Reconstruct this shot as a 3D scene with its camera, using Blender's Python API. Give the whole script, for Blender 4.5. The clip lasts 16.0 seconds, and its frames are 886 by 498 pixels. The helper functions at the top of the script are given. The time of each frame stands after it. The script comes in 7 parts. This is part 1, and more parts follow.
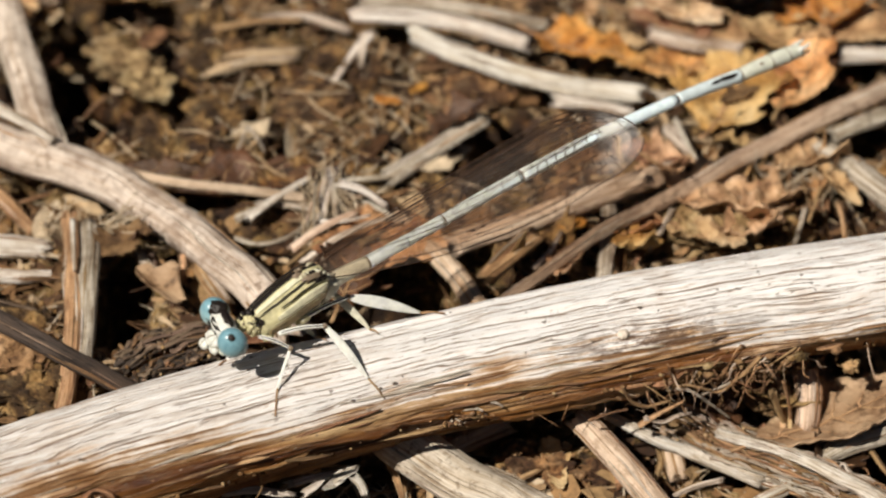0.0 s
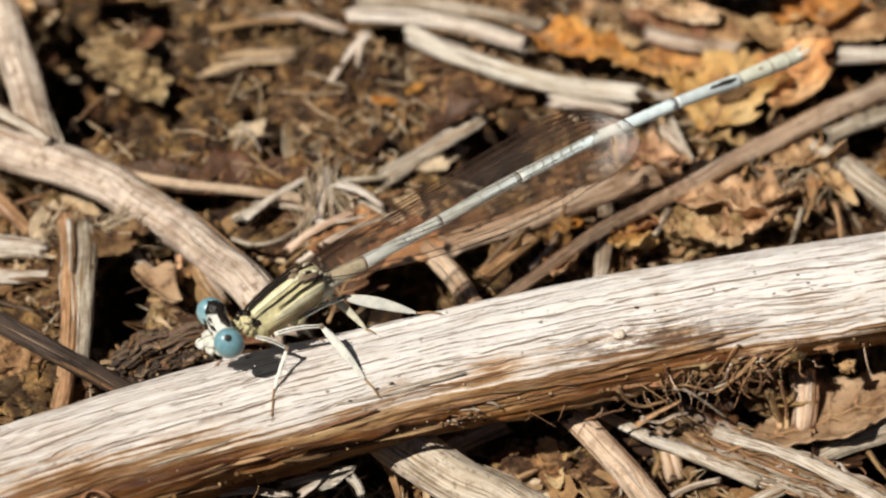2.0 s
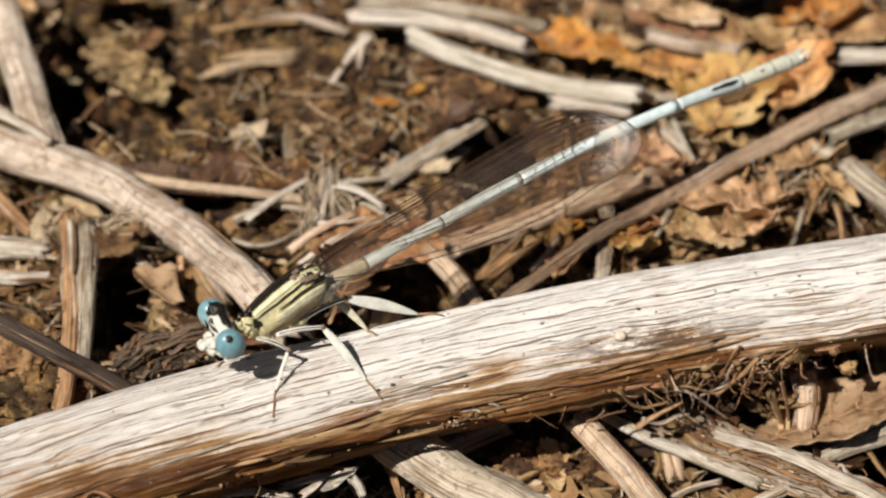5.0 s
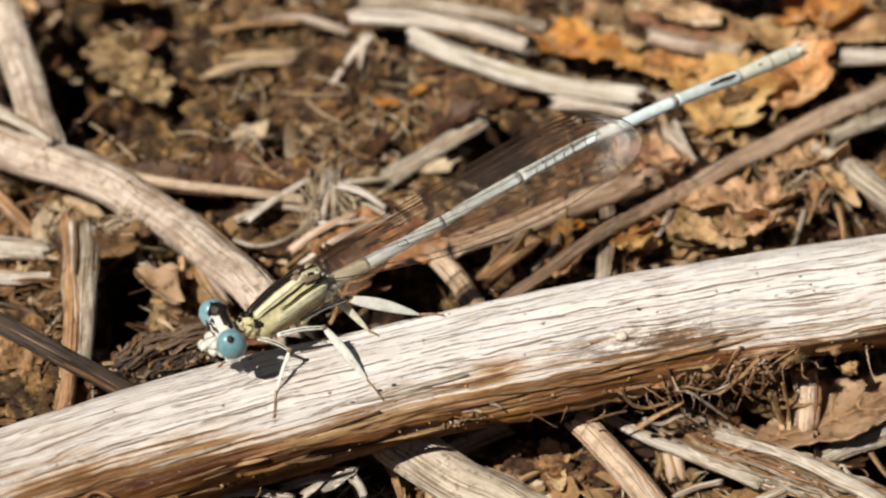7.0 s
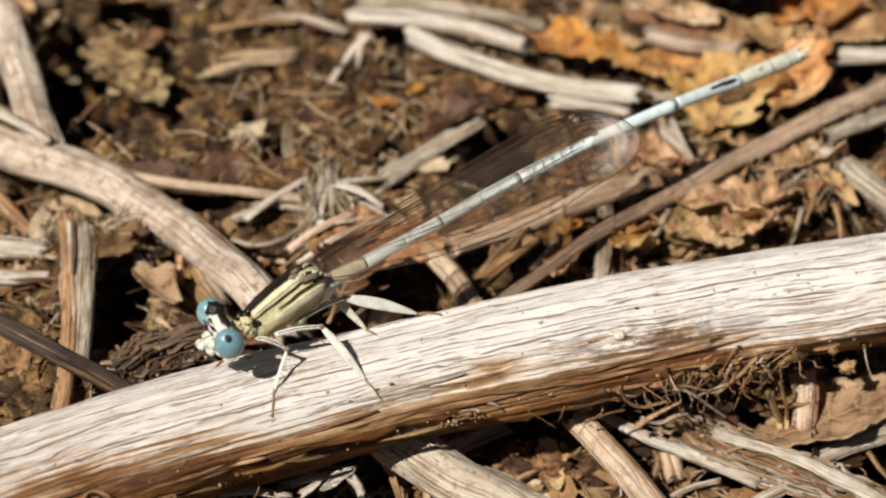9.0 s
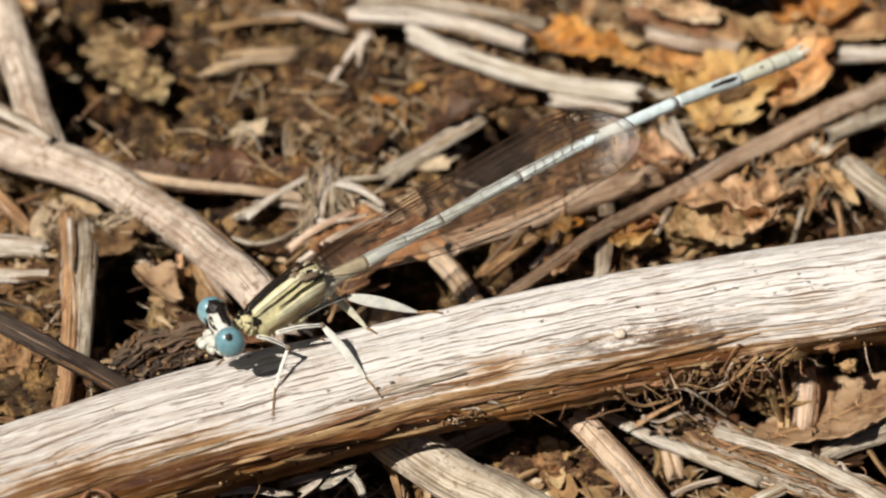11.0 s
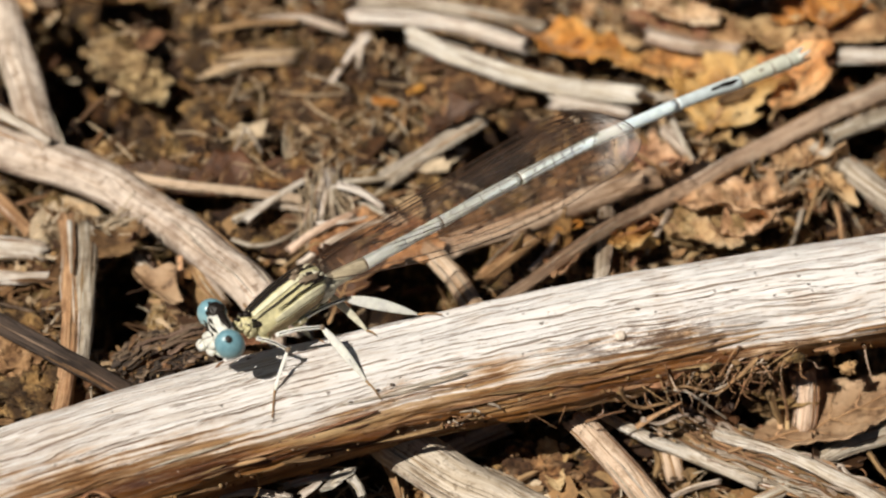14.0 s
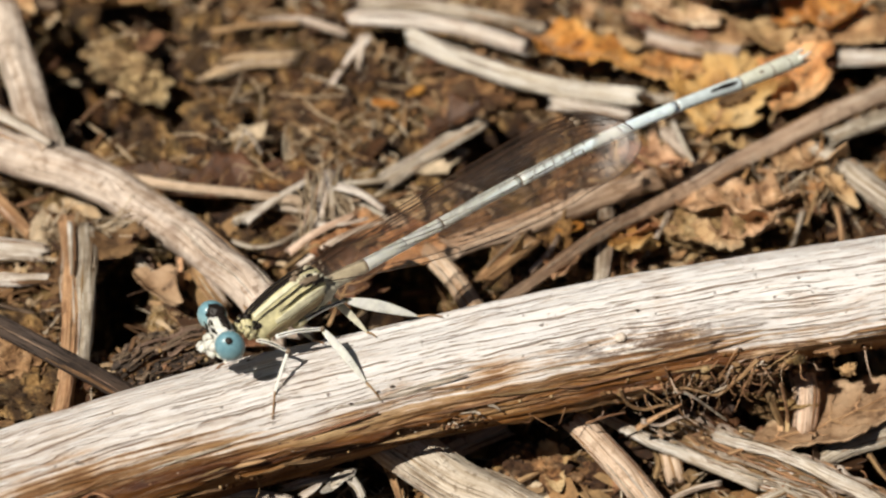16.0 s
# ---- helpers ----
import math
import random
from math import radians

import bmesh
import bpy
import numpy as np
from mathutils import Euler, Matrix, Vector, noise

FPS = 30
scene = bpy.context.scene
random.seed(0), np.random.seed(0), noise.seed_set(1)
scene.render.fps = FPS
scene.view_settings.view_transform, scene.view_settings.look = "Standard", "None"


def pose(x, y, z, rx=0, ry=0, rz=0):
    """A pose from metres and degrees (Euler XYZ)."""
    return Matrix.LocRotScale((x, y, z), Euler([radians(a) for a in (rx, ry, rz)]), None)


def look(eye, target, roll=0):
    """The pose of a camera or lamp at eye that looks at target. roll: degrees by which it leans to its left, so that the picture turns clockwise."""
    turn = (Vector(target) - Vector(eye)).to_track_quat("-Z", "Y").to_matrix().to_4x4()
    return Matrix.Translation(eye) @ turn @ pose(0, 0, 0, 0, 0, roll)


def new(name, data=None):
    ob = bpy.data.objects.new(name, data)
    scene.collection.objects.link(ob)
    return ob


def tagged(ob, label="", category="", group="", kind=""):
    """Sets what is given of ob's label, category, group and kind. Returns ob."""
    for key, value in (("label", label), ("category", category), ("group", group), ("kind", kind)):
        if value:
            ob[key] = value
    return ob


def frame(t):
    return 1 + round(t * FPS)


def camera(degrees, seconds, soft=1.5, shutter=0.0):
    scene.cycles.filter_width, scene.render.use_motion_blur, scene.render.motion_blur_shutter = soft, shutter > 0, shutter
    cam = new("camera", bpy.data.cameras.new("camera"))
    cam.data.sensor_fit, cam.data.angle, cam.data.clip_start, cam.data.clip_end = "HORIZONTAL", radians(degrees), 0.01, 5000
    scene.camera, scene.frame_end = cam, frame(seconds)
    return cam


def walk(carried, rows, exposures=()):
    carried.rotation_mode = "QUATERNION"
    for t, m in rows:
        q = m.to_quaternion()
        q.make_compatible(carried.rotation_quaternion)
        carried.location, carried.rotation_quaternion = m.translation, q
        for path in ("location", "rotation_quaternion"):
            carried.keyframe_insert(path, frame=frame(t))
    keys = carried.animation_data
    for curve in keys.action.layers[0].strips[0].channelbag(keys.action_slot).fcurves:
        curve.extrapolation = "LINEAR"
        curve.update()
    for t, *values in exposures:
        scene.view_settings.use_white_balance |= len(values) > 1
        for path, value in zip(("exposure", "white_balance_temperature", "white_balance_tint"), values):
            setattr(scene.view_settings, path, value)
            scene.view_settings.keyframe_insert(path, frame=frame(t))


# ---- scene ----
MM = 0.001
TILT, DIST = radians(42), 0.2046
AIM = Vector((0, 0, 0.008))
EYE = AIM + Vector((0, -DIST * math.cos(TILT), DIST * math.sin(TILT)))
DEG = 12.0
cam = camera(DEG, 16.0, soft=2.15)
cam.data.dof.use_dof = True
cam.data.dof.focus_distance = 0.197
cam.data.dof.aperture_fstop = 52


def aim(right, down):
    """The still camera, turned a hair: right and down in thousandths of the picture's width."""
    k = 2 * math.tan(radians(DEG / 2)) * DIST / 1000
    up = Vector((0, math.sin(TILT), math.cos(TILT)))
    return look(EYE, AIM + Vector((right * k, 0, 0)) - up * (down * k))


# a hand-held shake of a few thousandths of the picture
SHAKE = [
    (0, 0.00, -0.00),
    (0.5, 2.12, -2.13),
    (1, 1.67, -1.95),
    (1.5, 2.12, -0.09),
    (2, 3.98, -0.18),
    (2.5, 3.01, 0.98),
    (3, 0.88, 0.98),
    (3.5, 3.98, -0.00),
    (4, 3.98, -1.86),
    (6.5, -0.45, -0.98),
    (7, 1.23, -1.86),
    (7.5, 2.64, -3.82),
    (8, 3.81, -3.37),
    (8.5, 4.86, -1.15),
    (9, 3.72, -0.89),
    (11.5, 2.91, 0.89),
    (12, 5.39, -0.53),
    (12.5, 0.53, 0.43),
    (13, 1.06, 0.17),
    (13.5, 4.96, -1.86),
    (14, 3.18, -1.60),
    (14.5, 1.84, -1.86),
    (15, 3.98, -1.86),
    (15.5, 4.26, -2.21),
    (16, 3.00, -3.55),
]
walk(cam, [(t, aim(a, b)) for t, a, b in SHAKE])

# ---- light ----
SUN_AT = Vector((-0.50, -0.56, 1.0)).normalized()
world = bpy.data.worlds.new("world")
scene.world = world
world.use_nodes = True
sky = world.node_tree.nodes.new("ShaderNodeTexSky")
sky.sky_type = "NISHITA"
sky.sun_disc = False
sky.sun_elevation = math.asin(SUN_AT.z)
sky.sun_rotation = math.atan2(SUN_AT.x, SUN_AT.y)
back = world.node_tree.nodes["Background"]
world.node_tree.links.new(sky.outputs[0], back.inputs[0])
back.inputs[1].default_value = 0.0135
sun = new("sun", bpy.data.lights.new("sun", "SUN"))
sun.data.energy, sun.data.angle, sun.data.color = 5.0, radians(0.5), (1.0, 0.915, 0.805)
sun.matrix_world = look(SUN_AT, (0, 0, 0))
scene.view_settings.exposure = 0.16


# ---- noise on arrays ----
def lattice(ix, iy, iz, seed):
    h = (ix * 374761393 + iy * 668265263 + iz * 2147483647 + seed * 1274126177) & 0xFFFFFFFF
    h = ((h ^ (h >> 13)) * 1274126177) & 0xFFFFFFFF
    return ((h ^ (h >> 16)) & 0xFFFF) / 65535.0


def vnoise(x, y, z=0.0, seed=0):
    """Smooth value noise from -1 to 1."""
    x, y, z = np.broadcast_arrays(np.asarray(x, float), np.asarray(y, float), np.asarray(z, float))
    fx, fy, fz = np.floor(x), np.floor(y), np.floor(z)
    ix, iy, iz = fx.astype(np.int64), fy.astype(np.int64), fz.astype(np.int64)
    a, b, c = x - fx, y - fy, z - fz
    a, b, c = (q * q * (3 - 2 * q) for q in (a, b, c))
    out = 0
    for dx in (0, 1):
        for dy in (0, 1):
            for dz in (0, 1):
                w = (a if dx else 1 - a) * (b if dy else 1 - b) * (c if dz else 1 - c)
                out = out + w * lattice(ix + dx, iy + dy, iz + dz, seed)
    return out * 2 - 1


def fbm(x, y, z=0.0, seed=0, octaves=4):
    out, k, s = 0, 1.0, 0.5
    for o in range(octaves):
        out = out + s * vnoise(np.asarray(x) * k, np.asarray(y) * k, np.asarray(z) * k, seed + o * 17)
        k, s = k * 2.03, s * 0.5
    return out


# ---- materials ----
def graph(name):
    m = bpy.data.materials.new(name)
    m.use_nodes = True
    t = m.node_tree
    return m, t, t.nodes["Principled BSDF"]


def noise_node(t, co, scale, detail=6, rough=0.6, distort=0.0, stretch=None):
    if stretch:
        mp = t.nodes.new("ShaderNodeMapping")
        mp.inputs["Scale"].default_value = stretch
        t.links.new(co, mp.inputs[0])
        co = mp.outputs[0]
    n = t.nodes.new("ShaderNodeTexNoise")
    n.inputs["Scale"].default_value = scale
    n.inputs["Detail"].default_value = detail
    n.inputs["Roughness"].default_value = rough
    n.inputs["Distortion"].default_value = distort
    t.links.new(co, n.inputs["Vector"])
    return n.outputs[0]


def ramp(t, fac, stops):
    r = t.nodes.new("ShaderNodeValToRGB")
    e = r.color_ramp.elements
    while len(e) < len(stops):
        e.new(0.5)
    for k, (p, c) in zip(e, stops):
        k.position, k.color = p, (*c, 1)
    t.links.new(fac, r.inputs[0])
    return r.outputs[0]


def mix(t, fac, a, b, mode="MIX"):
    n = t.nodes.new("ShaderNodeMix")
    n.data_type, n.blend_type = "RGBA", mode
    for sock, val in ((n.inputs[0], fac), (n.inputs[6], a), (n.inputs[7], b)):
        if isinstance(val, bpy.types.NodeSocket):
            t.links.new(val, sock)
        elif isinstance(val, tuple):
            sock.default_value = (*val, 1)
        else:
            sock.default_value = val
    return n.outputs[2]


def math_node(t, op, a, b=0.0, clamp=False):
    n = t.nodes.new("ShaderNodeMath")
    n.operation, n.use_clamp = op, clamp
    for sock, val in zip(n.inputs, (a, b)):
        if isinstance(val, bpy.types.NodeSocket):
            t.links.new(val, sock)
        else:
            sock.default_value = val
    return n.outputs[0]


def bump(t, p, height, dist, strength=0.8):
    b = t.nodes.new("ShaderNodeBump")
    b.inputs["Strength"].default_value = strength
    b.inputs["Distance"].default_value = dist
    t.links.new(height, b.inputs["Height"])
    t.links.new(b.outputs[0], p.inputs["Normal"])


def coords(t, which="Object"):
    return t.nodes.new("ShaderNodeTexCoord").outputs[which]


def vary(t, col, spread=0.35, hue=0.02):
    """Each object of a material a little lighter or darker than the next."""
    rnd = t.nodes.new("ShaderNodeObjectInfo").outputs["Random"]
    h = t.nodes.new("ShaderNodeHueSaturation")
    t.links.new(math_node(t, "ADD", math_node(t, "MULTIPLY", rnd, spread * 2), 1 - spread), h.inputs["Value"])
    t.links.new(math_node(t, "ADD", math_node(t, "MULTIPLY", rnd, -hue * 2), 0.5 + hue), h.inputs["Hue"])
    t.links.new(col, h.inputs["Color"])
    return h.outputs[0]


def fibre_wood(name, dark, mid, pale, spread=0.25, rough=0.75, grain=1.0, dirt=(0.10, 0.055, 0.025), dirt_amount=0.5, split=0.7):
    """Dry plant stem: streaks along its length (UV in millimetres), specks and patches of dirt."""
    m, t, p = graph(name)
    uv, co = coords(t, "UV"), coords(t)
    streak = noise_node(t, uv, 1.0, 5, 0.65, 0.3, (0.20 * grain, 3.2 * grain, 1))
    fine = noise_node(t, uv, 1.0, 4, 0.7, 0.0, (0.5 * grain, 12 * grain, 1))
    both = math_node(t, "ADD", math_node(t, "MULTIPLY", streak, 0.55), math_node(t, "MULTIPLY", fine, 0.45))
    col = ramp(t, both, [(0.38, dark), (0.46, mid), (0.54, pale), (0.75, pale)])
    line = noise_node(t, uv, 1.0, 2, 0.5, 0.4, (0.10 * grain, 2.6 * grain, 1))
    crack = ramp(t, line, [(0.475, (0, 0, 0)), (0.492, (1, 1, 1)), (0.508, (1, 1, 1)), (0.525, (0, 0, 0))])
    col = mix(t, math_node(t, "MULTIPLY", crack, split), col, dark)
    # soil rubbed into it: broad patches and small specks
    patch = ramp(t, noise_node(t, co, 380, 5, 0.65), [(0.48, (0, 0, 0)), (0.66, (1, 1, 1))])
    speck = ramp(t, noise_node(t, co, 1900, 4, 0.7), [(0.54, (0, 0, 0)), (0.64, (1, 1, 1))])
    soiled = math_node(t, "MAXIMUM", math_node(t, "MULTIPLY", patch, dirt_amount), math_node(t, "MULTIPLY", speck, dirt_amount * 0.9))
    col = mix(t, soiled, col, dirt)
    col = vary(t, col, spread, 0.012)
    t.links.new(col, p.inputs["Base Color"])
    p.inputs["Roughness"].default_value = rough
    height = math_node(t, "SUBTRACT", math_node(t, "ADD", both, math_node(t, "MULTIPLY", speck, 0.12)), math_node(t, "MULTIPLY", crack, 0.25))
    bump(t, p, height, 0.00022, 1.0)
    return m


def grainy(name, stops, scale, rough=0.9, spread=0.2, hue=0.02, relief=0.0002, second=None, worn=0.0, painted_shade=0.0):
    """Mottled matter in object space: soil, bark chips, dead leaf."""
    m, t, p = graph(name)
    co = coords(t)
    a = noise_node(t, co, scale, 8, 0.68)
    col = ramp(t, a, stops)
    if second:
        b = noise_node(t, co, scale * 0.22, 4, 0.6)
        col = mix(t, ramp(t, b, [(0.42, (0, 0, 0)), (0.6, (1, 1, 1))]), col, ramp(t, a, second))
    if worn:
        # decayed brown patches and paler, thin ones
        q = noise_node(t, co, scale * 0.8, 5, 0.6, 0.6)
        col = mix(t, 1.0, col, ramp(t, q, [(0.36, (1 - worn, 1 - worn * 1.15, 1 - worn * 1.25)), (0.46, (1, 1, 1)), (0.60, (1, 1, 1)), (0.70, (1.0, 1.0, 1.0))]), "MULTIPLY")
        col = mix(t, ramp(t, q, [(0.56, (0, 0, 0)), (0.68, (0.45, 0.45, 0.45))]), col, (0.72, 0.56, 0.36))
    if painted_shade:
        # near-black irregular patches, painted in for the shade between crumbs
        h = noise_node(t, co, scale * 0.42, 6, 0.7, 0.5)
        col = mix(t, ramp(t, h, [(0.45, (painted_shade, painted_shade, painted_shade)), (0.54, (0, 0, 0))]), col, (0.022, 0.009, 0.003))
    spots = noise_node(t, co, scale * 3.1, 4, 0.7)
    col = mix(t, 1.0, col, ramp(t, spots, [(0.36, (0.35, 0.30, 0.26)), (0.47, (0.95, 0.94, 0.92)), (0.62, (1.0, 1.0, 1.0)), (0.70, (1.0, 1.0, 1.0))]), "MULTIPLY")
    col = vary(t, col, spread, hue)
    t.links.new(col, p.inputs["Base Color"])
    p.inputs["Roughness"].default_value = rough
    bump(t, p, noise_node(t, co, scale * 2.2, 6, 0.7), relief, 0.9)
    return m


def by_island(name, stops, rough=0.85, scale=2500, each="island"):
    """A heap of small bits, each with its own tone."""
    m, t, p = graph(name)
    rnd = t.nodes.new("ShaderNodeObjectInfo").outputs["Random"] if each == "object" else t.nodes.new("ShaderNodeNewGeometry").outputs["Random Per Island"]
    col = ramp(t, rnd, stops)
    n = noise_node(t, coords(t), scale, 5, 0.7)
    col = mix(t, ramp(t, n, [(0.35, (0.55, 0.5, 0.45)), (0.65, (1, 1, 1))]), (0, 0, 0), col)
    t.links.new(col, p.inputs["Base Color"])
    p.inputs["Roughness"].default_value = rough
    bump(t, p, n, 0.0001, 0.7)
    return m


def plain(name, col, rough=0.5, spec=0.5, vary_scale=3000, amount=0.25, relief=0.00003):
    """A smooth body surface with a faint mottling."""
    m, t, p = graph(name)
    n = noise_node(t, coords(t), vary_scale, 5, 0.65)
    lo = tuple(c * (1 - amount) for c in col)
    hi = tuple(min(1, c * (1 + amount * 0.5)) for c in col)
    t.links.new(ramp(t, n, [(0.32, lo), (0.66, hi)]), p.inputs["Base Color"])
    p.inputs["Roughness"].default_value = rough
    p.inputs["Specular IOR Level"].default_value = spec
    bump(t, p, n, relief, 0.6)
    return m


def eye_skin():
    """Matt blue above, paler and greener below."""
    m, t, p = graph("eye_blue")
    sep = t.nodes.new("ShaderNodeSeparateXYZ")
    co = coords(t)
    t.links.new(co, sep.inputs[0])
    low = math_node(t, "MULTIPLY", math_node(t, "ADD", sep.outputs[2], -0.0004), -900.0, True)
    n = noise_node(t, co, 5000, 4, 0.6)
    blue = ramp(t, n, [(0.35, (0.13, 0.27, 0.33)), (0.65, (0.19, 0.36, 0.42))])
    pale = ramp(t, n, [(0.35, (0.30, 0.46, 0.47)), (0.65, (0.40, 0.56, 0.56))])
    t.links.new(mix(t, low, blue, pale), p.inputs["Base Color"])
    p.inputs["Roughness"].default_value = 0.3
    return m


def log_wood():
    """Bleached skin on the upper side, torn into streaks towards the brown, unbleached underside."""
    m, t, p = graph("bleached_stem")
    raw = coords(t, "UV")
    # the grain wanders a little along the stem
    sep0 = t.nodes.new("ShaderNodeSeparateXYZ")
    t.links.new(raw, sep0.inputs[0])
    wander = math_node(t, "MULTIPLY", math_node(t, "SUBTRACT", noise_node(t, raw, 1.0, 3, 0.55, 0.0, (0.16, 0.4, 1)), 0.5), 0.7)
    comb = t.nodes.new("ShaderNodeCombineXYZ")
    t.links.new(sep0.outputs[0], comb.inputs[0])
    t.links.new(math_node(t, "ADD", sep0.outputs[1], wander), comb.inputs[1])
    uv = comb.outputs[0]
    streak = noise_node(t, uv, 1.0, 6, 0.60, 0.0, (0.085, 5.5, 1))
    fine = noise_node(t, uv, 1.0, 5, 0.70, 0.0, (0.40, 24, 1))
    blotch = noise_node(t, uv, 1.0, 5, 0.65, 0.0, (0.30, 0.55, 1))
    both = math_node(t, "ADD", math_node(t, "MULTIPLY", streak, 0.45), math_node(t, "MULTIPLY", fine, 0.55))
    white = ramp(t, streak, [(0.26, (0.56, 0.40, 0.27)), (0.33, (0.88, 0.80, 0.72)), (0.40, (0.96, 0.94, 0.915)), (0.65, (0.975, 0.965, 0.955))])
    white = mix(t, 1.0, white, ramp(t, fine, [(0.30, (0.54, 0.41, 0.30)), (0.38, (0.85, 0.78, 0.70)), (0.455, (1, 1, 1))]), "MULTIPLY")
    pits = noise_node(t, raw, 1.0, 6, 0.7, 0.0, (2.2, 4.5, 1))
    white = mix(t, 1.0, white, ramp(t, pits, [(0.29, (0.62, 0.52, 0.43)), (0.37, (1, 1, 1))]), "MULTIPLY")
    white = mix(t, ramp(t, blotch, [(0.52, (0, 0, 0)), (0.70, (0.45, 0.45, 0.45))]), white, (0.66, 0.52, 0.40))
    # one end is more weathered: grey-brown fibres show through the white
    near_start = math_node(t, "MULTIPLY", math_node(t, "SUBTRACT", 37.0, sep0.outputs[0]), 0.05, True)
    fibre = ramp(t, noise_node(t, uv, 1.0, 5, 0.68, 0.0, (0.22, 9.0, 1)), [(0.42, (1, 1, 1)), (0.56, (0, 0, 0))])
    white = mix(t, math_node(t, "MULTIPLY", math_node(t, "MULTIPLY", near_start, fibre), 0.62), white, (0.50, 0.375, 0.27))
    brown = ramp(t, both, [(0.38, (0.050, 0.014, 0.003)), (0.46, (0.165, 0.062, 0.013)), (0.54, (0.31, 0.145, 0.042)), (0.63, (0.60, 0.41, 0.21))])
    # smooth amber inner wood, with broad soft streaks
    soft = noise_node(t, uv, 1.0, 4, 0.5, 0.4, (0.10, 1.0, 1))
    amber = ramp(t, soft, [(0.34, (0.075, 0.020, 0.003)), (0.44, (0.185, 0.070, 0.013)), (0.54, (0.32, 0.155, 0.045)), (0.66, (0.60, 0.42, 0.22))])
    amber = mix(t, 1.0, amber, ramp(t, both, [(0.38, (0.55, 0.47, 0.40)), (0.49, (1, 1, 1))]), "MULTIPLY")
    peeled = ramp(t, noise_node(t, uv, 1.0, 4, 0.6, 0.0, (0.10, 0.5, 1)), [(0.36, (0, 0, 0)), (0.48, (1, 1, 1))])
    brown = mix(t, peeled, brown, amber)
    # the brown is multiplied darker towards that same end
    brown = mix(t, math_node(t, "MULTIPLY", near_start, 0.75), brown, mix(t, 1.0, brown, (0.55, 0.46, 0.40), "MULTIPLY"))
    # open cracks: hairlines that follow the grain, broken here and there
    sepv = t.nodes.new("ShaderNodeSeparateXYZ")
    t.links.new(uv, sepv.inputs[0])
    cracks = None
    for per_mm, sway, along, half, lo, hi in ((0.8, 0.7, 0.045, 0.030, 0.45, 0.51), (2.1, 0.8, 0.08, 0.021, 0.47, 0.54), (4.8, 0.8, 0.15, 0.015, 0.48, 0.56)):
        n = noise_node(t, raw, 1.0, 4, 0.6, 0.0, (along, per_mm * 0.3, 1))
        line = math_node(t, "FRACT", math_node(t, "ADD", math_node(t, "MULTIPLY", sepv.outputs[1], per_mm), math_node(t, "MULTIPLY", n, sway * 2)))
        off = math_node(t, "ABSOLUTE", math_node(t, "SUBTRACT", line, 0.5))
        band = math_node(t, "SUBTRACT", 1.5, math_node(t, "MULTIPLY", off, 1.0 / (half * per_mm)), True)
        where = ramp(t, noise_node(t, raw, 1.0, 4, 0.65, 0.0, (along * 3.0, per_mm * 0.8, 1)), [(lo, (0, 0, 0)), (hi, (1, 1, 1))])
        both_here = math_node(t, "MULTIPLY", band, where)
        cracks = both_here if cracks is None else math_node(t, "MAXIMUM", cracks, both_here)
    white = mix(t, math_node(t, "MULTIPLY", cracks, 0.85), white, (0.27, 0.145, 0.07))
    brown = mix(t, math_node(t, "MULTIPLY", cracks, 0.8), brown, (0.05, 0.020, 0.007))
    sep = t.nodes.new("ShaderNodeSeparateXYZ")
    t.links.new(raw, sep.inputs[0])
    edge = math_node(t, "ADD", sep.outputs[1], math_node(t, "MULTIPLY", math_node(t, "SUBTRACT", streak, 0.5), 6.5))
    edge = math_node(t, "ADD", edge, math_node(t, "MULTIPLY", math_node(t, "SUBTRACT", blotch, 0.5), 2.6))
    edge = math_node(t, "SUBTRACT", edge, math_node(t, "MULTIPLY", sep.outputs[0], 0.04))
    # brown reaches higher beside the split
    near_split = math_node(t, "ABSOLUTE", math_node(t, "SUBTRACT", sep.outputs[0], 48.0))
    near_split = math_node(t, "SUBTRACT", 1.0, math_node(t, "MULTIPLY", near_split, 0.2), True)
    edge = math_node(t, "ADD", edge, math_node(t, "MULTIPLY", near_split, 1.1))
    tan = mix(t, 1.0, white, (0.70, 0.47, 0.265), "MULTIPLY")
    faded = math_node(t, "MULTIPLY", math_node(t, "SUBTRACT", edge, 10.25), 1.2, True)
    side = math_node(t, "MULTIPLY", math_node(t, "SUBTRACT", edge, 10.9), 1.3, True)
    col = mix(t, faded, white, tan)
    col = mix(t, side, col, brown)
    # a grimy, torn patch above the split
    patch_s = math_node(t, "SUBTRACT", 1.0, math_node(t, "MULTIPLY", math_node(t, "ABSOLUTE", math_node(t, "SUBTRACT", sep.outputs[0], 47.0)), 0.16), True)
    patch_v = math_node(t, "SUBTRACT", 1.0, math_node(t, "MULTIPLY", math_node(t, "ABSOLUTE", math_node(t, "SUBTRACT", sep.outputs[1], 11.9)), 0.8), True)
    torn = math_node(t, "MULTIPLY", math_node(t, "MULTIPLY", patch_s, patch_v), 1.6, True)
    grime = ramp(t, noise_node(t, raw, 1.0, 6, 0.72, 0.4, (0.7, 2.2, 1)), [(0.44, (0, 0, 0)), (0.56, (0.9, 0.9, 0.9))])
    col = mix(t, math_node(t, "MULTIPLY", torn, grime), col, (0.15, 0.085, 0.05))
    # grains of soil and pale flecks stuck to it
    speck = noise_node(t, coords(t), 2600, 2, 0.5)
    col = mix(t, ramp(t, speck, [(0.69, (0, 0, 0)), (0.75, (0.8, 0.8, 0.8))]), col, (0.12, 0.08, 0.05))
    fleck = noise_node(t, coords(t), 2100, 3, 0.6)
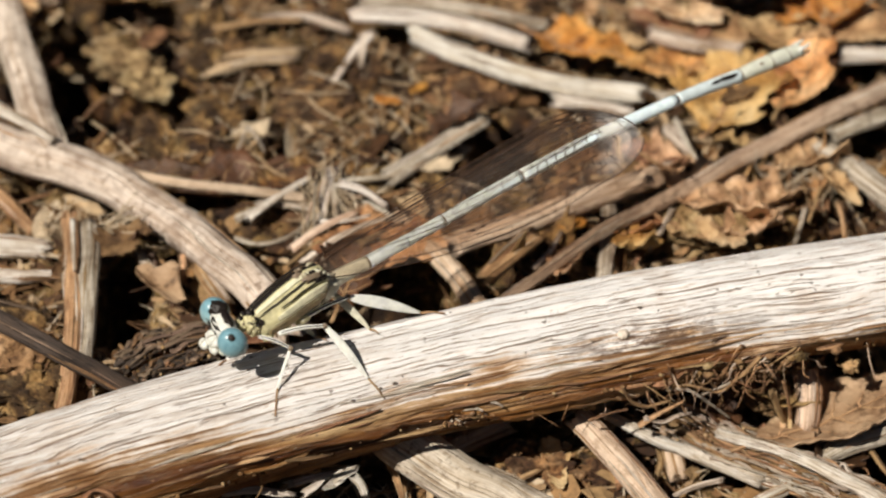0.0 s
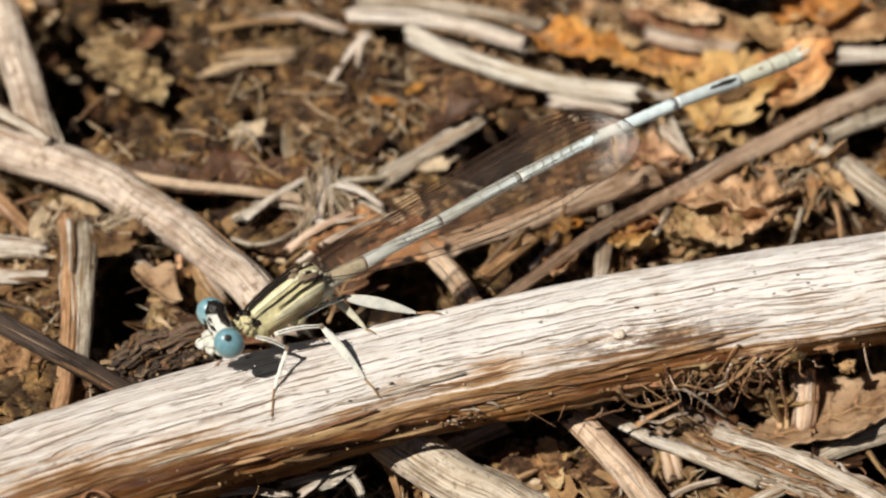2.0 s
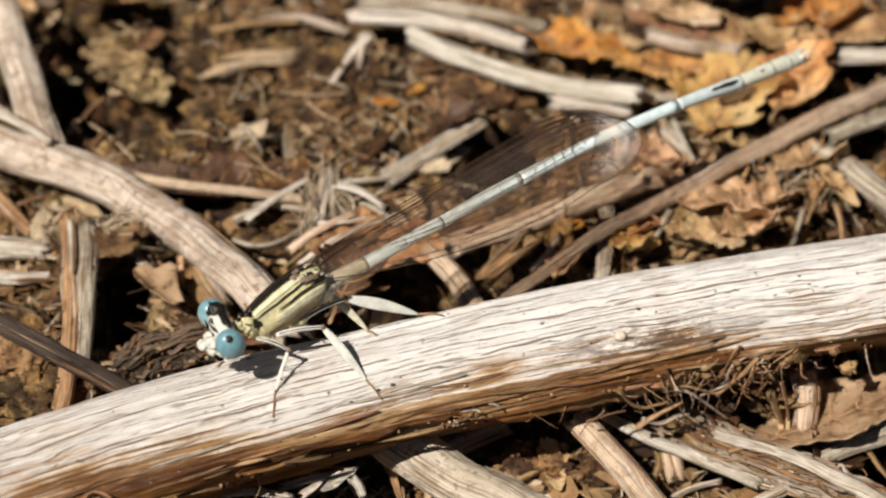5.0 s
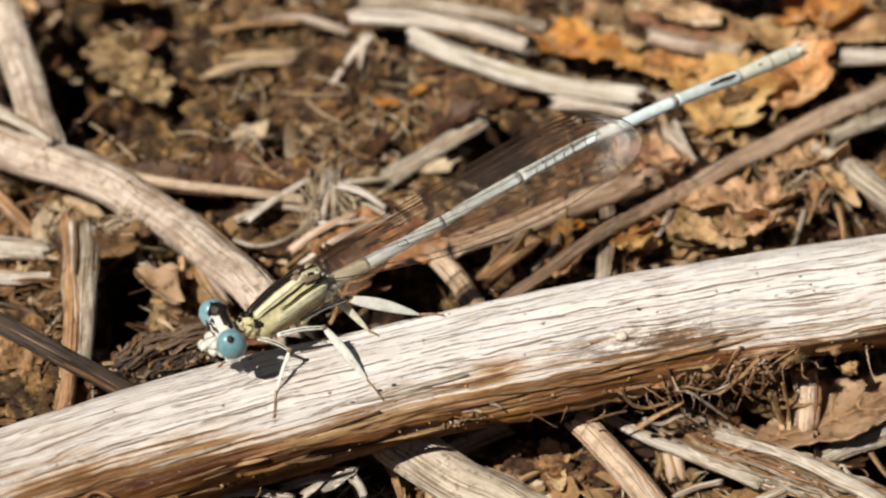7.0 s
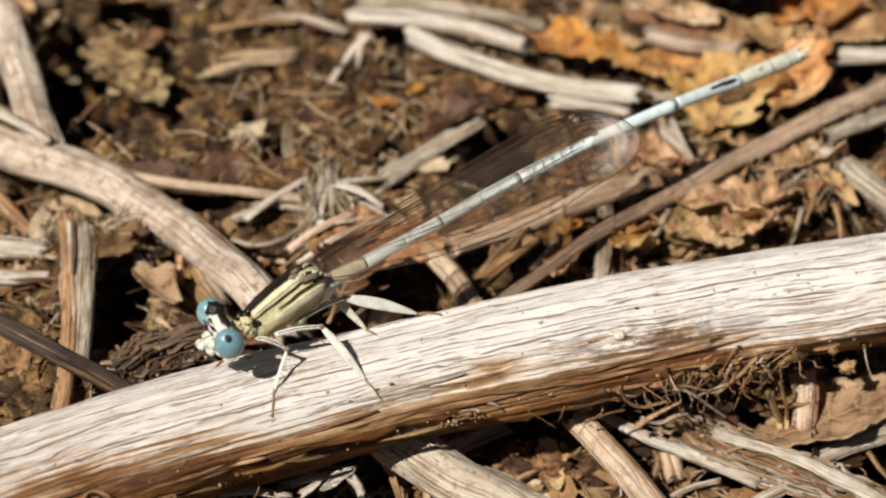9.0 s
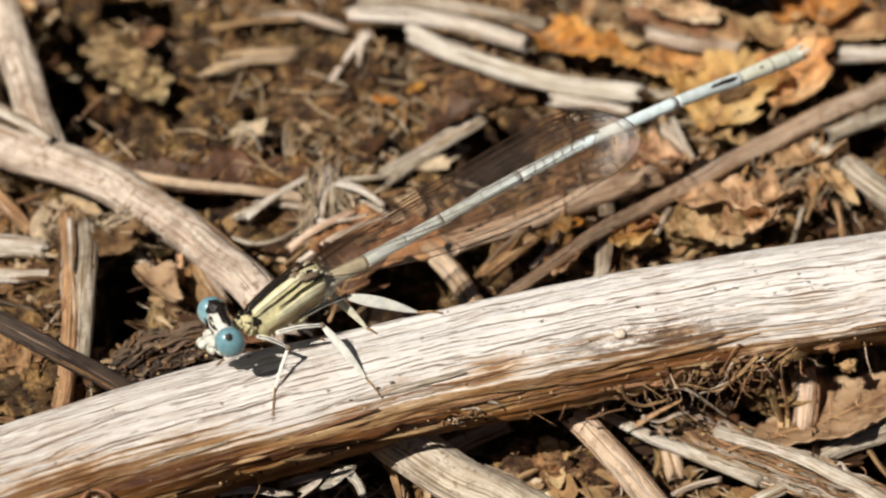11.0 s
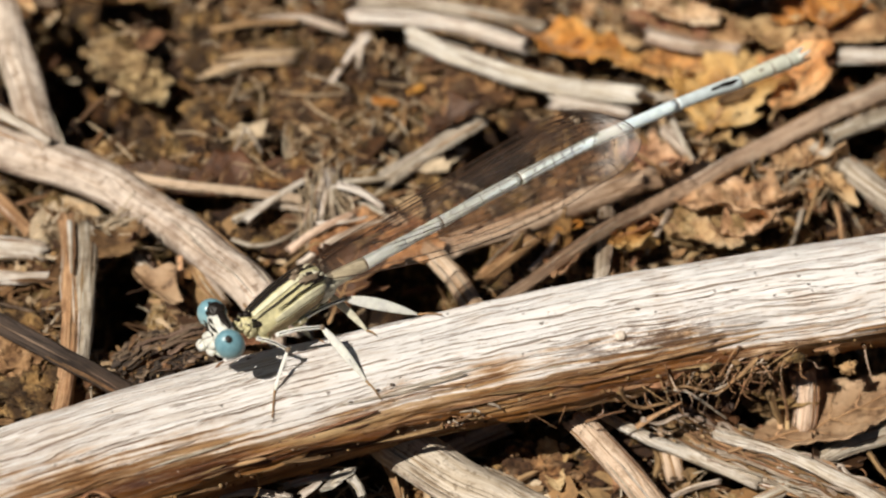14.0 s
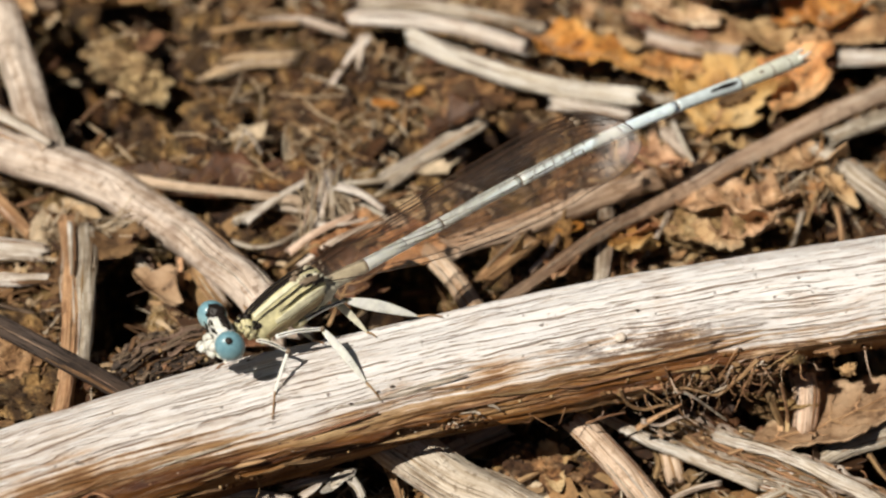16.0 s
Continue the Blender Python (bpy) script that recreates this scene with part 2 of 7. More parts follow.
    col = mix(t, ramp(t, fleck, [(0.70, (0, 0, 0)), (0.76, (0.7, 0.7, 0.7))]), col, (0.66, 0.52, 0.37))
    t.links.new(col, p.inputs["Base Color"])
    t.links.new(math_node(t, "SUBTRACT", 0.60, math_node(t, "MULTIPLY", side, 0.17)), p.inputs["Roughness"])
    relief = math_node(t, "SUBTRACT", math_node(t, "ADD", both, math_node(t, "MULTIPLY", pits, 0.2)), math_node(t, "MULTIPLY", cracks, 0.6))
    calm = math_node(t, "SUBTRACT", 1.0, math_node(t, "MULTIPLY", math_node(t, "MULTIPLY", side, peeled), 0.6))
    bump(t, p, math_node(t, "MULTIPLY", relief, calm), 0.00020, 0.9)
    return m


def wing_film():
    """Thin clear film, faintly amber, with a weak sheen."""
    m, t, p = graph("wing_membrane")
    out = t.nodes["Material Output"]
    clear = t.nodes.new("ShaderNodeBsdfTransparent")
    clear.inputs[0].default_value = (0.975, 0.945, 0.915, 1)
    p.inputs["Base Color"].default_value = (0.52, 0.34, 0.215, 1)
    p.inputs["Roughness"].default_value = 0.5
    shine = t.nodes.new("ShaderNodeBsdfGlossy")
    shine.inputs["Roughness"].default_value = 0.52
    gloss = t.nodes.new("ShaderNodeMixShader")
    gloss.inputs[0].default_value = 0.045
    t.links.new(clear.outputs[0], gloss.inputs[1])
    t.links.new(shine.outputs[0], gloss.inputs[2])
    n = noise_node(t, coords(t), 900, 3, 0.5)
    fac = ramp(t, n, [(0.35, (0.004, 0.004, 0.004)), (0.7, (0.03, 0.03, 0.03))])
    mx = t.nodes.new("ShaderNodeMixShader")
    t.links.new(fac, mx.inputs[0])
    t.links.new(gloss.outputs[0], mx.inputs[1])
    t.links.new(p.outputs[0], mx.inputs[2])
    t.links.new(mx.outputs[0], out.inputs[0])
    return m


SOIL = grainy("dry_soil", [(0.34, (0.024, 0.009, 0.002)), (0.46, (0.098, 0.037, 0.008)), (0.55, (0.25, 0.116, 0.030)), (0.65, (0.50, 0.295, 0.110))], 900, 0.95, 0.0, 0.0, 0.00035,
              [(0.34, (0.028, 0.017, 0.005)), (0.46, (0.12, 0.076, 0.023)), (0.55, (0.28, 0.180, 0.068)), (0.66, (0.58, 0.43, 0.235))], painted_shade=0.9)
OCHRE = grainy("ochre_soil", [(0.34, (0.102, 0.053, 0.020)), (0.46, (0.272, 0.164, 0.070)), (0.56, (0.442, 0.295, 0.148)), (0.70, (0.595, 0.443, 0.265))], 800, 0.95, 0.15, 0.01, 0.0003)
CREAMSOIL = grainy("cream_soil", [(0.34, (0.12, 0.060, 0.022)), (0.44, (0.36, 0.235, 0.115)), (0.54, (0.60, 0.425, 0.225)), (0.66, (0.80, 0.66, 0.44))], 700, 0.95, 0.1, 0.01, 0.0003, painted_shade=0.4)
CLOD = grainy("clod_soil", [(0.34, (0.062, 0.030, 0.009)), (0.46, (0.215, 0.115, 0.038)), (0.55, (0.40, 0.245, 0.098)), (0.66, (0.68, 0.50, 0.28))], 800, 0.95, 0.25, 0.015, 0.0003, painted_shade=0.85)
PALE = fibre_wood("pale_stem", (0.22, 0.15, 0.10), (0.48, 0.385, 0.29), (0.68, 0.60, 0.505), 0.2)
WHITE = fibre_wood("white_straw", (0.386, 0.294, 0.202), (0.662, 0.580, 0.478), (0.791, 0.745, 0.681), 0.12, 0.6, 1.4, (0.322, 0.212, 0.120), 0.4)
SMOOTH = fibre_wood("smooth_tan_straw", (0.44, 0.29, 0.18), (0.60, 0.44, 0.31), (0.69, 0.545, 0.41), 0.08, 0.65, 0.8, (0.25, 0.15, 0.08), 0.5)
WEATHERED = fibre_wood("weathered_stem", (0.34, 0.245, 0.165), (0.56, 0.465, 0.36), (0.69, 0.61, 0.515), 0.05, 0.75, 0.7, (0.17, 0.105, 0.058), 0.75, 0.35)
BROWNISH = fibre_wood("weathered_bark", (0.20, 0.115, 0.055), (0.41, 0.275, 0.15), (0.60, 0.45, 0.29), 0.1, 0.85, 1.0, (0.12, 0.06, 0.025), 0.7, 0.5)
BONE = fibre_wood("bone_white_straw", (0.46, 0.36, 0.26), (0.74, 0.67, 0.57), (0.85, 0.81, 0.75), 0.06, 0.6, 1.2, (0.42, 0.29, 0.18), 0.3)
TAN = fibre_wood("tan_stem", (0.173, 0.082, 0.030), (0.399, 0.232, 0.107), (0.571, 0.374, 0.196))
GREY = fibre_wood("grey_twig", (0.085, 0.050, 0.028), (0.22, 0.145, 0.092), (0.36, 0.26, 0.18), 0.1, 0.8, 1.2, (0.07, 0.04, 0.025), 0.35)
TWIG = fibre_wood("dry_twig_bark", (0.17, 0.108, 0.066), (0.35, 0.25, 0.165), (0.50, 0.385, 0.275), 0.08, 0.8, 0.8, (0.12, 0.07, 0.04), 0.4, 0.3)
DARK = fibre_wood("dark_twig_bark", (0.016, 0.010, 0.007), (0.040, 0.026, 0.018), (0.080, 0.055, 0.040), 0.05, 0.7, 1.2, (0.12, 0.075, 0.045), 0.3)
BROWN = fibre_wood("brown_strip", (0.078, 0.035, 0.015), (0.223, 0.111, 0.047), (0.423, 0.252, 0.121))
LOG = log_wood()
ORANGE = grainy("orange_leaf", [(0.30, (0.33, 0.11, 0.016)), (0.46, (0.60, 0.265, 0.045)), (0.58, (0.70, 0.37, 0.090)), (0.75, (0.70, 0.47, 0.20))], 500, 0.6, 0.08, 0.01, 0.0005, worn=0.55)
STRAWLEAF = grainy("straw_leaf", [(0.30, (0.46, 0.29, 0.14)), (0.44, (0.66, 0.49, 0.29)), (0.58, (0.76, 0.62, 0.42)), (0.75, (0.80, 0.70, 0.53))], 300, 0.6, 0.05, 0.01, 0.0004, worn=0.4)
PEACH = grainy("peach_leaf", [(0.30, (0.30, 0.155, 0.062)), (0.44, (0.52, 0.325, 0.165)), (0.58, (0.66, 0.46, 0.275)), (0.75, (0.72, 0.56, 0.39))], 420, 0.65, 0.15, 0.012, 0.0005, worn=0.45)
BUFF = grainy("buff_leaf", [(0.30, (0.297, 0.158, 0.066)), (0.46, (0.511, 0.317, 0.149)), (0.60, (0.626, 0.443, 0.246)), (0.8, (0.692, 0.538, 0.342))], 420, 0.6, 0.12, 0.012, 0.0005, worn=0.55)
DULL = grainy("dull_leaf", [(0.30, (0.092, 0.038, 0.015)), (0.46, (0.208, 0.102, 0.043)), (0.60, (0.324, 0.179, 0.086)), (0.8, (0.425, 0.263, 0.139))], 500, 0.7, 0.2, 0.015, 0.0005, worn=0.55)
TANLEAF = grainy("tan_leaf", [(0.30, (0.180, 0.081, 0.024)), (0.46, (0.358, 0.190, 0.070)), (0.60, (0.488, 0.284, 0.121)), (0.8, (0.587, 0.378, 0.192))], 500, 0.7, 0.2, 0.015, 0.0005, worn=0.55)
DUNLEAF = grainy("dun_leaf", [(0.30, (0.21, 0.115, 0.058)), (0.46, (0.36, 0.225, 0.13)), (0.60, (0.46, 0.31, 0.195)), (0.8, (0.54, 0.39, 0.265))], 350, 0.65, 0.1, 0.01, 0.0003, worn=0.3)
UMBER = grainy("umber_leaf", [(0.30, (0.026, 0.010, 0.004)), (0.48, (0.073, 0.029, 0.011)), (0.62, (0.130, 0.053, 0.022)), (0.8, (0.177, 0.086, 0.040))], 500, 0.55, 0.2, 0.01, 0.00015)
BITS = by_island("litter_bits", [(0.0, (0.050, 0.021, 0.007)), (0.3, (0.165, 0.080, 0.028)), (0.58, (0.32, 0.185, 0.080)), (0.75, (0.432, 0.291, 0.157)), (1.0, (0.539, 0.412, 0.268))])
CRUMB = by_island("soil_crumbs", [(0.0, (0.032, 0.015, 0.005)), (0.3, (0.112, 0.050, 0.015)), (0.6, (0.21, 0.108, 0.034)), (0.85, (0.31, 0.185, 0.070)), (1.0, (0.52, 0.37, 0.20))])
FLAKE_TONES = [(0.0, (0.030, 0.012, 0.004)), (0.3, (0.105, 0.046, 0.015)), (0.55, (0.27, 0.142, 0.052)), (0.82, (0.45, 0.290, 0.135)), (1.0, (0.70, 0.57, 0.40))]
FLAKE = by_island("litter_flakes", FLAKE_TONES, 0.85, 1800, "object")
FLAKE_HEAP = by_island("small_litter_flakes", FLAKE_TONES, 0.85, 1800)
FIBRE = by_island("pale_fibre", [(0.0, (0.36, 0.25, 0.14)), (0.5, (0.52, 0.40, 0.26)), (1.0, (0.68, 0.58, 0.44))], 0.8)
EYE_BLUE = eye_skin()
BLACK = plain("black_cuticle", (0.014, 0.010, 0.008), 0.5, 0.35)
CREAM = plain("cream_cuticle", (0.60, 0.56, 0.33), 0.55, 0.35, 1300, 0.42, 0.00016)
MILK = plain("milky_cuticle", (0.70, 0.71, 0.65), 0.6, 0.35, 2600, 0.25, 0.00006)
ABDO = plain("bluish_white_cuticle", (0.76, 0.89, 0.94), 0.45, 0.5, 2600, 0.14)
TAILBLUE = plain("greyish_white_cuticle", (0.64, 0.74, 0.76), 0.45, 0.5, 2600, 0.16)
IVORY = plain("ivory_cuticle", (0.66, 0.68, 0.58), 0.45, 0.5, 2600, 0.15)
TAWNY = plain("tawny_cuticle", (0.36, 0.27, 0.135), 0.6, 0.3, 1500, 0.4, 0.00008)
BEIGE = plain("beige_cuticle", (0.56, 0.54, 0.42), 0.5, 0.5, 1800, 0.3)
RING = plain("brown_cuticle", (0.20, 0.15, 0.10), 0.5, 0.5)
AMBER = grainy("amber_leaf", [(0.32, (0.36, 0.150, 0.036)), (0.45, (0.58, 0.30, 0.095)), (0.56, (0.68, 0.425, 0.185)), (0.70, (0.74, 0.55, 0.32))], 230, 0.6, 0.08, 0.01, 0.0005, worn=0.55)
BAND = plain("pale_band", (0.70, 0.68, 0.48), 0.55, 0.35, 1500, 0.3, 0.00006)
DUSK = plain("dusky_cuticle", (0.42, 0.38, 0.27), 0.55, 0.3)
LEGM = plain("leg_white", (0.76, 0.77, 0.72), 0.5, 0.4, 2600, 0.18)
VEIN = plain("vein_brown", (0.055, 0.030, 0.018), 0.5, 0.4)
FILM = wing_film()
for skin_mat, weight in ((LEGM, 0.6), (CREAM, 0.35), (MILK, 0.35), (ABDO, 0.35), (IVORY, 0.35)):
    skin_mat.node_tree.nodes["Principled BSDF"].inputs["Subsurface Weight"].default_value = weight
    skin_mat.node_tree.nodes["Principled BSDF"].inputs["Subsurface Radius"].default_value = (0.0006, 0.0006, 0.0005)


# ---- mesh helpers: meshes are built in millimetres ----
def mesh_of(name, verts, faces, material, uvs=None, smooth=True):
    me = bpy.data.meshes.new(name)
    me.from_pydata([tuple(v) for v in verts], [], faces)
    me.transform(Matrix.Scale(MM, 4))
    me.materials.append(material)
    if smooth:
        me.polygons.foreach_set("use_smooth", [True] * len(me.polygons))
    if uvs is not None:
        layer = me.uv_layers.new(name="along")
        idx = np.empty(len(me.loops), dtype=np.int64)
        me.loops.foreach_get("vertex_index", idx)
        layer.data.foreach_set("uv", np.asarray(uvs, float)[idx].ravel())
    me.update()
    return me


def thing(name, verts, faces, material, uvs=None, smooth=True, label="", category="", group="", kind=""):
    """A top-level thing of one mesh, with its origin at its middle."""
    v = np.asarray(verts, float)
    mid = (v.min(0) + v.max(0)) / 2
    mid[2] = v[:, 2].min()
    ob = new(name, mesh_of(name, v - mid, faces, material, uvs, smooth))
    ob.location = Vector(mid) * MM
    return tagged(ob, label, category, group, kind)


def part(name, bm, material, parent, label=""):
    """bm: (verts, faces) or (verts, faces, uvs) in the parent's space, in millimetres."""
    uvs = bm[2] if len(bm) > 2 else None
    ob = new(name, mesh_of(name, bm[0], bm[1], material, uvs))
    ob.parent = parent
    return tagged(ob, label)


def spline(pts, n):
    """A smooth line through control points."""
    p = np.asarray(pts, float)
    if len(p) == 2:
        return p[0] + (p[1] - p[0]) * np.linspace(0, 1, n)[:, None]
    q = np.vstack([2 * p[0] - p[1], p, 2 * p[-1] - p[-2]])
    out = []
    for s in np.linspace(0, len(p) - 1 - 1e-9, n):
        i, f = int(s), s - int(s)
        a, b, c, d = q[i:i + 4]
        out.append(0.5 * (2 * b + (c - a) * f + (2 * a - 5 * b + 4 * c - d) * f * f + (3 * b - a - 3 * c + d) * f ** 3))
    return np.array(out)


def frames_along(line, up=(0, 0, 1)):
    tan = np.gradient(line, axis=0)
    tan /= np.linalg.norm(tan, axis=1)[:, None]
    side = np.cross(tan, np.asarray(up, float))
    side /= np.linalg.norm(side, axis=1)[:, None] + 1e-12
    return tan, side, np.cross(side, tan)


def tube(line, radii, sides=12, flat=1.0, up=(0, 0, 1), wobble=0.0, seed=0, jag=0.0, shape=None):
    """A closed tube round a line. flat: height to width. wobble: uneven skin. jag: splintered ends."""
    line = np.asarray(line, float)
    n = len(line)
    radii = np.broadcast_to(np.asarray(radii, float), (n,))
    tan, side, top = frames_along(line, up)
    run = np.concatenate([[0], np.cumsum(np.linalg.norm(np.diff(line, axis=0), axis=1))])
    ang = np.linspace(0, 2 * np.pi, sides + 1) - np.pi
    A, S = np.meshgrid(ang, run)
    R = np.repeat(radii[:, None], sides + 1, 1)
    if wobble:
        fx, fy = np.cos(A) * 1.3, np.sin(A) * 1.3
        R = R * (1 + wobble * (vnoise(S / (5 * radii.mean()), fx * 2.2, fy * 2.2, seed) * 0.55 + vnoise(S / (16 * radii.mean()), fx * 5, fy * 5, seed + 3) * 0.45))
    if shape is not None:
        R = shape(S, A, R)
    P = line[:, None, :] + side[:, None, :] * (R * np.sin(A))[..., None] + top[:, None, :] * (R * flat * np.cos(A))[..., None]
    if jag:
        for row, sign in ((0, -1), (n - 1, 1)):
            P[row] += tan[row] * sign * (jag * radii[row] * vnoise(np.cos(ang) * 3, np.sin(ang) * 3, row, seed + 9))[:, None]
    P[:, -1] = P[:, 0]
    w = sides + 1
    verts = P.reshape(-1, 3)
    uvs = np.stack([S, (A + np.pi) * R.mean()], -1).reshape(-1, 2)
    i, j = np.meshgrid(np.arange(n - 1), np.arange(sides), indexing="ij")
    f = np.stack([i * w + j, i * w + j + 1, (i + 1) * w + j + 1, (i + 1) * w + j], -1).reshape(-1, 4)
    faces = [tuple(int(k) for k in q) for q in f]
    # caps, drawn in a little so that the ends are dished
    base = len(verts)
    c0 = line[0] + tan[0] * radii[0] * 0.15
    c1 = line[-1] - tan[-1] * radii[-1] * 0.15
    verts = np.vstack([verts, c0, c1])
    uvs = np.vstack([uvs, [run[0], 0], [run[-1], 0]])
    for j in range(sides):
        faces.append((base, j + 1, j))
        faces.append((base + 1, (n - 1) * w + j, (n - 1) * w + j + 1))
    return verts, faces, uvs


def merged(*bms):
    verts, faces, uvs, k = [], [], [], 0
    for bm in bms:
        verts.append(np.asarray(bm[0], float))
        faces += [tuple(i + k for i in f) for f in bm[1]]
        uvs.append(np.asarray(bm[2], float) if len(bm) > 2 and bm[2] is not None else np.zeros((len(bm[0]), 2)))
        k += len(bm[0])
    return np.vstack(verts), faces, np.vstack(uvs)


def blob(center, axes, rows=14, cols=20, rough=0.0, freq=1.0, seed=0, power=1.0):
    """A lumpy ball. axes: three half-axis vectors."""
    th = np.linspace(0, np.pi, rows)
    ph = np.linspace(0, 2 * np.pi, cols, endpoint=False)
    T, P = np.meshgrid(th, ph, indexing="ij")
    spow = lambda v: np.sign(v) * np.abs(v) ** power
    x, y, z = spow(np.sin(T)) * spow(np.cos(P)), spow(np.sin(T)) * spow(np.sin(P)), spow(np.cos(T))
    k = 1 + rough * fbm(x * freq * 2 + 5, y * freq * 2, z * freq * 2, seed, 4) * 2 if rough else 1
    v = np.stack([x * k, y * k, z * k], -1).reshape(-1, 3) @ np.asarray(axes, float) + np.asarray(center, float)
    faces = []
    for i in range(rows - 1):
        for j in range(cols):
            a, b = i * cols + j, i * cols + (j + 1) % cols
            c, d = b + cols, a + cols
            if i == 0:
                faces.append((a, d, c))
            elif i == rows - 2:
                faces.append((a, d, b))
            else:
                faces.append((a, d, c, b))
    return v, faces


# ---- ground: one sheet of crusted soil, with hollows under the litter ----
HOLLOWS = [
    (-20.0, 18.6, 2.2, 5.2, 5.0),
    (-17.7, 22.0, 3.3, 1.1, 3.6),
    (-18.6, 14.4, 1.6, 1.7, 3.6),
    (-14.9, 23.1, 1.3, 1.6, 3.4),
    (-14.2, 16.0, 1.8, 1.8, 4.0),
    (-10.2, 17.3, 1.5, 0.8, 3.0),
    (-7.3, 20.0, 1.0, 0.5, 2.0),
    (-8.5, 11.8, 0.7, 2.1, 3.4),
    (-11.3, 8.3, 1.4, 1.2, 2.8),
    (-13.7, 5.0, 1.5, 1.8, 3.6),
    (-15.9, 1.3, 1.3, 4.2, 3.6),
    (-2.4, 21.3, 1.4, 1.0, 3.6),
    (2.5, 17.4, 0.7, 0.6, 2.2),
    (2.9, 13.5, 2.1, 1.3, 3.4),
    (0.5, 10.7, 2.5, 1.2, 3.2),
]
SMALL_HOLLOWS = [
    (-2.6, 1.6, 2.8, 2.8, 4.0),
    (-5.3, -0.9, 1.7, 1.5, 4.0),
    (3.3, 5.5, 2.4, 1.0, 3.2),
    (2.7, 2.5, 0.9, 0.8, 2.5),
    (7.3, 7.6, 0.8, 0.9, 2.5),
    (13.1, 13.5, 0.9, 1.2, 3.6),
    (9.6, 8.8, 1.9, 0.6, 2.5),
    (17.2, 16.0, 1.1, 0.8, 2.6),
    (21.5, 18.6, 2.0, 1.3, 3.6),
    (18.7, 6.6, 0.6, 0.8, 3.0),
    (22.0, 13.2, 1.3, 0.6, 2.8),
    (21.1, 8.8, 0.6, 1.2, 3.0),
    (-20.8, 9.1, 0.9, 1.4, 2.6),
    (-21.0, 3.4, 1.9, 0.5, 2.0),
    (5.4, 13.8, 0.5, 0.8, 2.0),
    (-17.6, 21.1, 1.4, 1.0, 3.0),
    (-16.1, 16.0, 1.4, 0.5, 3.0),
    (-13.3, 16.2, 0.7, 1.1, 3.0),
    (-13.2, 13.0, 0.6, 1.3, 3.0),
    (-15.1, 13.6, 0.7, 0.9, 3.0),
    (-16.6, 12.2, 1.4, 0.6, 3.0),
    (-10.0, 13.9, 0.7, 0.8, 3.0),
    (-7.2, 18.5, 0.8, 0.6, 3.0),
    (2.5, 14.8, 0.7, 0.5, 3.0),
    (11.1, 13.3, 1.0, 0.6, 3.0),
    (21.1, 17.1, 1.1, 1.2, 3.0),
    (21.6, 12.4, 1.1, 0.6, 3.0),
    (19.0, 5.8, 0.8, 0.8, 3.0),
    (1.6, 2.6, 1.6, 0.9, 3.0),
    (3.9, 11.0, 2.4, 1.3, 3.0),
    (0.6, 9.2, 1.8, 0.8, 3.0),
    (-14.1, 13.9, 2.4, 1.3, 3.0),
]
FORE_HOLLOWS = [
    (16.0, 1.0, 1.6, 0.8, 2.5),
    (15.0, -2.3, 0.9, 1.2, 3.2),
    (11.7, -1.0, 1.1, 1.9, 3.2),
    (19.8, -1.0, 1.2, 2.5, 3.6),
    (4.0, -4.9, 2.0, 0.8, 3.0),
    (-4.0, -7.3, 2.2, 1.4, 3.0),
    (-7.2, -7.7, 1.9, 0.9, 3.0),
    (8.7, -5.4, 0.5, 1.4, 2.2),
    (13.9, -7.8, 1.6, 1.2, 3.0),
    (21.0, -6.4, 1.4, 2.0, 3.2),
    (2.4, -6.2, 0.6, 1.4, 2.4),
    (-0.7, -4.3, 1.9, 0.9, 2.6),
]


def ledges(h, step, steep):
    """Turns smooth slopes into flat treads with steep edges."""
    k = h / step
    f = np.floor(k)
    return step * (f + np.clip((k - f - 0.5) * steep + 0.5, 0, 1))


def ground_z(x, y):
    """Height of the soil in millimetres."""
    x, y = np.asarray(x, float), np.asarray(y, float)
    near = np.exp(-(((x / 90) ** 2 + ((y - 8) / 90) ** 2) ** 2))
    # crusted, flaky soil: short ledges with steep rims, crumbs on them
    wx, wy = x + 0.5 * vnoise(x / 1.3, y / 1.3, 0, 91), y + 0.5 * vnoise(x / 1.3, y / 1.3, 0, 92)
    rise = 1.4 * fbm(x / 9, y / 9, 0, 3, 3) + 2.2 * fbm((wx + 0.35 * wy) / 3.3, (wy - 0.35 * wx) / 1.9, 0, 11, 4)
    rise = 0.3 * rise + 0.7 * ledges(rise, 0.75, 4.5)
    z = near * (rise + 0.42 * fbm((wx + 0.4 * wy) / 1.7, (wy - 0.4 * wx) / 0.55, 0, 23, 4) + 0.06 * vnoise(x / 0.24, y / 0.24, 0, 71))
    z = z + (1 - near) * 3.0 * fbm(x / 60, y / 60, 0, 31, 4)
    # a low bank behind the thick stem
    q = np.clip(((y + 7.74 - 0.33 * x) * 0.95 - 3.0) / 5.0, 0, 1)
    z = z + 4.0 * q * q * (3 - 2 * q) * near
    for cx, cy, rx, ry, deep in HOLLOWS + SMALL_HOLLOWS + FORE_HOLLOWS:
        q = ((x - cx) / rx) ** 2 + ((y - cy) / ry) ** 2
        z = z - 3.2 * deep * np.exp(-q * q * q * 0.7)
    return z


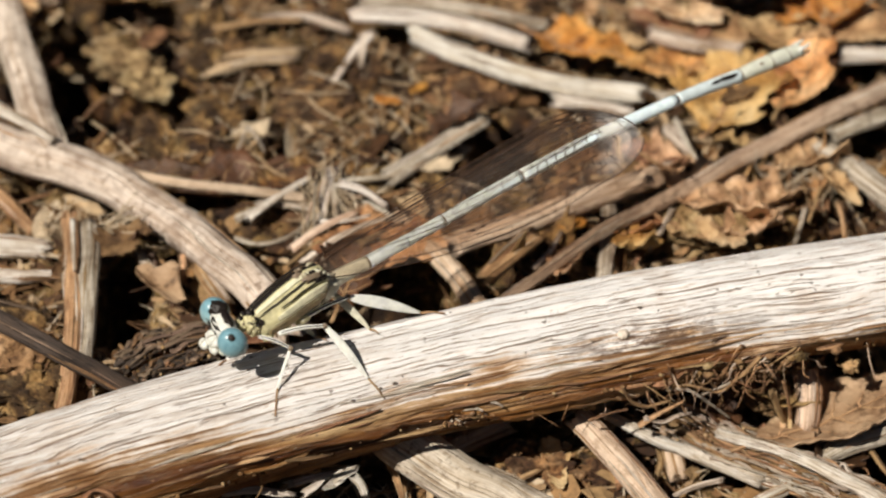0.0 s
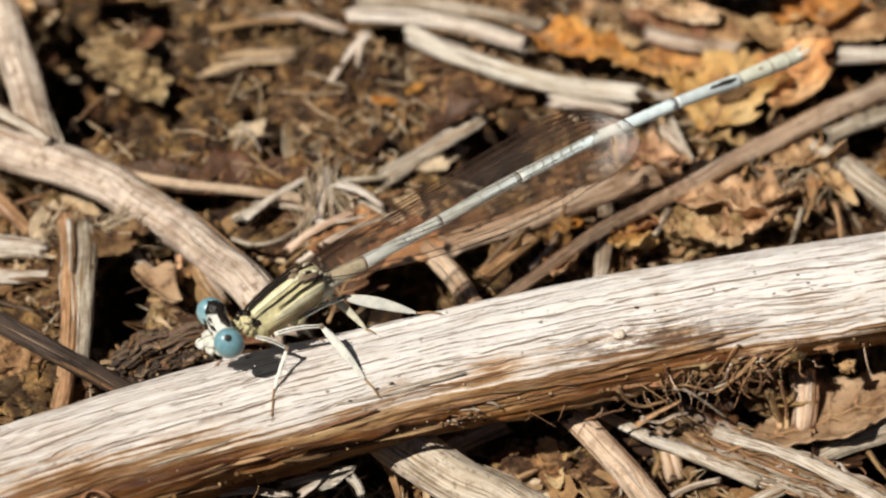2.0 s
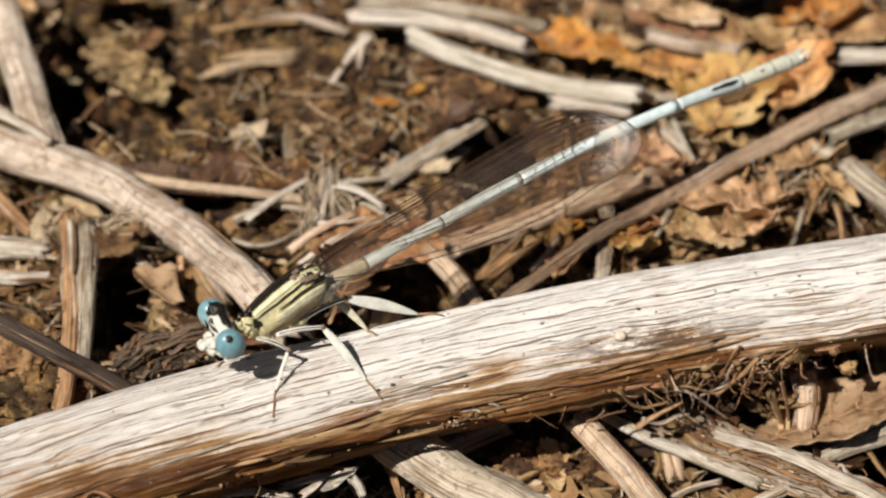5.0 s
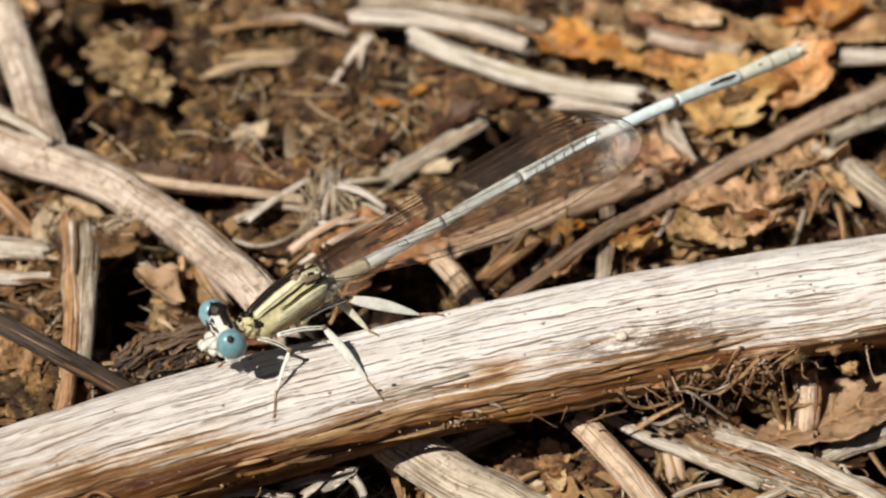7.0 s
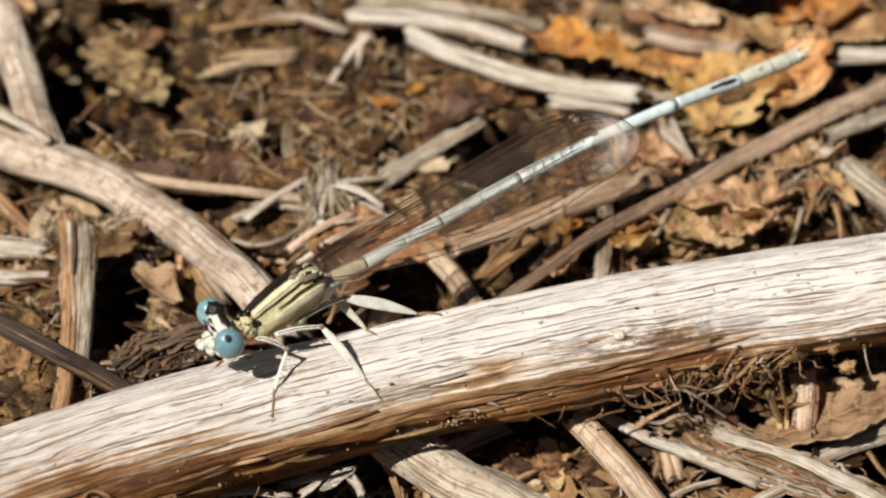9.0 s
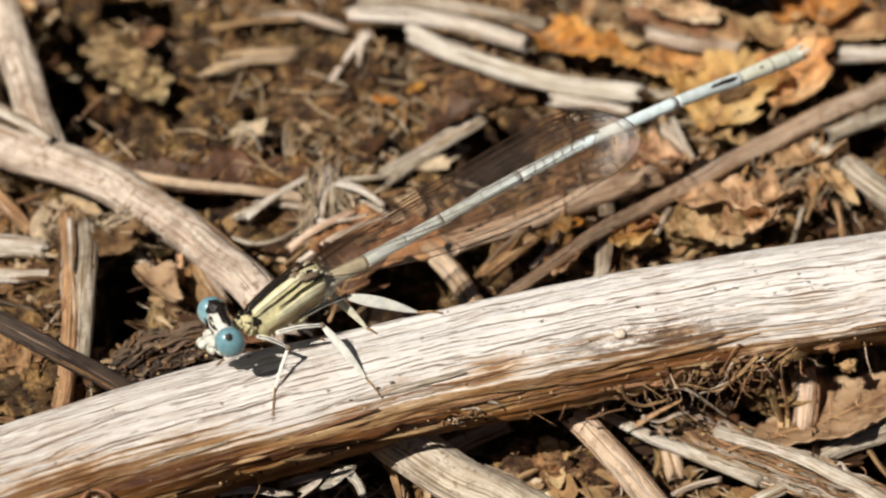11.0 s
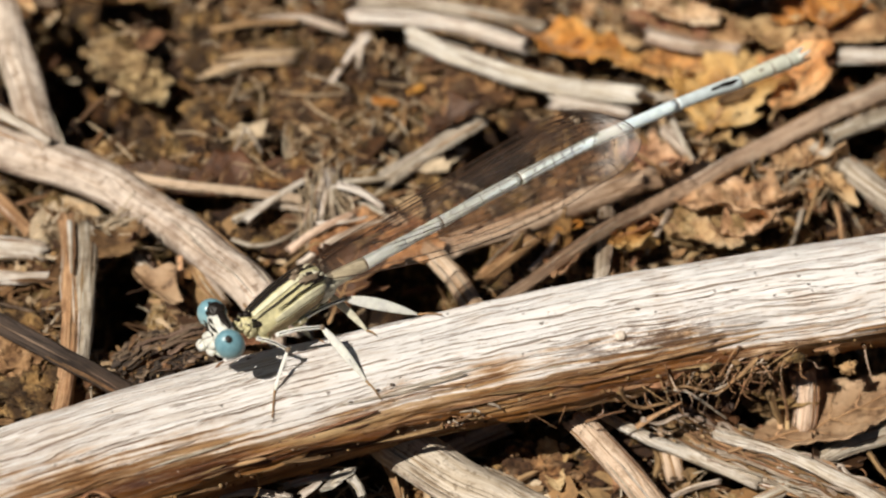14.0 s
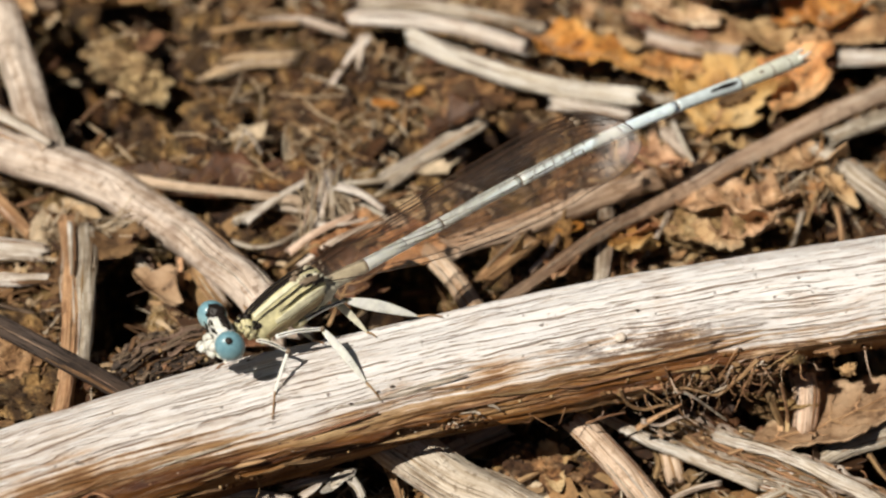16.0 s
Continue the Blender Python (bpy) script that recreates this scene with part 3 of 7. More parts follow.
def in_hollow(x, y, reach=1.05):
    """True over a hollow: loose bits have slipped out of sight there."""
    x, y = np.asarray(x, float), np.asarray(y, float)
    out = np.zeros(x.shape, bool)
    for cx, cy, rx, ry, deep in HOLLOWS + SMALL_HOLLOWS + FORE_HOLLOWS:
        out |= ((x - cx) / rx) ** 2 + ((y - cy) / ry) ** 2 < reach * reach
    return out


def build_ground():
    def steps(lo, hi, d):
        mid = np.arange(lo, hi + d / 2, d)
        out = np.geomspace(d * 1.5, 60000, 46)
        return np.concatenate([lo - np.cumsum(np.diff(out, prepend=0))[::-1], mid, hi + np.cumsum(np.diff(out, prepend=0))])
    xs, ys = steps(-29, 29, 0.14), steps(-18, 34, 0.14)
    X, Y = np.meshgrid(xs, ys)
    Zg = ground_z(X, Y)
    w = len(xs)
    i, j = np.meshgrid(np.arange(len(ys) - 1), np.arange(w - 1), indexing="ij")
    f = np.stack([i * w + j, i * w + j + 1, (i + 1) * w + j + 1, (i + 1) * w + j], -1).reshape(-1, 4)
    v = np.stack([X, Y, Zg], -1).reshape(-1, 3)
    me = bpy.data.meshes.new("ground")
    me.vertices.add(len(v))
    me.vertices.foreach_set("co", (v * MM).ravel())
    me.loops.add(len(f) * 4)
    me.loops.foreach_set("vertex_index", f.ravel().astype(np.int32))
    me.polygons.add(len(f))
    me.polygons.foreach_set("loop_start", np.arange(0, len(f) * 4, 4, dtype=np.int32))
    me.polygons.foreach_set("use_smooth", [True] * len(f))
    me.update(calc_edges=True)
    me.materials.append(SOIL)
    return tagged(new("ground", me), "crusted dry brown soil with small hollows", "ground", kind="structure")


build_ground()


# ---- the stem on which the insect sits ----
def stem_axis(x):
    return np.stack([x, -7.98 + 0.333 * x - 0.0034 * x * x, 7.0 + 0 * x], -1)


def build_log():
    line = stem_axis(np.linspace(-34, 34, 760))

    def skin(S, A, R):
        cx, cy = np.cos(A) * 3.2, np.sin(A) * 3.2
        g = 0.16 * vnoise(S / 9, cx * 1.4, cy * 1.4, 5) + 0.07 * vnoise(S / 6, cx * 3.6, cy * 3.6, 6) + 0.035 * vnoise(S / 3, cx * 8, cy * 8, 7)
        # fibrous, chipped skin
        g = g + 0.018 * vnoise(S / 1.4, cx * 4.5, cy * 4.5, 61) + 0.05 * np.clip(vnoise(S / 1.6, cx * 1.6, cy * 1.6, 62) - 0.35, 0, 1)
        g = g - 0.09 * np.clip(vnoise(S / 1.1, cx * 1.9, cy * 1.9, 63) - 0.45, 0, 1)
        rough = np.clip((A - 0.9) * 1.5, 0, 1)
        g = g + rough * (0.05 * vnoise(S / 1.2, cx * 2, cy * 2, 8) + 0.025 * vnoise(S / 0.5, cx * 4, cy * 4, 9))
        # split along the underside where the skin has come away
        lip = 1.42 + 0.10 * vnoise(S / 5, 0, 0, 12)
        open_at = np.clip((S - 47) / 4, 0, 1)
        g = g - 0.6 * open_at * np.clip((A - lip) * 9, 0, 1)
        # the underside is hollowed out
        under = 1.50 + 0.14 * vnoise(S / 2.5, 5, 0, 41) + 0.05 * vnoise(S / 0.7, 6, 0, 42) + 0.30 * np.clip((S - 36) / 6, 0, 1)
        g = g - 0.75 * np.clip((A - under) * 5, 0, 1) * np.clip((2.9 - A) * 2, 0, 1)
        # furrows on the open side, and one deep fissure
        furrow = np.clip((A - 0.55) * 2, 0, 1) * np.clip((2.3 - A) * 2, 0, 1)
        g = g - furrow * 0.11 * np.clip(0.30 - np.abs(vnoise(S / 7, cx * 1.9, cy * 1.9, 31)), 0, 1) / 0.30
        g = g - furrow * 0.04 * np.clip(0.25 - np.abs(vnoise(S / 4, cx * 4.1, cy * 4.1, 33)), 0, 1) / 0.25
        g = g - 0.45 * np.exp(-((S - 49.5) / 2.4) ** 2) * np.exp(-((A - 1.10 - 0.06 * vnoise(S / 1.5, 0, 0, 35)) / 0.06) ** 2) * (0.6 + 0.6 * vnoise(S / 0.6, 2, 0, 36))
        # a hairline crack along the upper side
        line_a = 0.55 + 0.10 * vnoise(S / 7, 3, 0, 14) - 0.004 * S
        g = g - 0.10 * np.exp(-((A - line_a) / 0.022) ** 2) * np.clip(vnoise(S / 5, 1, 0, 15) + 0.3, 0, 1)
        return R + g

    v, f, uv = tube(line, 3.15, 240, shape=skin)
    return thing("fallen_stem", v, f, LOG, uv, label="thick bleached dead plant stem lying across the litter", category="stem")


fallen = build_log()
AX = stem_axis(np.linspace(-34, 34, 681))


def on_stem(x, a, lift=0.0):
    """A point on the stem's skin: x across the place, a the angle round it (0 is on top, positive towards the open side)."""
    i = int(np.clip((x + 34) * 10, 1, 679))
    t = AX[i + 1] - AX[i - 1]
    t /= np.linalg.norm(t)
    side = np.array((t[1], -t[0], 0.0))
    r = 3.15 + lift - 0.72 * min(1.0, max(0.0, (a - 1.56) * 5))
    return AX[i] + side * r * math.sin(a) + np.array((0, 0, 1.0)) * r * math.cos(a)


def stem_part(name, bm, material, label=""):
    return part(name, (np.asarray(bm[0]) - np.array(fallen.location) / MM, *bm[1:]), material, fallen, label)


def dress_stem():
    rng = np.random.default_rng(8)
    # splinters of skin, lifted a little off the stem
    for k in range(54):
        a = rng.uniform(0.75, 1.75)
        x, ln = rng.uniform(-21, 22), rng.uniform(1.0, 5.0)
        da = rng.uniform(-0.06, 0.06)
        up = rng.uniform(0.05, 0.30)
        pts = [on_stem(x - ln / 2, a, -0.05), on_stem(x, a + da, 0.03), on_stem(x + ln / 2, a + da * 2, up if k % 3 == 0 else 0.0)]
        w = rng.uniform(0.05, 0.17)
        line = spline(pts, 12)
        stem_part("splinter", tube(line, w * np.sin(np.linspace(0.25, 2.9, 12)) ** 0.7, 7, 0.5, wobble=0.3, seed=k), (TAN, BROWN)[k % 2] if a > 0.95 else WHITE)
    # crumbs of soil that cling to the underside
    grains = []
    for k in range(220):
        a, x = rng.normal(1.85, 0.30), rng.uniform(-20, 22)
        r = 0.03 + 0.12 * rng.random() ** 3
        grains.append(blob(on_stem(x, a, 0.02), np.diag((r, r, r * 0.8)), 6, 8, 0.4, 2, k))
    v, f, uv = merged(*grains)
    tagged(stem_part("soil_crust", (v, f), CRUMB, "grains of soil clinging to the stem"), kind="stuff")
    # pale scale flakes and pits on the bleached side
    for k in range(46):
        a, x = rng.uniform(0.95, 1.6), rng.uniform(-19, 18)
        r = 0.025 + 0.06 * rng.random() ** 2
        stem_part("scale", blob(on_stem(x, a, 0.02), np.diag((r * 1.3, r, r * 0.7)), 8, 10, 0.35, 2, 60 + k), (TAN, BROWN, PALE, TAN)[k % 4])
    # one round white scale in a shallow ring
    c = on_stem(7.94, 0.712, 0.02)
    stem_part("scale", blob(c, np.diag((0.30, 0.26, 0.22)), 12, 16, 0.2, 2, 91), WHITE, "round white scale")
    for x, a, r in ((-3.6, 0.72, 0.11), (-2.9, 0.70, 0.12), (-2.1, 0.52, 0.08), (-2.5, 0.62, 0.06), (-4.9, 0.80, 0.08), (-4.2, 0.62, 0.06), (-1.5, 0.55, 0.07), (9.0, 0.35, 0.10), (9.8, 0.45, 0.07), (15.5, 0.50, 0.10), (17.2, 0.42, 0.08), (-8.6, 1.15, 0.08), (-8.3, 1.20, 0.06), (-8.8, 1.21, 0.05), (-8.4, 1.10, 0.05)):
        stem_part("dark_pit", blob(on_stem(x, a, 0.0), np.diag((r * 1.3, r * 0.8, r * 0.5)), 8, 12, 0.5, 2, int(x * 9)), DARK, "small dark pit")
    # a flake of bark curled up off the skin
    c = on_stem(-17.1, 1.20, 0.10)
    along = on_stem(-16.6, 1.10) - on_stem(-17.6, 1.10)
    along /= np.linalg.norm(along)
    rise = on_stem(-17.1, 0.9) - on_stem(-17.1, 1.7)
    rise /= np.linalg.norm(rise)
    out = np.cross(along, rise)
    out = out if out[1] < 0 else -out
    arc = [c + along * 0.80 * math.cos(w) + rise * 0.85 * math.sin(w) + out * (0.25 + 0.1 * math.sin(3 * w)) for w in np.linspace(-0.5, 3.5, 30)]
    stem_part("curled_flake", tube(np.array(arc), 0.11 + 0.05 * np.sin(np.linspace(0, 9, 30)), 8, 1.6, up=out, wobble=0.6, seed=5), BROWN, "curled tan bark flake")
    stem_part("flake_inside", blob(c + out * 0.05 - rise * 0.1, (along * 0.62, rise * 0.62, out * 0.12), 20, 28, 0.6, 3, 6), BROWN)
    stem_part("flake_skin", blob(c + out * 0.16 + rise * 0.25, (along * 0.34, rise * 0.16, out * 0.06), 14, 20, 0.6, 3, 8), WHITE)
    # torn fringe and hanging roots where the skin has split
    for k in range(80):
        x = rng.normal(12.5, 2.2) if k % 8 else rng.uniform(-14, 20)
        a = rng.uniform(1.45, 2.1)
        p = on_stem(x, a, 0.0)
        d = np.array((rng.uniform(-1.6, 1.6), rng.uniform(-1.7, -0.3), rng.uniform(-1.5, 0.2))) * rng.uniform(0.5, 1.2)
        q = p + d * 0.5 + rng.uniform(-0.45, 0.45, 3)
        e = p + d + rng.uniform(-0.4, 0.4, 3)
        r = rng.uniform(0.014, 0.045)
        stem_part("rootlet", tube(spline([p, q, (q + e) / 2 + rng.uniform(-0.3, 0.3, 3), e], 14), np.linspace(r, r * 0.5, 14), 6), (TAN, BROWN, SMOOTH)[k % 3])
    # frayed strands by the split, tangled
    for k in range(16):
        p = on_stem(rng.uniform(11.5, 17), rng.uniform(1.15, 1.5), 0.03)
        e = p + (rng.uniform(-3.2, -0.8), rng.uniform(-1.5, -0.5), rng.uniform(-2.2, -0.5))
        m1, m2 = p + (e - p) * 0.33 + rng.uniform(-0.4, 0.4, 3), p + (e - p) * 0.66 + rng.uniform(-0.5, 0.5, 3)
        stem_part("frayed_strand", tube(spline([p, m1, m2, e], 18), np.linspace(rng.uniform(0.03, 0.06), 0.015, 18), 6), (TAN, PALE, BROWN)[k % 3])
    # lumps of soil hanging in the roots
    for k in range(48):
        x, a = rng.normal(12.0, 2.6), float(np.clip(rng.normal(1.72, 0.22), 1.4, 2.4))
        r = 0.06 + 0.20 * rng.random() ** 2
        stem_part("soil_lump", blob(on_stem(x, a, 0.3), np.diag((r * 1.5, r, r * 0.8)), 12, 16, 0.6, 2.5, 130 + k), (CLOD, BROWN, OCHRE)[k % 3])
    # long roots and torn fibres that hang in loops from the split
    for k, (pts, r0, r1, mat) in enumerate((
            (((15.05, -6.44, 7.63), (13.88, -6.85, 6.48), (13.04, -7.0, 5.86), (11.56, -7.3, 6.58), (11.03, -7.42, 6.49)), 0.10, 0.05, TAN),
            (((15.4, -6.3, 7.5), (14.1, -6.75, 6.55), (13.1, -7.0, 6.1), (12.3, -7.1, 5.75)), 0.07, 0.04, PALE),
            (((11.03, -7.42, 6.49), (11.86, -7.21, 6.03), (12.71, -7.0, 5.07), (13.73, -6.75, 3.89)), 0.09, 0.05, WHITE),
            (((10.56, -7.54, 8.19), (11.03, -7.42, 6.41), (11.55, -7.29, 4.79), (12.5, -7.05, 3.62), (13.0, -6.93, 2.93)), 0.05, 0.04, BROWN),
            (((15.73, -6.28, 5.2), (16.15, -6.19, 3.73), (16.5, -6.11, 2.71), (16.47, -6.12, 1.6)), 0.20, 0.13, TAN),
            (((16.24, -6.17, 5.78), (16.61, -6.09, 4.01), (16.8, -6.05, 2.3)), 0.09, 0.06, TAN),
            (((8.43, -8.11, 7.26), (8.87, -7.99, 6.22), (9.56, -7.81, 5.67), (10.24, -7.63, 5.68), (10.78, -7.48, 5.73)), 0.10, 0.05, TAN),
            (((9.33, -7.87, 4.42), (10.13, -7.66, 4.96), (10.93, -7.45, 5.32), (11.47, -7.31, 5.56)), 0.14, 0.08, TAN),
            (((6.86, -8.56, 5.46), (7.94, -8.25, 5.65), (8.75, -8.03, 5.69)), 0.06, 0.05, BROWN),
            (((9.59, -7.8, 4.91), (10.42, -7.58, 4.4), (11.23, -7.37, 4.68), (11.83, -7.22, 4.65)), 0.12, 0.07, PALE))):
        stem_part("hanging_root", tube(spline(np.array(pts) - (0, 0.75, 0), 36), np.linspace(r0, r1, 36), 9, wobble=0.5, seed=k), mat)
    stem_part("root_clump", blob((19.5, -6.2, 6.0), ((0.34, 0.06, 0.12), (-0.1, 0.25, 0.0), (-0.12, 0.0, 0.30)), 22, 28, 0.5, 2.2, 7), TAN, "pale clump of root and soil")
    # a frayed knot
    for k in range(44):
        x, a = rng.normal(0.2, 0.55), rng.normal(1.55, 0.09)
        p = on_stem(x, a, 0.0)
        e = p + rng.normal(0, 1, 3) * (0.35, 0.12, 0.16) + (0, -0.10, 0)
        r = rng.uniform(0.03, 0.08)
        stem_part("knot_fibre", tube(spline([p, (p + e) / 2 + rng.uniform(-0.1, 0.1, 3), e], 9), np.linspace(r, r * 0.5, 9), 6, wobble=0.4, seed=k), (BROWN, TAN, BROWN, PALE)[k % 4])


dress_stem()


# ---- dry stems, twigs and strips of the litter ----
def stick(name, pts, r0, r1, material, label, seed, sides=14, flat=0.9, wobble=0.28, jag=0.9, category="twig", group="dry stems in the litter", groove=1.0):
    length = sum(math.dist(a, b) for a, b in zip(pts, pts[1:]))
    n = int(min(90, max(10, length / 0.3)))
    line = spline(pts, n)
    s = np.arange(n) * length / n
    line = line + 0.15 * max(r0, r1) * np.stack([vnoise(s / 2.5, 0, 0, seed), vnoise(s / 2.5, 5, 0, seed), vnoise(s / 2.5, 9, 0, seed)], -1)

    def grooves(S, A, R):
        cx, cy = np.cos(A), np.sin(A)
        return R * (1 + groove * 0.13 * vnoise(S / 7, cx * 3.5, cy * 3.5, seed + 21) + groove * 0.07 * vnoise(S / 3, cx * 8, cy * 8, seed + 22))

    big = max(r0, r1) > 0.35
    v, f, uv = tube(line, np.linspace(r0, r1, n), sides + (12 if big else 0), flat, wobble=wobble, seed=seed, jag=jag, shape=grooves)
    ob = thing(name, v, f, material, uv, label=label, category=category, group=group)
    if big:
        # thin strips of skin that have come loose
        rng = np.random.default_rng(seed)
        tan, side, top = frames_along(line)
        at = np.array(ob.location) / MM
        for k in range(int(5 + length / 3)):
            i0 = int(rng.integers(0, n - 6))
            i1 = min(n - 1, i0 + int(rng.integers(5, 16)))
            a = rng.uniform(-1.5, 1.8)
            r = np.linspace(r0, r1, n)[i0:i1 + 1] * (0.99 + 0.03 * rng.random())
            strip = line[i0:i1 + 1] + side[i0:i1 + 1] * (r * math.sin(a))[:, None] + top[i0:i1 + 1] * (r * flat * math.cos(a))[:, None]
            w = rng.uniform(0.03, 0.10)
            part("loose_strip", tube(strip - at, w * np.sin(np.linspace(0.3, 2.9, i1 - i0 + 1)), 6, 0.5, wobble=0.3, seed=k), rng.choice((PALE, WHITE, TAN, BROWN) if material not in (GREY, DARK) else (GREY, DARK, BROWN)), ob)
    return ob


def frayed_slab(pts, width, height, count, seed, label, over=None, under=None):
    """A torn piece of bark: a bundle of fibres, paler on top."""
    rng = np.random.default_rng(seed)
    over, under = over or (TAN, PALE, BROWN, PALE, TAN, WHITE, BROWN), under or (BROWN, TAN)
    slab = tagged(new("bark_slab"), label, "bark")
    base = np.asarray(pts[0], float)
    slab.location = Vector(base) * MM
    line = spline(pts, 60)
    tan, side, top = frames_along(line)
    part("core", tube(line - base, np.full(60, width * 0.72), 18, height / width * 0.8, wobble=0.5, seed=seed, jag=1.5), under[0], slab)
    for k in range(count):
        a, b = sorted(rng.uniform(-0.05, 1.05, 2))
        if b - a < 0.25:
            b = a + 0.25
        i0, i1 = int(np.clip(a, 0, 0.8) * 59), int(np.clip(b, 0.2, 1) * 59)
        off, up = rng.uniform(-1, 1), rng.uniform(0.1, 1)
        idx = np.linspace(i0, i1, 22).astype(int)
        p = line[idx] + side[idx] * width * off + top[idx] * height * up * math.sqrt(max(0.05, 1 - off * off))
        p = p + 0.25 * np.stack([vnoise(np.arange(22) / 5, k, c, seed) for c in (0, 3, 7)], -1)
        r = rng.uniform(0.035, 0.13)
        part("fibre", tube(p - base, r * np.sin(np.linspace(0.35, 2.8, 22)), 8, 0.7, wobble=0.45, seed=k), over[k % len(over)] if up > 0.4 else under[k % len(under)], slab)
    grains = [blob(line[int(rng.integers(0, 60))] - base + np.array((rng.uniform(-1, 1) * width, rng.uniform(-1, 1) * width, height * rng.uniform(0.3, 1.1))), np.diag([0.03 + 0.09 * rng.random() ** 2] * 3), 6, 8, 0.4, 2, k) for k in range(60)]
    v, f, _ = merged(*grains)
    tagged(part("soil_crust", (v, f), CRUMB, slab), kind="stuff")
    return slab


def leaf(name, at, yaw, pitch, roll, length, width, material, label, seed, curl=0.3, cup=0.3, lobes=0.25, ribs=True, category="leaf", group="dead leaves in the litter", crumple=0.09):
    """A dead leaf or a piece of one: a thin curled sheet with a ragged outline and a raised midrib."""
    nu, nv = (34, 22) if length > 3.5 else (18, 12)
    u, w = np.meshgrid(np.linspace(0, 1, nu), np.linspace(-1, 1, nv), indexing="ij")
    prof = np.sin(np.pi * np.clip(u * 0.94 + 0.04, 0, 1)) ** 0.62
    prof = prof * (1 + lobes * vnoise(u * 6, np.sign(w) * 3, 0, seed) + 0.5 * lobes * vnoise(u * 17, np.sign(w) * 3, 0, seed + 1))
    x = (u - 0.5) * length + 0.05 * length * w * w
    y = w * prof * width / 2
    z = curl * length * ((u - 0.5) ** 2) + cup * width * (np.abs(w) * prof) ** 2 * 0.5
    z = z + crumple * width * fbm(x / (0.35 * width), y / (0.35 * width), 0, seed + 2, 3)
    if ribs:
        z = z - 0.03 * width * np.exp(-(w * prof * 14) ** 2)
        z = z + 0.012 * width * np.cos((u * 9 - np.abs(w) * 2.2) * 2 * np.pi) * np.abs(w)
    thick = 0.05
    top = np.stack([x, y, z + thick], -1).reshape(-1, 3)
    low = np.stack([x, y, z - thick], -1).reshape(-1, 3)
    v = np.vstack([top, low])
    k = nu * nv
    faces = []
    for i in range(nu - 1):
        for j in range(nv - 1):
            a = i * nv + j
            faces.append((a, a + nv, a + nv + 1, a + 1))
            faces.append((k + a, k + a + 1, k + a + nv + 1, k + a + nv))
    rim = [j for j in range(nv)] + [i * nv + nv - 1 for i in range(1, nu)] + [(nu - 1) * nv + j for j in range(nv - 2, -1, -1)] + [i * nv for i in range(nu - 2, 0, -1)]
    for a, b in zip(rim, rim[1:] + rim[:1]):
        faces.append((a, b, k + b, k + a))
    m = pose(0, 0, 0, roll, pitch, yaw).to_3x3()
    v = v @ np.array(m).T + np.asarray(at, float)
    ob = thing(name, v, faces, material, None, label=label, category=category, group=group)
    if length > 3.5:
        # midrib and stalk
        i = np.arange(nu)
        mid = v[(i * nv + nv // 2)] - np.array(ob.location) / MM
        mid = np.vstack([mid[0] - (mid[1] - mid[0]) * 6, mid])
        part("midrib", tube(mid, np.linspace(0.11, 0.035, len(mid)), 6), TAN, ob, "thin paler midrib")
        for k in range(5, nu - 6, 6):
            for edge in (2, nv - 3):
                j = np.linspace(nv // 2, edge, 7).astype(int)
                rows = np.clip(k + np.abs(j - nv // 2) // 2, 0, nu - 1)
                part("side_vein", tube(v[rows * nv + j] - np.array(ob.location) / MM, np.linspace(0.05, 0.02, 7), 5), TAN, ob)
    return ob


def clod(at, size, seed, label="rough crumbling clod of pale brown soil", material=None, yaw=0):
    ax = np.diag(np.asarray(size, float)) @ np.array(pose(0, 0, 0, 0, 0, yaw).to_3x3()).T
    v, f = blob(at, ax, *((56, 80) if max(size) > 1.1 else (26, 36)), 0.34, 1.5, seed, 0.85)
    v = v + 0.26 * np.stack([fbm(v[:, 0] * 1.5, v[:, 1] * 1.5, v[:, 2] * 1.5, seed + k, 5) for k in (1, 2, 3)], -1)
    v[:, 2] = 0.35 * v[:, 2] + 0.65 * ledges(v[:, 2] + 0.3 * vnoise(v[:, 0] * 1.1, v[:, 1] * 1.1, 0, seed + 9), 0.42, 3.5)
    return thing("clod", v, f, material or CLOD, None, label=label, category="clod", group="clods of soil")


# stems behind the insect
stick("dry_stem", [(-23.53, 20.51, 8.20), (-21.64, 14.51, 7.80), (-19.60, 8.14, 7.00)], 0.99, 0.93, WEATHERED, "pale fibrous dead stem lying on the soil", 1, groove=0.6, wobble=0.18)
stick("dry_stem", [(-24.13, 10.36, 6.60), (-20.28, 8.37, 6.50), (-16.78, 6.80, 6.40), (-13.55, 4.25, 6.40), (-10.90, 1.10, 6.60), (-8.58, -2.37, 6.68), (-7.21, -3.47, 5.65)], 1.10, 1.10, WEATHERED, "curved pale dead stem with dark stains passing under the bleached stem", 2, groove=0.5, wobble=0.16)
stick("straw", [(-22.93, 10.91, 8.00), (-21.41, 9.72, 8.00), (-19.47, 8.18, 7.90)], 0.36, 0.22, WHITE, "short white straw lying on a pale stem", 3)
stick("thin_twig", [(-18.34, 8.95, 6.3), (-16.28, 7.87, 6.3), (-13.68, 6.92, 6.3), (-10.83, 6.36, 6.3), (-8.57, 6.14, 6.2), (-6.88, 6.14, 5.9)], 0.30, 0.26, SMOOTH, "long thin smooth tan twig lying over a dark leaf", 4, groove=0.3, wobble=0.1)
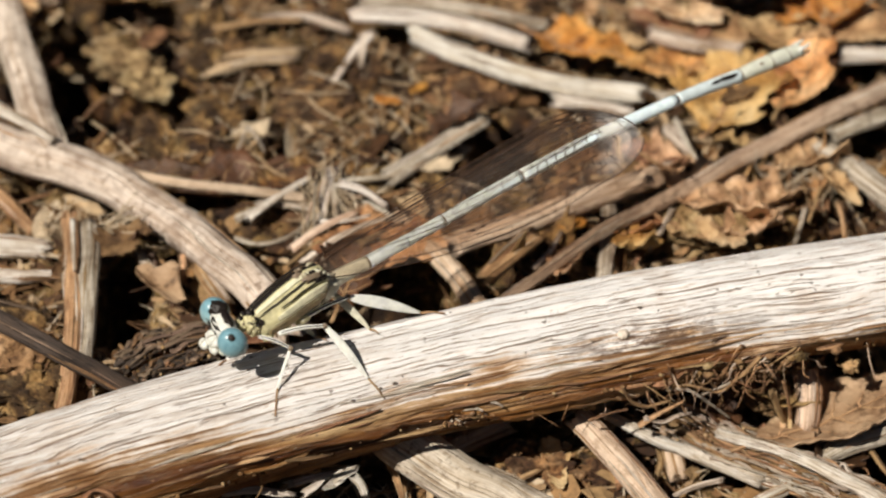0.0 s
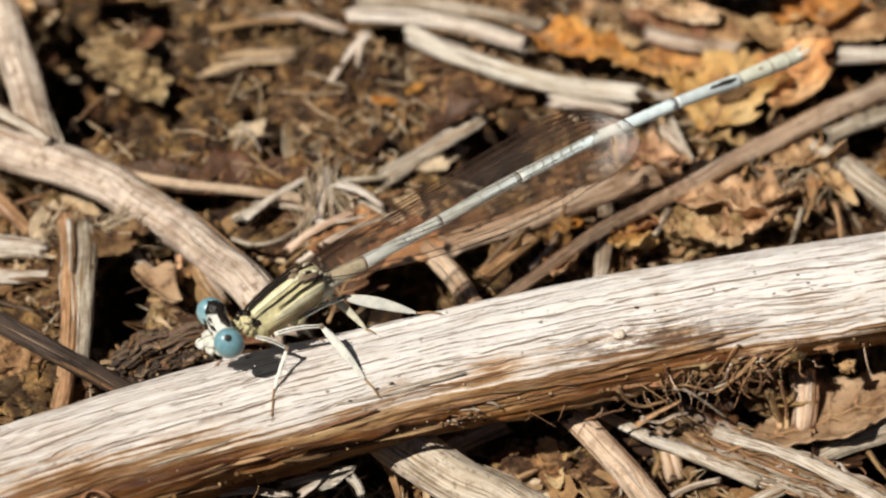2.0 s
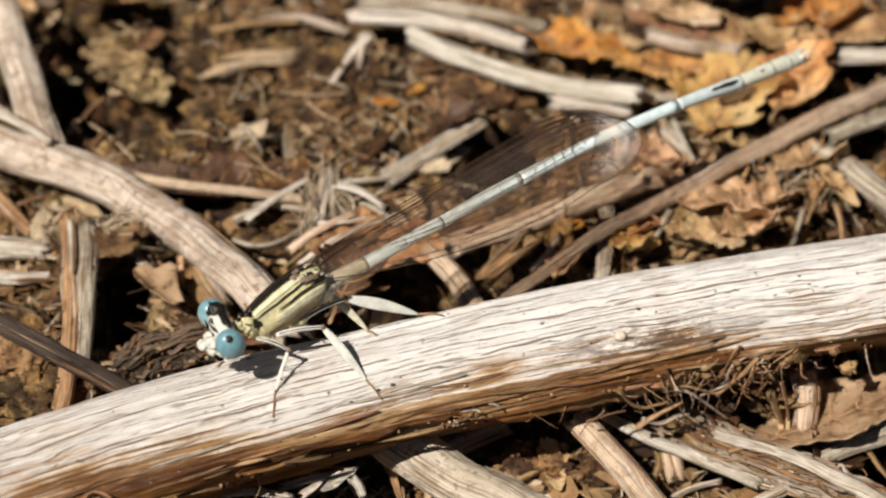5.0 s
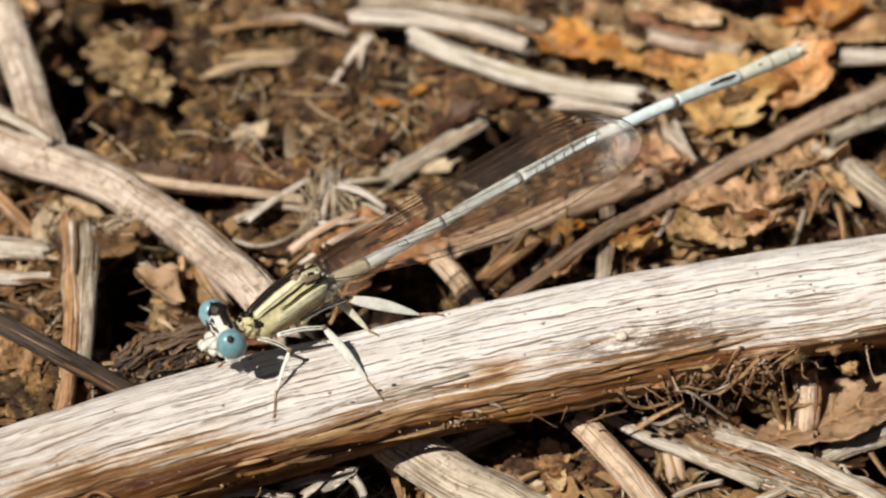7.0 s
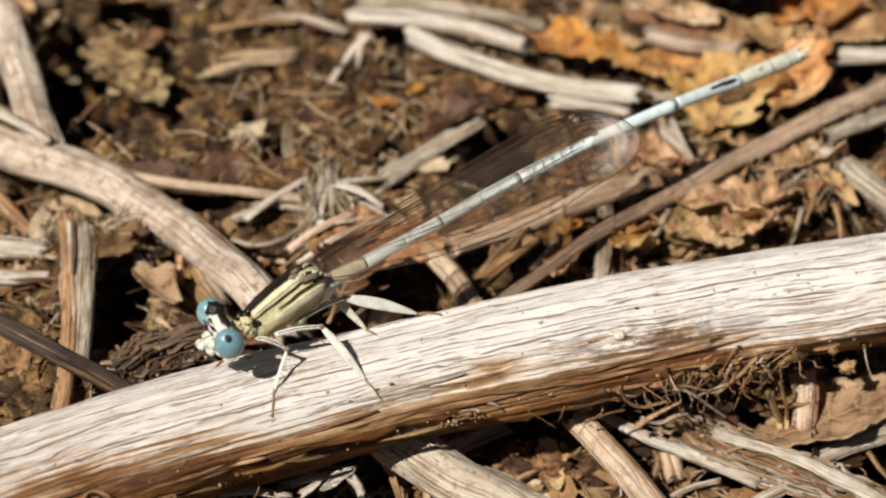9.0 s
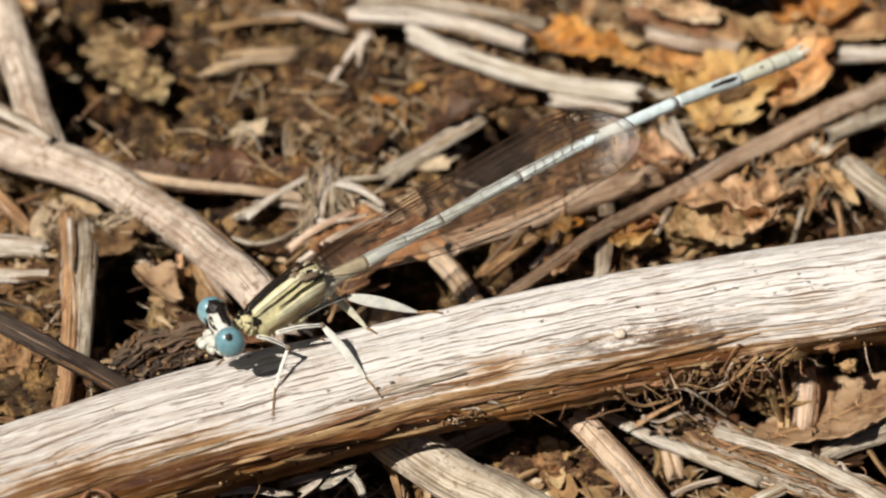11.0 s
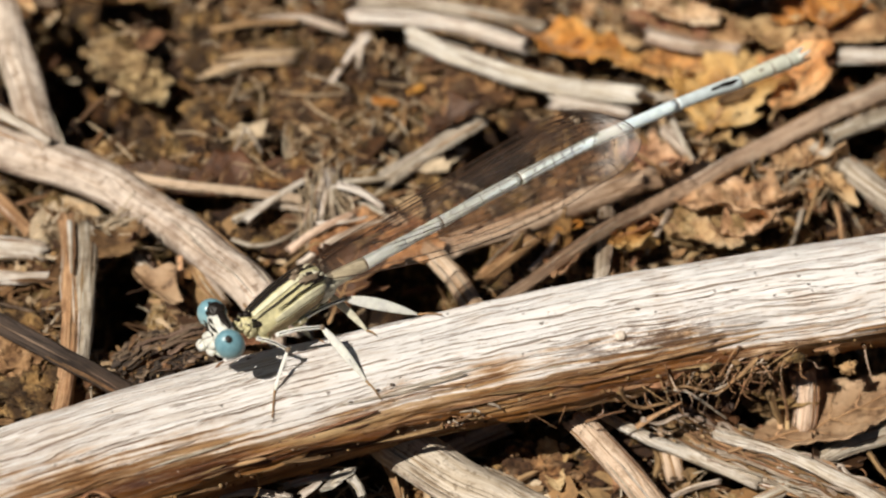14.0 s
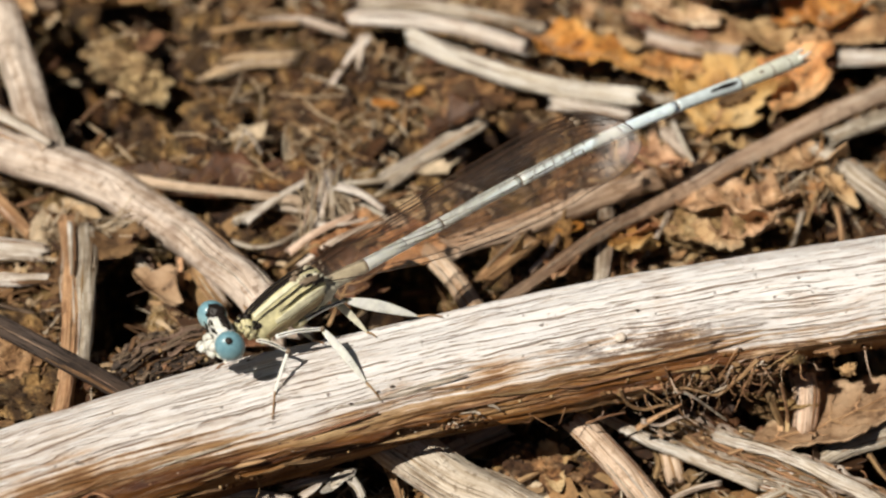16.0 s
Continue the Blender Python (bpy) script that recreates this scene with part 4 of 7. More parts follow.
stick("broken_stem", [(0.60, 2.22, 6.2), (1.42, 2.67, 6.2), (3.81, 3.92, 6.2), (6.36, 5.32, 6.2), (8.93, 6.69, 6.2), (11.3, 7.75, 6.2)], 0.60, 0.66, SMOOTH, "smooth tan broken stem lying behind the insect", 180, groove=0.3, wobble=0.12)
stick("straw", [(-9.66, 4.58, 5.9), (-8.29, 5.86, 6.2), (-6.63, 7.3, 6.3)], 0.26, 0.16, WHITE, "flat pale straw leaning on the litter", 181, flat=0.5)
stick("straw", [(-10.32, 3.4, 5.7), (-9.04, 2.82, 5.8), (-7.65, 3.11, 6.0), (-6.4, 4.3, 6.2), (-5.6, 5.8, 6.4)], 0.12, 0.10, PALE, "long curved thin straw behind the insect", 182)
stick("straw", [(-5.6, 8.0, 6.2), (-5.75, 6.4, 6.7), (-6.0, 4.2, 6.2)], 0.34, 0.22, WHITE, "frayed broad white straw standing in the litter", 183, flat=0.35, jag=3.0)
stick("straw", [(-5.3, 7.5, 6.4), (-5.45, 5.6, 6.6), (-5.1, 3.7, 6.0)], 0.20, 0.12, PALE, "frayed pale straw standing in the litter", 188, flat=0.4, jag=3.0)
stick("straw", [(-5.9, 7.2, 6.3), (-6.4, 5.4, 6.4), (-6.9, 3.6, 5.9)], 0.18, 0.10, SMOOTH, "frayed tan straw standing in the litter", 189, flat=0.4, jag=3.0)
stick("straw", [(-5.2, 6.1, 6.9), (-3.9, 5.5, 6.9), (-2.8, 4.9, 6.5)], 0.24, 0.18, BONE, "short white straw lying on the litter", 184, flat=0.6)
stick("straw", [(11.42, 5.21, 6.0), (10.9, 3.9, 5.9), (10.2, 2.68, 5.4)], 0.15, 0.11, PALE, "thin pale straw under the long twig", 185)
stick("straw", [(11.84, 11.95, 6.2), (12.4, 10.2, 6.0), (12.98, 8.65, 5.8)], 0.15, 0.12, WHITE, "thin pale straw beside a dark hollow", 186)
stick("dark_twig", [(-22.63, -3.47, 7.40), (-19.46, -5.86, 7.59), (-17.04, -6.81, 6.65), (-14.39, -7.46, 5.15)], 0.49, 0.52, DARK, "dark grey-brown twig beside the bleached stem", 5, wobble=0.12, groove=0.5)
stick("split_stem", [(-18.58, 4.77, 6.20), (-18.06, 0.28, 6.30), (-17.78, -4.66, 6.40), (-18.16, -7.68, 4.80)], 0.41, 0.49, TAN, "upright-lying split tan stem with dark edges", 6, flat=0.7)
stick("split_stem", [(-17.53, 3.40, 6.40), (-17.22, -0.65, 6.40), (-17.18, -6.12, 5.92)], 0.47, 0.49, PALE, "short broken tan stem with a pale round end", 7)
stick("stem_end", [(-23.03, 3.04, 5.60), (-21.33, 2.79, 5.60), (-19.59, 2.57, 5.50)], 0.71, 0.49, WHITE, "broken pale stem end on the soil", 8)
stick("straw", [(-22.66, 1.42, 5.00), (-20.70, 1.29, 5.00), (-19.05, 1.40, 4.90)], 0.36, 0.27, WHITE, "white straw lying on the soil", 9)
stick("dry_stem", [(-22.91, 8.06, 5.00), (-21.64, 6.34, 5.00), (-20.39, 4.64, 5.00)], 0.44, 0.33, TAN, "short tan stem under the litter", 10)
stick("long_twig", [(2.66, -0.54, 4.80), (6.00, 1.76, 5.89), (8.84, 3.94, 6.30), (12.01, 6.12, 6.40), (14.64, 8.13, 6.60), (17.57, 9.90, 6.80), (24.16, 14.18, 7.40)], 0.30, 0.55, TWIG, "long tapering grey-brown twig leaning over the litter", 11, wobble=0.1, groove=0.4)
stick("dry_stem", [(-1.45, 19.17, 5.8), (0.18, 18.1, 5.8), (1.94, 17.04, 5.8), (4.55, 15.67, 5.8), (7.45, 14.9, 5.8), (10.19, 14.25, 5.8)], 0.52, 0.56, BONE, "bone-white dead stem lying on the soil behind", 12)
stick("dry_stem", [(-4.87, 20.91, 5.80), (-1.90, 20.28, 6.20), (1.36, 19.3, 6.30), (4.44, 17.94, 6.20)], 0.36, 0.46, BONE, "pale split stem lying on the soil behind", 13)
stick("dry_stem", [(-4.30, 22.11, 5.60), (-0.71, 21.47, 6.00), (2.55, 20.67, 6.00), (5.51, 20.09, 5.70)], 0.38, 0.33, PALE, "thin pale stem lying on the soil behind", 14)
stick("straw", [(5.70, 14.32, 5.40), (7.72, 13.75, 5.50), (9.74, 13.24, 5.40)], 0.38, 0.27, WHITE, "short white straw on the soil", 15)
stick("stem_end", [(20.56, 16.57, 6.60), (22.08, 16.57, 6.60), (25.04, 16.86, 6.40)], 0.44, 0.44, WHITE, "pale broken stem end over a hollow", 16)
stick("dry_stem", [(19.74, 10.14, 6.60), (21.37, 11.02, 6.60), (24.10, 12.59, 6.40)], 0.41, 0.47, PALE, "pale stem lying beside the long twig", 17)
stick("dry_stem", [(18.27, 10.87, 5.60), (20.11, 8.86, 6.00), (21.69, 7.00, 5.93), (24.29, 6.02, 4.15)], 0.55, 0.71, PALE, "weathered grey stem lying on the soil", 18)
stick("bark_strip", [(-2.81, 7.56, 6.00), (-0.68, 9.37, 6.20), (2.18, 11.73, 6.30)], 0.55, 0.47, PALE, "flat grey bark strip lying on the soil", 19, flat=0.5)
stick("dry_stem", [(-2.2, 5.2, 5.4), (-1.23, 3.1, 5.7), (-0.39, 1.64, 6.1), (0.86, -0.21, 6.0), (2.0, -1.6, 5.0)], 0.50, 0.58, SMOOTH, "tan dead stem running under the bleached stem", 20)
stick("bark_strip", [(2.1, 0.2, 5.8), (3.3, 1.7, 6.1), (4.49, 3.0, 6.2)], 0.55, 0.62, TAN, "flat tan bark chip on the soil", 21, flat=0.4)
stick("straw", [(-5.50, 7.03, 5.60), (-4.07, 6.17, 5.60), (-2.36, 5.01, 5.50)], 0.25, 0.19, WHITE, "thin white straw on the soil", 22)
stick("straw", [(-10.31, 5.12, 5.40), (-8.59, 6.09, 5.60), (-6.80, 7.83, 5.50)], 0.22, 0.16, PALE, "thin pale straw on the soil", 23)
stick("straw", [(-9.31, 6.53, 5.40), (-8.03, 6.11, 5.50), (-6.33, 5.80, 5.40)], 0.25, 0.16, PALE, "thin pale straw on the soil", 24)
stick("straw_fibre", [(-6.31, 5.41, 7.45), (-6.35, 3.23, 6.65), (-5.77, 0.85, 6.05)], 0.06, 0.06, PALE, "frayed pale fibre of a broken stalk", 107, sides=7, flat=0.5)
stick("straw_fibre", [(-6.41, 7.02, 6.07), (-5.94, 5.62, 5.27), (-5.77, 4.02, 4.67)], 0.15, 0.11, WHITE, "frayed pale fibre of a broken stalk", 108, sides=7, flat=0.5)
stick("straw_fibre", [(-5.38, 6.66, 6.51), (-6.30, 4.75, 5.71), (-6.67, 2.64, 5.11)], 0.13, 0.10, PALE, "frayed pale fibre of a broken stalk", 109, sides=7, flat=0.5)
stick("straw", [(-5.21, 7.12, 6.20), (-3.51, 7.29, 6.20), (-1.96, 7.69, 6.00)], 0.16, 0.14, PALE, "thin pale straw on the soil", 26)
stick("straw", [(-3.65, 18.77, 6.20), (-4.68, 17.88, 5.60), (-5.69, 16.42, 4.90)], 0.22, 0.16, WHITE, "short white straw leaning on the soil", 27)
stick("straw", [(-4.10, 18.77, 6.20), (-4.18, 17.88, 5.60), (-4.24, 17.45, 5.00)], 0.27, 0.11, PALE, "short pale straw leaning on the soil", 28)
stick("bark_strip", [(-12.1, 20.2, 5.4), (-9.8, 20.5, 5.6), (-7.4, 20.9, 5.4)], 0.20, 0.18, TAN, "thin tan bark strip lying on the soil", 29, flat=0.5, wobble=0.5)
stick("bark_strip", [(-11.7, 17.5, 5.0), (-9.8, 18.1, 5.3), (-7.5, 18.5, 5.0)], 0.62, 0.50, BROWNISH, "flat weathered brown bark slab half buried in the soil", 187, flat=0.35, wobble=0.6, jag=2.5, groove=2.0)
stick("straw", [(-9.36, 21.20, 5.00), (-7.27, 21.42, 5.20), (-4.88, 20.49, 5.00)], 0.28, 0.2, PALE, "short pale straw half buried in the soil", 30)
stick("straw", [(8.10, 6.73, 5.60), (8.26, 4.48, 5.70), (7.93, 1.76, 4.58)], 0.38, 0.33, PALE, "flat pale straw on the soil", 31, flat=0.5)
stick("straw", [(9.16, 4.50, 5.50), (11.16, 5.45, 5.60), (9.40, 2.53, 4.63)], 0.14, 0.11, BROWN, "thin brown curl of straw on the soil", 32)
stick("straw", [(12.44, 11.78, 5.20), (11.42, 11.87, 5.50), (13.06, 9.57, 5.20)], 0.27, 0.22, PALE, "short pale straw beside a hollow", 33)
stick("straw", [(4.66, 4.19, 5.40), (6.07, 4.81, 5.60), (7.79, 5.77, 5.50)], 0.19, 0.16, TAN, "thin tan straw on the soil", 34)
stick("straw", [(10.68, 15.15, 5.20), (12.72, 14.92, 5.20), (15.83, 18.60, 5.20)], 0.19, 0.25, PALE, "thin pale straw on the soil", 35)
stick("dry_stem", [(10.9, 18.7, 6.2), (13.3, 17.7, 6.3), (15.4, 17.4, 6.2)], 0.42, 0.38, PALE, "short pale stem on the soil behind", 36)
frayed_slab([(-15.3, -5.7, 5.7), (-13.94, -4.7, 6.0), (-12.34, -4.1, 6.0), (-10.4, -3.3, 5.7)], 0.62, 0.42, 70, 37, "ragged grey-brown bark slab beside the bleached stem", (GREY, GREY, DARK, BROWN), (DARK, GREY))
frayed_slab([(-14.69, -6.5, 5.4), (-12.85, -5.4, 5.5), (-10.85, -4.5, 5.3)], 0.42, 0.32, 44, 38, "ragged dark bark slab beside the bleached stem", (DARK, GREY, BROWN), (DARK, DARK))
stick("straw", [(-12.84, 1.85, 6.00), (-12.78, 1.27, 5.40), (-12.74, 1.10, 4.80)], 0.19, 0.16, TAN, "short orange-brown straw standing in a hollow", 39)
stick("straw", [(-15.23, 3.15, 5.20), (-14.59, 1.79, 5.30), (-13.43, 0.66, 5.20)], 0.27, 0.22, PALE, "short pale straw on the soil", 40)
stick("straw", [(-18.26, 3.23, 7.00), (-18.09, 1.45, 7.10), (-17.91, -0.49, 7.00)], 0.14, 0.08, WHITE, "thin white straw on a split stem", 41)
stick("straw", [(-11.75, 1.02, 6.00), (-11.37, -0.21, 6.00), (-10.53, -1.84, 6.00)], 0.44, 0.38, TAN, "short tan stem piece beside the curved stem", 42)
stick("straw", [(-17.35, 14.56, 5.50), (-18.16, 14.03, 5.00), (-18.98, 12.80, 4.40)], 0.11, 0.08, BROWN, "thin reddish straw in a dark hollow", 43)
stick("straw", [(-9.93, 12.21, 5.40), (-10.32, 10.88, 5.40), (-10.57, 9.79, 5.20)], 0.07, 0.05, WHITE, "thin white rootlet on a brown leaf", 44)
stick("straw", [(-9.93, 12.21, 5.40), (-9.47, 11.32, 5.40), (-9.08, 10.54, 5.20)], 0.07, 0.05, WHITE, "thin white rootlet on a brown leaf", 45)
# stems before and under the bleached stem
stick("dry_stem", [(-2.53, -8.51, 3.80), (-1.45, -9.63, 3.70), (0.96, -11.03, 3.20), (3.10, -11.76, 2.50), (6.01, -13.58, 2.00)], 1.23, 1.26, WEATHERED, "thick pale dead stem with dark stains under the bleached stem", 50, groove=0.5, wobble=0.16)
stick("dry_stem", [(6.43, -7.56, 4.00), (7.23, -8.41, 3.70), (8.76, -10.07, 3.00), (10.58, -12.48, 2.20)], 0.63, 0.69, SMOOTH, "smooth pale tan dead stem running under the bleached stem", 51, groove=0.25, wobble=0.12)
stick("straw", [(7.80, -6.12, 2.90), (9.93, -7.76, 2.80), (12.10, -8.31, 2.20), (15.22, -10.42, 2.40)], 0.25, 0.33, WHITE, "long white straw before the bleached stem", 52)
frayed_slab([(10.99, -5.58, 2.00), (14.00, -8.03, 2.30), (17.15, -9.83, 2.30), (19.23, -10.98, 2.20), (22.30, -13.03, 2.00)], 1.35, 0.75, 150, 53, "torn fibrous bark slab with clinging soil before the bleached stem")
stick("straw", [(13.17, -7.68, 3.10), (16.58, -9.42, 3.30), (19.16, -11.03, 3.20), (21.70, -12.89, 3.00)], 0.27, 0.41, WHITE, "pale fibrous strand lying on the bark slab", 54, wobble=0.4)
stick("dry_stem", [(18.02, -8.71, 2.40), (19.66, -8.15, 2.80), (23.32, -6.41, 3.00)], 0.49, 0.66, PALE, "pale brown stem lying on a dead leaf", 55)
stick("bark_strip", [(0.44, -7.31, 1.40), (1.67, -6.56, 1.50), (3.18, -5.66, 1.50)], 0.49, 0.49, SMOOTH, "short tan bark chip beside a clod", 56, flat=0.6)
stick("straw", [(14.98, -10.03, 2.20), (16.42, -10.61, 2.40), (14.92, -11.34, 2.00)], 0.38, 0.33, WHITE, "short white straw before the bleached stem", 57)
stick("straw", [(13.43, -9.33, 1.50), (12.07, -9.69, 1.40), (10.97, -10.18, 1.20)], 0.16, 0.14, PALE, "thin pale straw on the soil", 58)
stick("straw", [(-2.81, -8.93, 3.00), (-2.26, -10.05, 2.60), (-1.85, -11.54, 2.20)], 0.19, 0.16, TAN, "thin tan straw under the bleached stem", 61)
stick("straw", [(17.54, -4.31, 4.00), (17.68, -5.47, 3.60), (17.53, -6.98, 2.60)], 0.66, 0.60, SMOOTH, "smooth tan stem standing behind a dead leaf", 66, groove=0.2, wobble=0.08)
stick("straw", [(16.10, -4.30, 3.80), (16.38, -5.85, 3.40), (16.31, -7.75, 2.60)], 0.16, 0.14, BUFF, "thin curved root hanging from the bleached stem", 67)
stick("straw", [(16.57, -4.88, 3.60), (16.71, -6.43, 3.20), (16.66, -7.75, 2.60)], 0.14, 0.11, BUFF, "thin curved root hanging from the bleached stem", 68)
stick("straw", [(19.75, -4.19, 1.60), (21.68, -4.19, 1.60), (23.65, -3.98, 1.40)], 0.25, 0.25, PALE, "pale straw on the soil", 69)
stick("straw", [(9.88, -10.19, 1.60), (10.49, -8.29, 1.60), (10.31, -6.33, 1.20)], 0.16, 0.14, TAN, "thin tan straw on the soil", 70)
stick("straw", [(10.82, -6.55, 1.80), (11.03, -8.10, 1.80), (11.29, -9.04, 1.20)], 0.49, 0.49, SMOOTH, "short pale stem standing before the bleached stem", 71)
stick("straw", [(20.50, -8.13, 2.40), (21.11, -9.27, 2.20), (21.75, -10.01, 1.80)], 0.14, 0.11, BROWN, "thin brown straw before the bleached stem", 72)
# torn flaps of skin that hang under the thick stem
stem_part("torn_flap", tube(spline([(-10.29, -13.04, 4.40), (-8.83, -12.99, 4.50), (-7.12, -13.09, 4.30)], 16), np.linspace(0.33, 0.25, 16), 10, 0.35, wobble=0.5, seed=1, jag=2.0), WHITE, "pale torn flap of skin")
stem_part("torn_flap", tube(spline([(-7.13, -12.52, 4.40), (-6.33, -12.35, 4.60), (-5.28, -11.95, 4.50)], 16), np.linspace(0.30, 0.25, 16), 10, 0.35, wobble=0.5, seed=2, jag=2.0), WHITE, "pale torn flap of skin")
stem_part("torn_flap", tube(spline([(-5.33, -12.30, 4.40), (-4.67, -11.97, 4.60), (-4.14, -11.77, 4.70)], 16), np.linspace(0.41, 0.25, 16), 10, 0.35, wobble=0.5, seed=3, jag=2.0), WHITE, "pale torn flap of skin")
stem_part("torn_flap", tube(spline([(-6.46, -12.84, 4.20), (-5.94, -12.59, 4.40), (-5.55, -12.13, 4.50)], 16), np.linspace(0.25, 0.16, 16), 10, 0.35, wobble=0.5, seed=4, jag=2.0), WHITE, "pale torn flap of skin")
stem_part("torn_flap", tube(spline([(-4.09, -12.13, 4.50), (-3.82, -12.42, 4.30), (-3.60, -12.94, 4.00)], 16), np.linspace(0.25, 0.19, 16), 10, 0.35, wobble=0.5, seed=5, jag=2.0), WHITE, "pale torn flap of skin")
# dead leaves
leaf("dead_leaf", (7.5, 17.3, 6.20), -8, 6, -14, 5.60, 3.60, ORANGE, "orange-brown lobed dead leaf on the soil", 1, lobes=0.45, curl=0.15, crumple=0.16)
leaf("dead_leaf", (14.9, 13.9, 5.80), 68, 4, -6, 7.40, 5.00, AMBER, "large amber dead leaf lying behind the long twig", 2, lobes=0.4, crumple=0.16)
leaf("dead_leaf", (18.5, 14.9, 6.40), 62, -8, -14, 5.40, 3.40, AMBER, "curled buff dead leaf beside a hollow", 3, lobes=0.4, crumple=0.16)
leaf("dead_leaf", (15.5, 21.5, 6.90), 12, 5, -18, 6.20, 4.00, STRAWLEAF, "pale straw-coloured dead leaf on the soil behind", 4, lobes=0.3, crumple=0.16)
leaf("dead_leaf", (20.67, 19.6, 6.60), 70, 20, -10, 5.00, 3.60, ORANGE, "crumpled orange dead leaf on the soil behind", 5, lobes=0.5, cup=0.7, crumple=0.16)
leaf("dead_leaf", (11.74, 19.98, 5.60), -30, 0, -10, 4.60, 3.00, DULL, "dull brown dead leaf on the soil behind", 6)
leaf("dead_leaf", (18.80, -6.82, 2.90), 25, -6, -16, 8.00, 5.20, DUNLEAF, "beige-brown veined dead leaf before the bleached stem", 7, lobes=0.15)
leaf("dead_leaf", (-14.3, 8.3, 5.10), -8, 0, -10, 5.50, 2.60, UMBER, "dark brown dead leaf lying behind the curved stem", 40, cup=0.5)
leaf("dead_leaf", (-10.2, 7.7, 5.10), 10, 0, -12, 7.00, 3.60, UMBER, "dark brown dead leaf lying on the soil", 8, cup=0.5)
leaf("dead_leaf", (10.41, 7.92, 5.50), 10, 4, -10, 4.60, 3.00, DULL, "dull reddish dead leaf under the long twig", 9)
leaf("dead_leaf", (-17.7, 21.6, 6.20), 5, 8, -14, 5.20, 2.60, TANLEAF, "crumpled brown dead leaf over a dark hollow", 10, lobes=0.5, cup=0.6)
leaf("dead_leaf", (-15.13, 18.32, 6.00), 70, 10, -8, 2.40, 1.30, DULL, "small pinkish dead leaf over a dark hollow", 11)
leaf("dead_leaf", (-13.9, -0.3, 5.80), -40, 10, -5, 3.00, 1.90, DUNLEAF, "curled dull leaf scrap beside the curved stem", 12, cup=0.8)
leaf("dead_leaf", (-14.75, 2.11, 5.20), -60, 16, -5, 1.60, 1.00, UMBER, "curled dark leaf scrap beside the split stem", 13, cup=0.8)
leaf("dead_leaf", (14.46, -4.23, 2.60), -40, 20, -12, 4.00, 1.60, DULL, "brown leaf scrap hanging under the bleached stem", 14)
leaf("dead_leaf", (13.27, -5.83, 3.00), -60, 28, -12, 2.60, 1.80, UMBER, "dark leaf scrap under the bleached stem", 15)
leaf("dead_leaf", (-1.29, 15.38, 5.20), 60, 20, -10, 1.60, 0.70, ORANGE, "small orange leaf scrap on the soil", 16, crumple=0.16)
leaf("dead_leaf", (-2.88, 14.23, 5.40), 20, 20, -10, 1.50, 0.90, ORANGE, "small orange leaf scrap on the soil", 17, crumple=0.16)
leaf("dead_leaf", (6.35, 4.39, 5.60), 30, 10, -10, 1.60, 1.00, ORANGE, "small orange leaf scrap on the soil", 18, crumple=0.16)
leaf("dead_leaf", (-3.56, 10.22, 5.40), 65, 10, -20, 3.00, 1.20, UMBER, "dark red-brown leaf scrap on the soil", 19)
leaf("dead_leaf", (16.6, 5.9, 6.0), 40, 25, -10, 3.0, 2.0, PEACH, "curled dull leaf scrap on the soil", 20, cup=0.8, crumple=0.30)
leaf("dead_leaf", (19.68, 6.77, 6.13), -50, 15, -20, 3.00, 1.60, BUFF, "curled buff leaf scrap over a hollow", 21, cup=0.8)
leaf("dead_leaf", (-9.13, -3.38, 5.19), 10, 5, -10, 2.60, 1.40, DULL, "small leaf scrap under the insect", 22)
leaf("dead_leaf", (-13.62, -4.13, 4.96), 15, 10, -25, 3.00, 1.80, UMBER, "weathered dark leaf scrap beside the dark twig", 23, cup=0.7)
leaf("dead_leaf", (12.21, 16.97, 5.40), 15, 4, -12, 5.00, 3.40, AMBER, "tan dead leaf half buried in the litter", 30, lobes=0.5, crumple=0.16)
leaf("dead_leaf", (17.72, 18.57, 5.80), -20, 6, -14, 5.00, 3.40, BUFF, "pale tan dead leaf on the soil behind", 31, lobes=0.5)
leaf("dead_leaf", (19.51, 21.15, 5.80), 40, 6, -14, 4.60, 3.40, ORANGE, "orange dead leaf on the soil behind", 32, lobes=0.5, crumple=0.16)
leaf("dead_leaf", (14.10, 19.76, 5.40), -10, 6, -12, 4.60, 3.00, BUFF, "pale tan dead leaf half buried in the litter", 33, lobes=0.4)
leaf("dead_leaf", (22.56, 20.21, 5.80), 10, 6, -12, 4.60, 3.20, AMBER, "tan dead leaf on the soil behind", 34, lobes=0.5, crumple=0.16)
leaf("dead_leaf", (13.04, 8.6, 5.20), 20, 6, -12, 4.20, 3.00, PEACH, "tan dead leaf under the long twig", 35, lobes=0.5, crumple=0.30)
leaf("dead_leaf", (13.7, 6.0, 5.9), -15, 6, -10, 6.40, 4.60, PEACH, "flat tan dead leaf behind the bleached stem", 36, lobes=0.4, crumple=0.30)
leaf("dead_leaf", (18.4, 8.6, 5.9), 30, 12, -12, 4.40, 3.00, PEACH, "crumpled tan dead leaf beside the long twig", 37, lobes=0.5, cup=0.7, crumple=0.30)
leaf("dead_leaf", (15.60, 8.92, 5.20), 25, 8, -10, 2.00, 1.24, BUFF, "crumpled tan leaf scrap under the long twig", 140, lobes=0.9, cup=0.9, ribs=False)
leaf("dead_leaf", (16.87, 8.61, 5.20), -30, 8, -10, 1.80, 1.12, TANLEAF, "crumpled tan leaf scrap under the long twig", 141, lobes=0.9, cup=0.9, ribs=False)
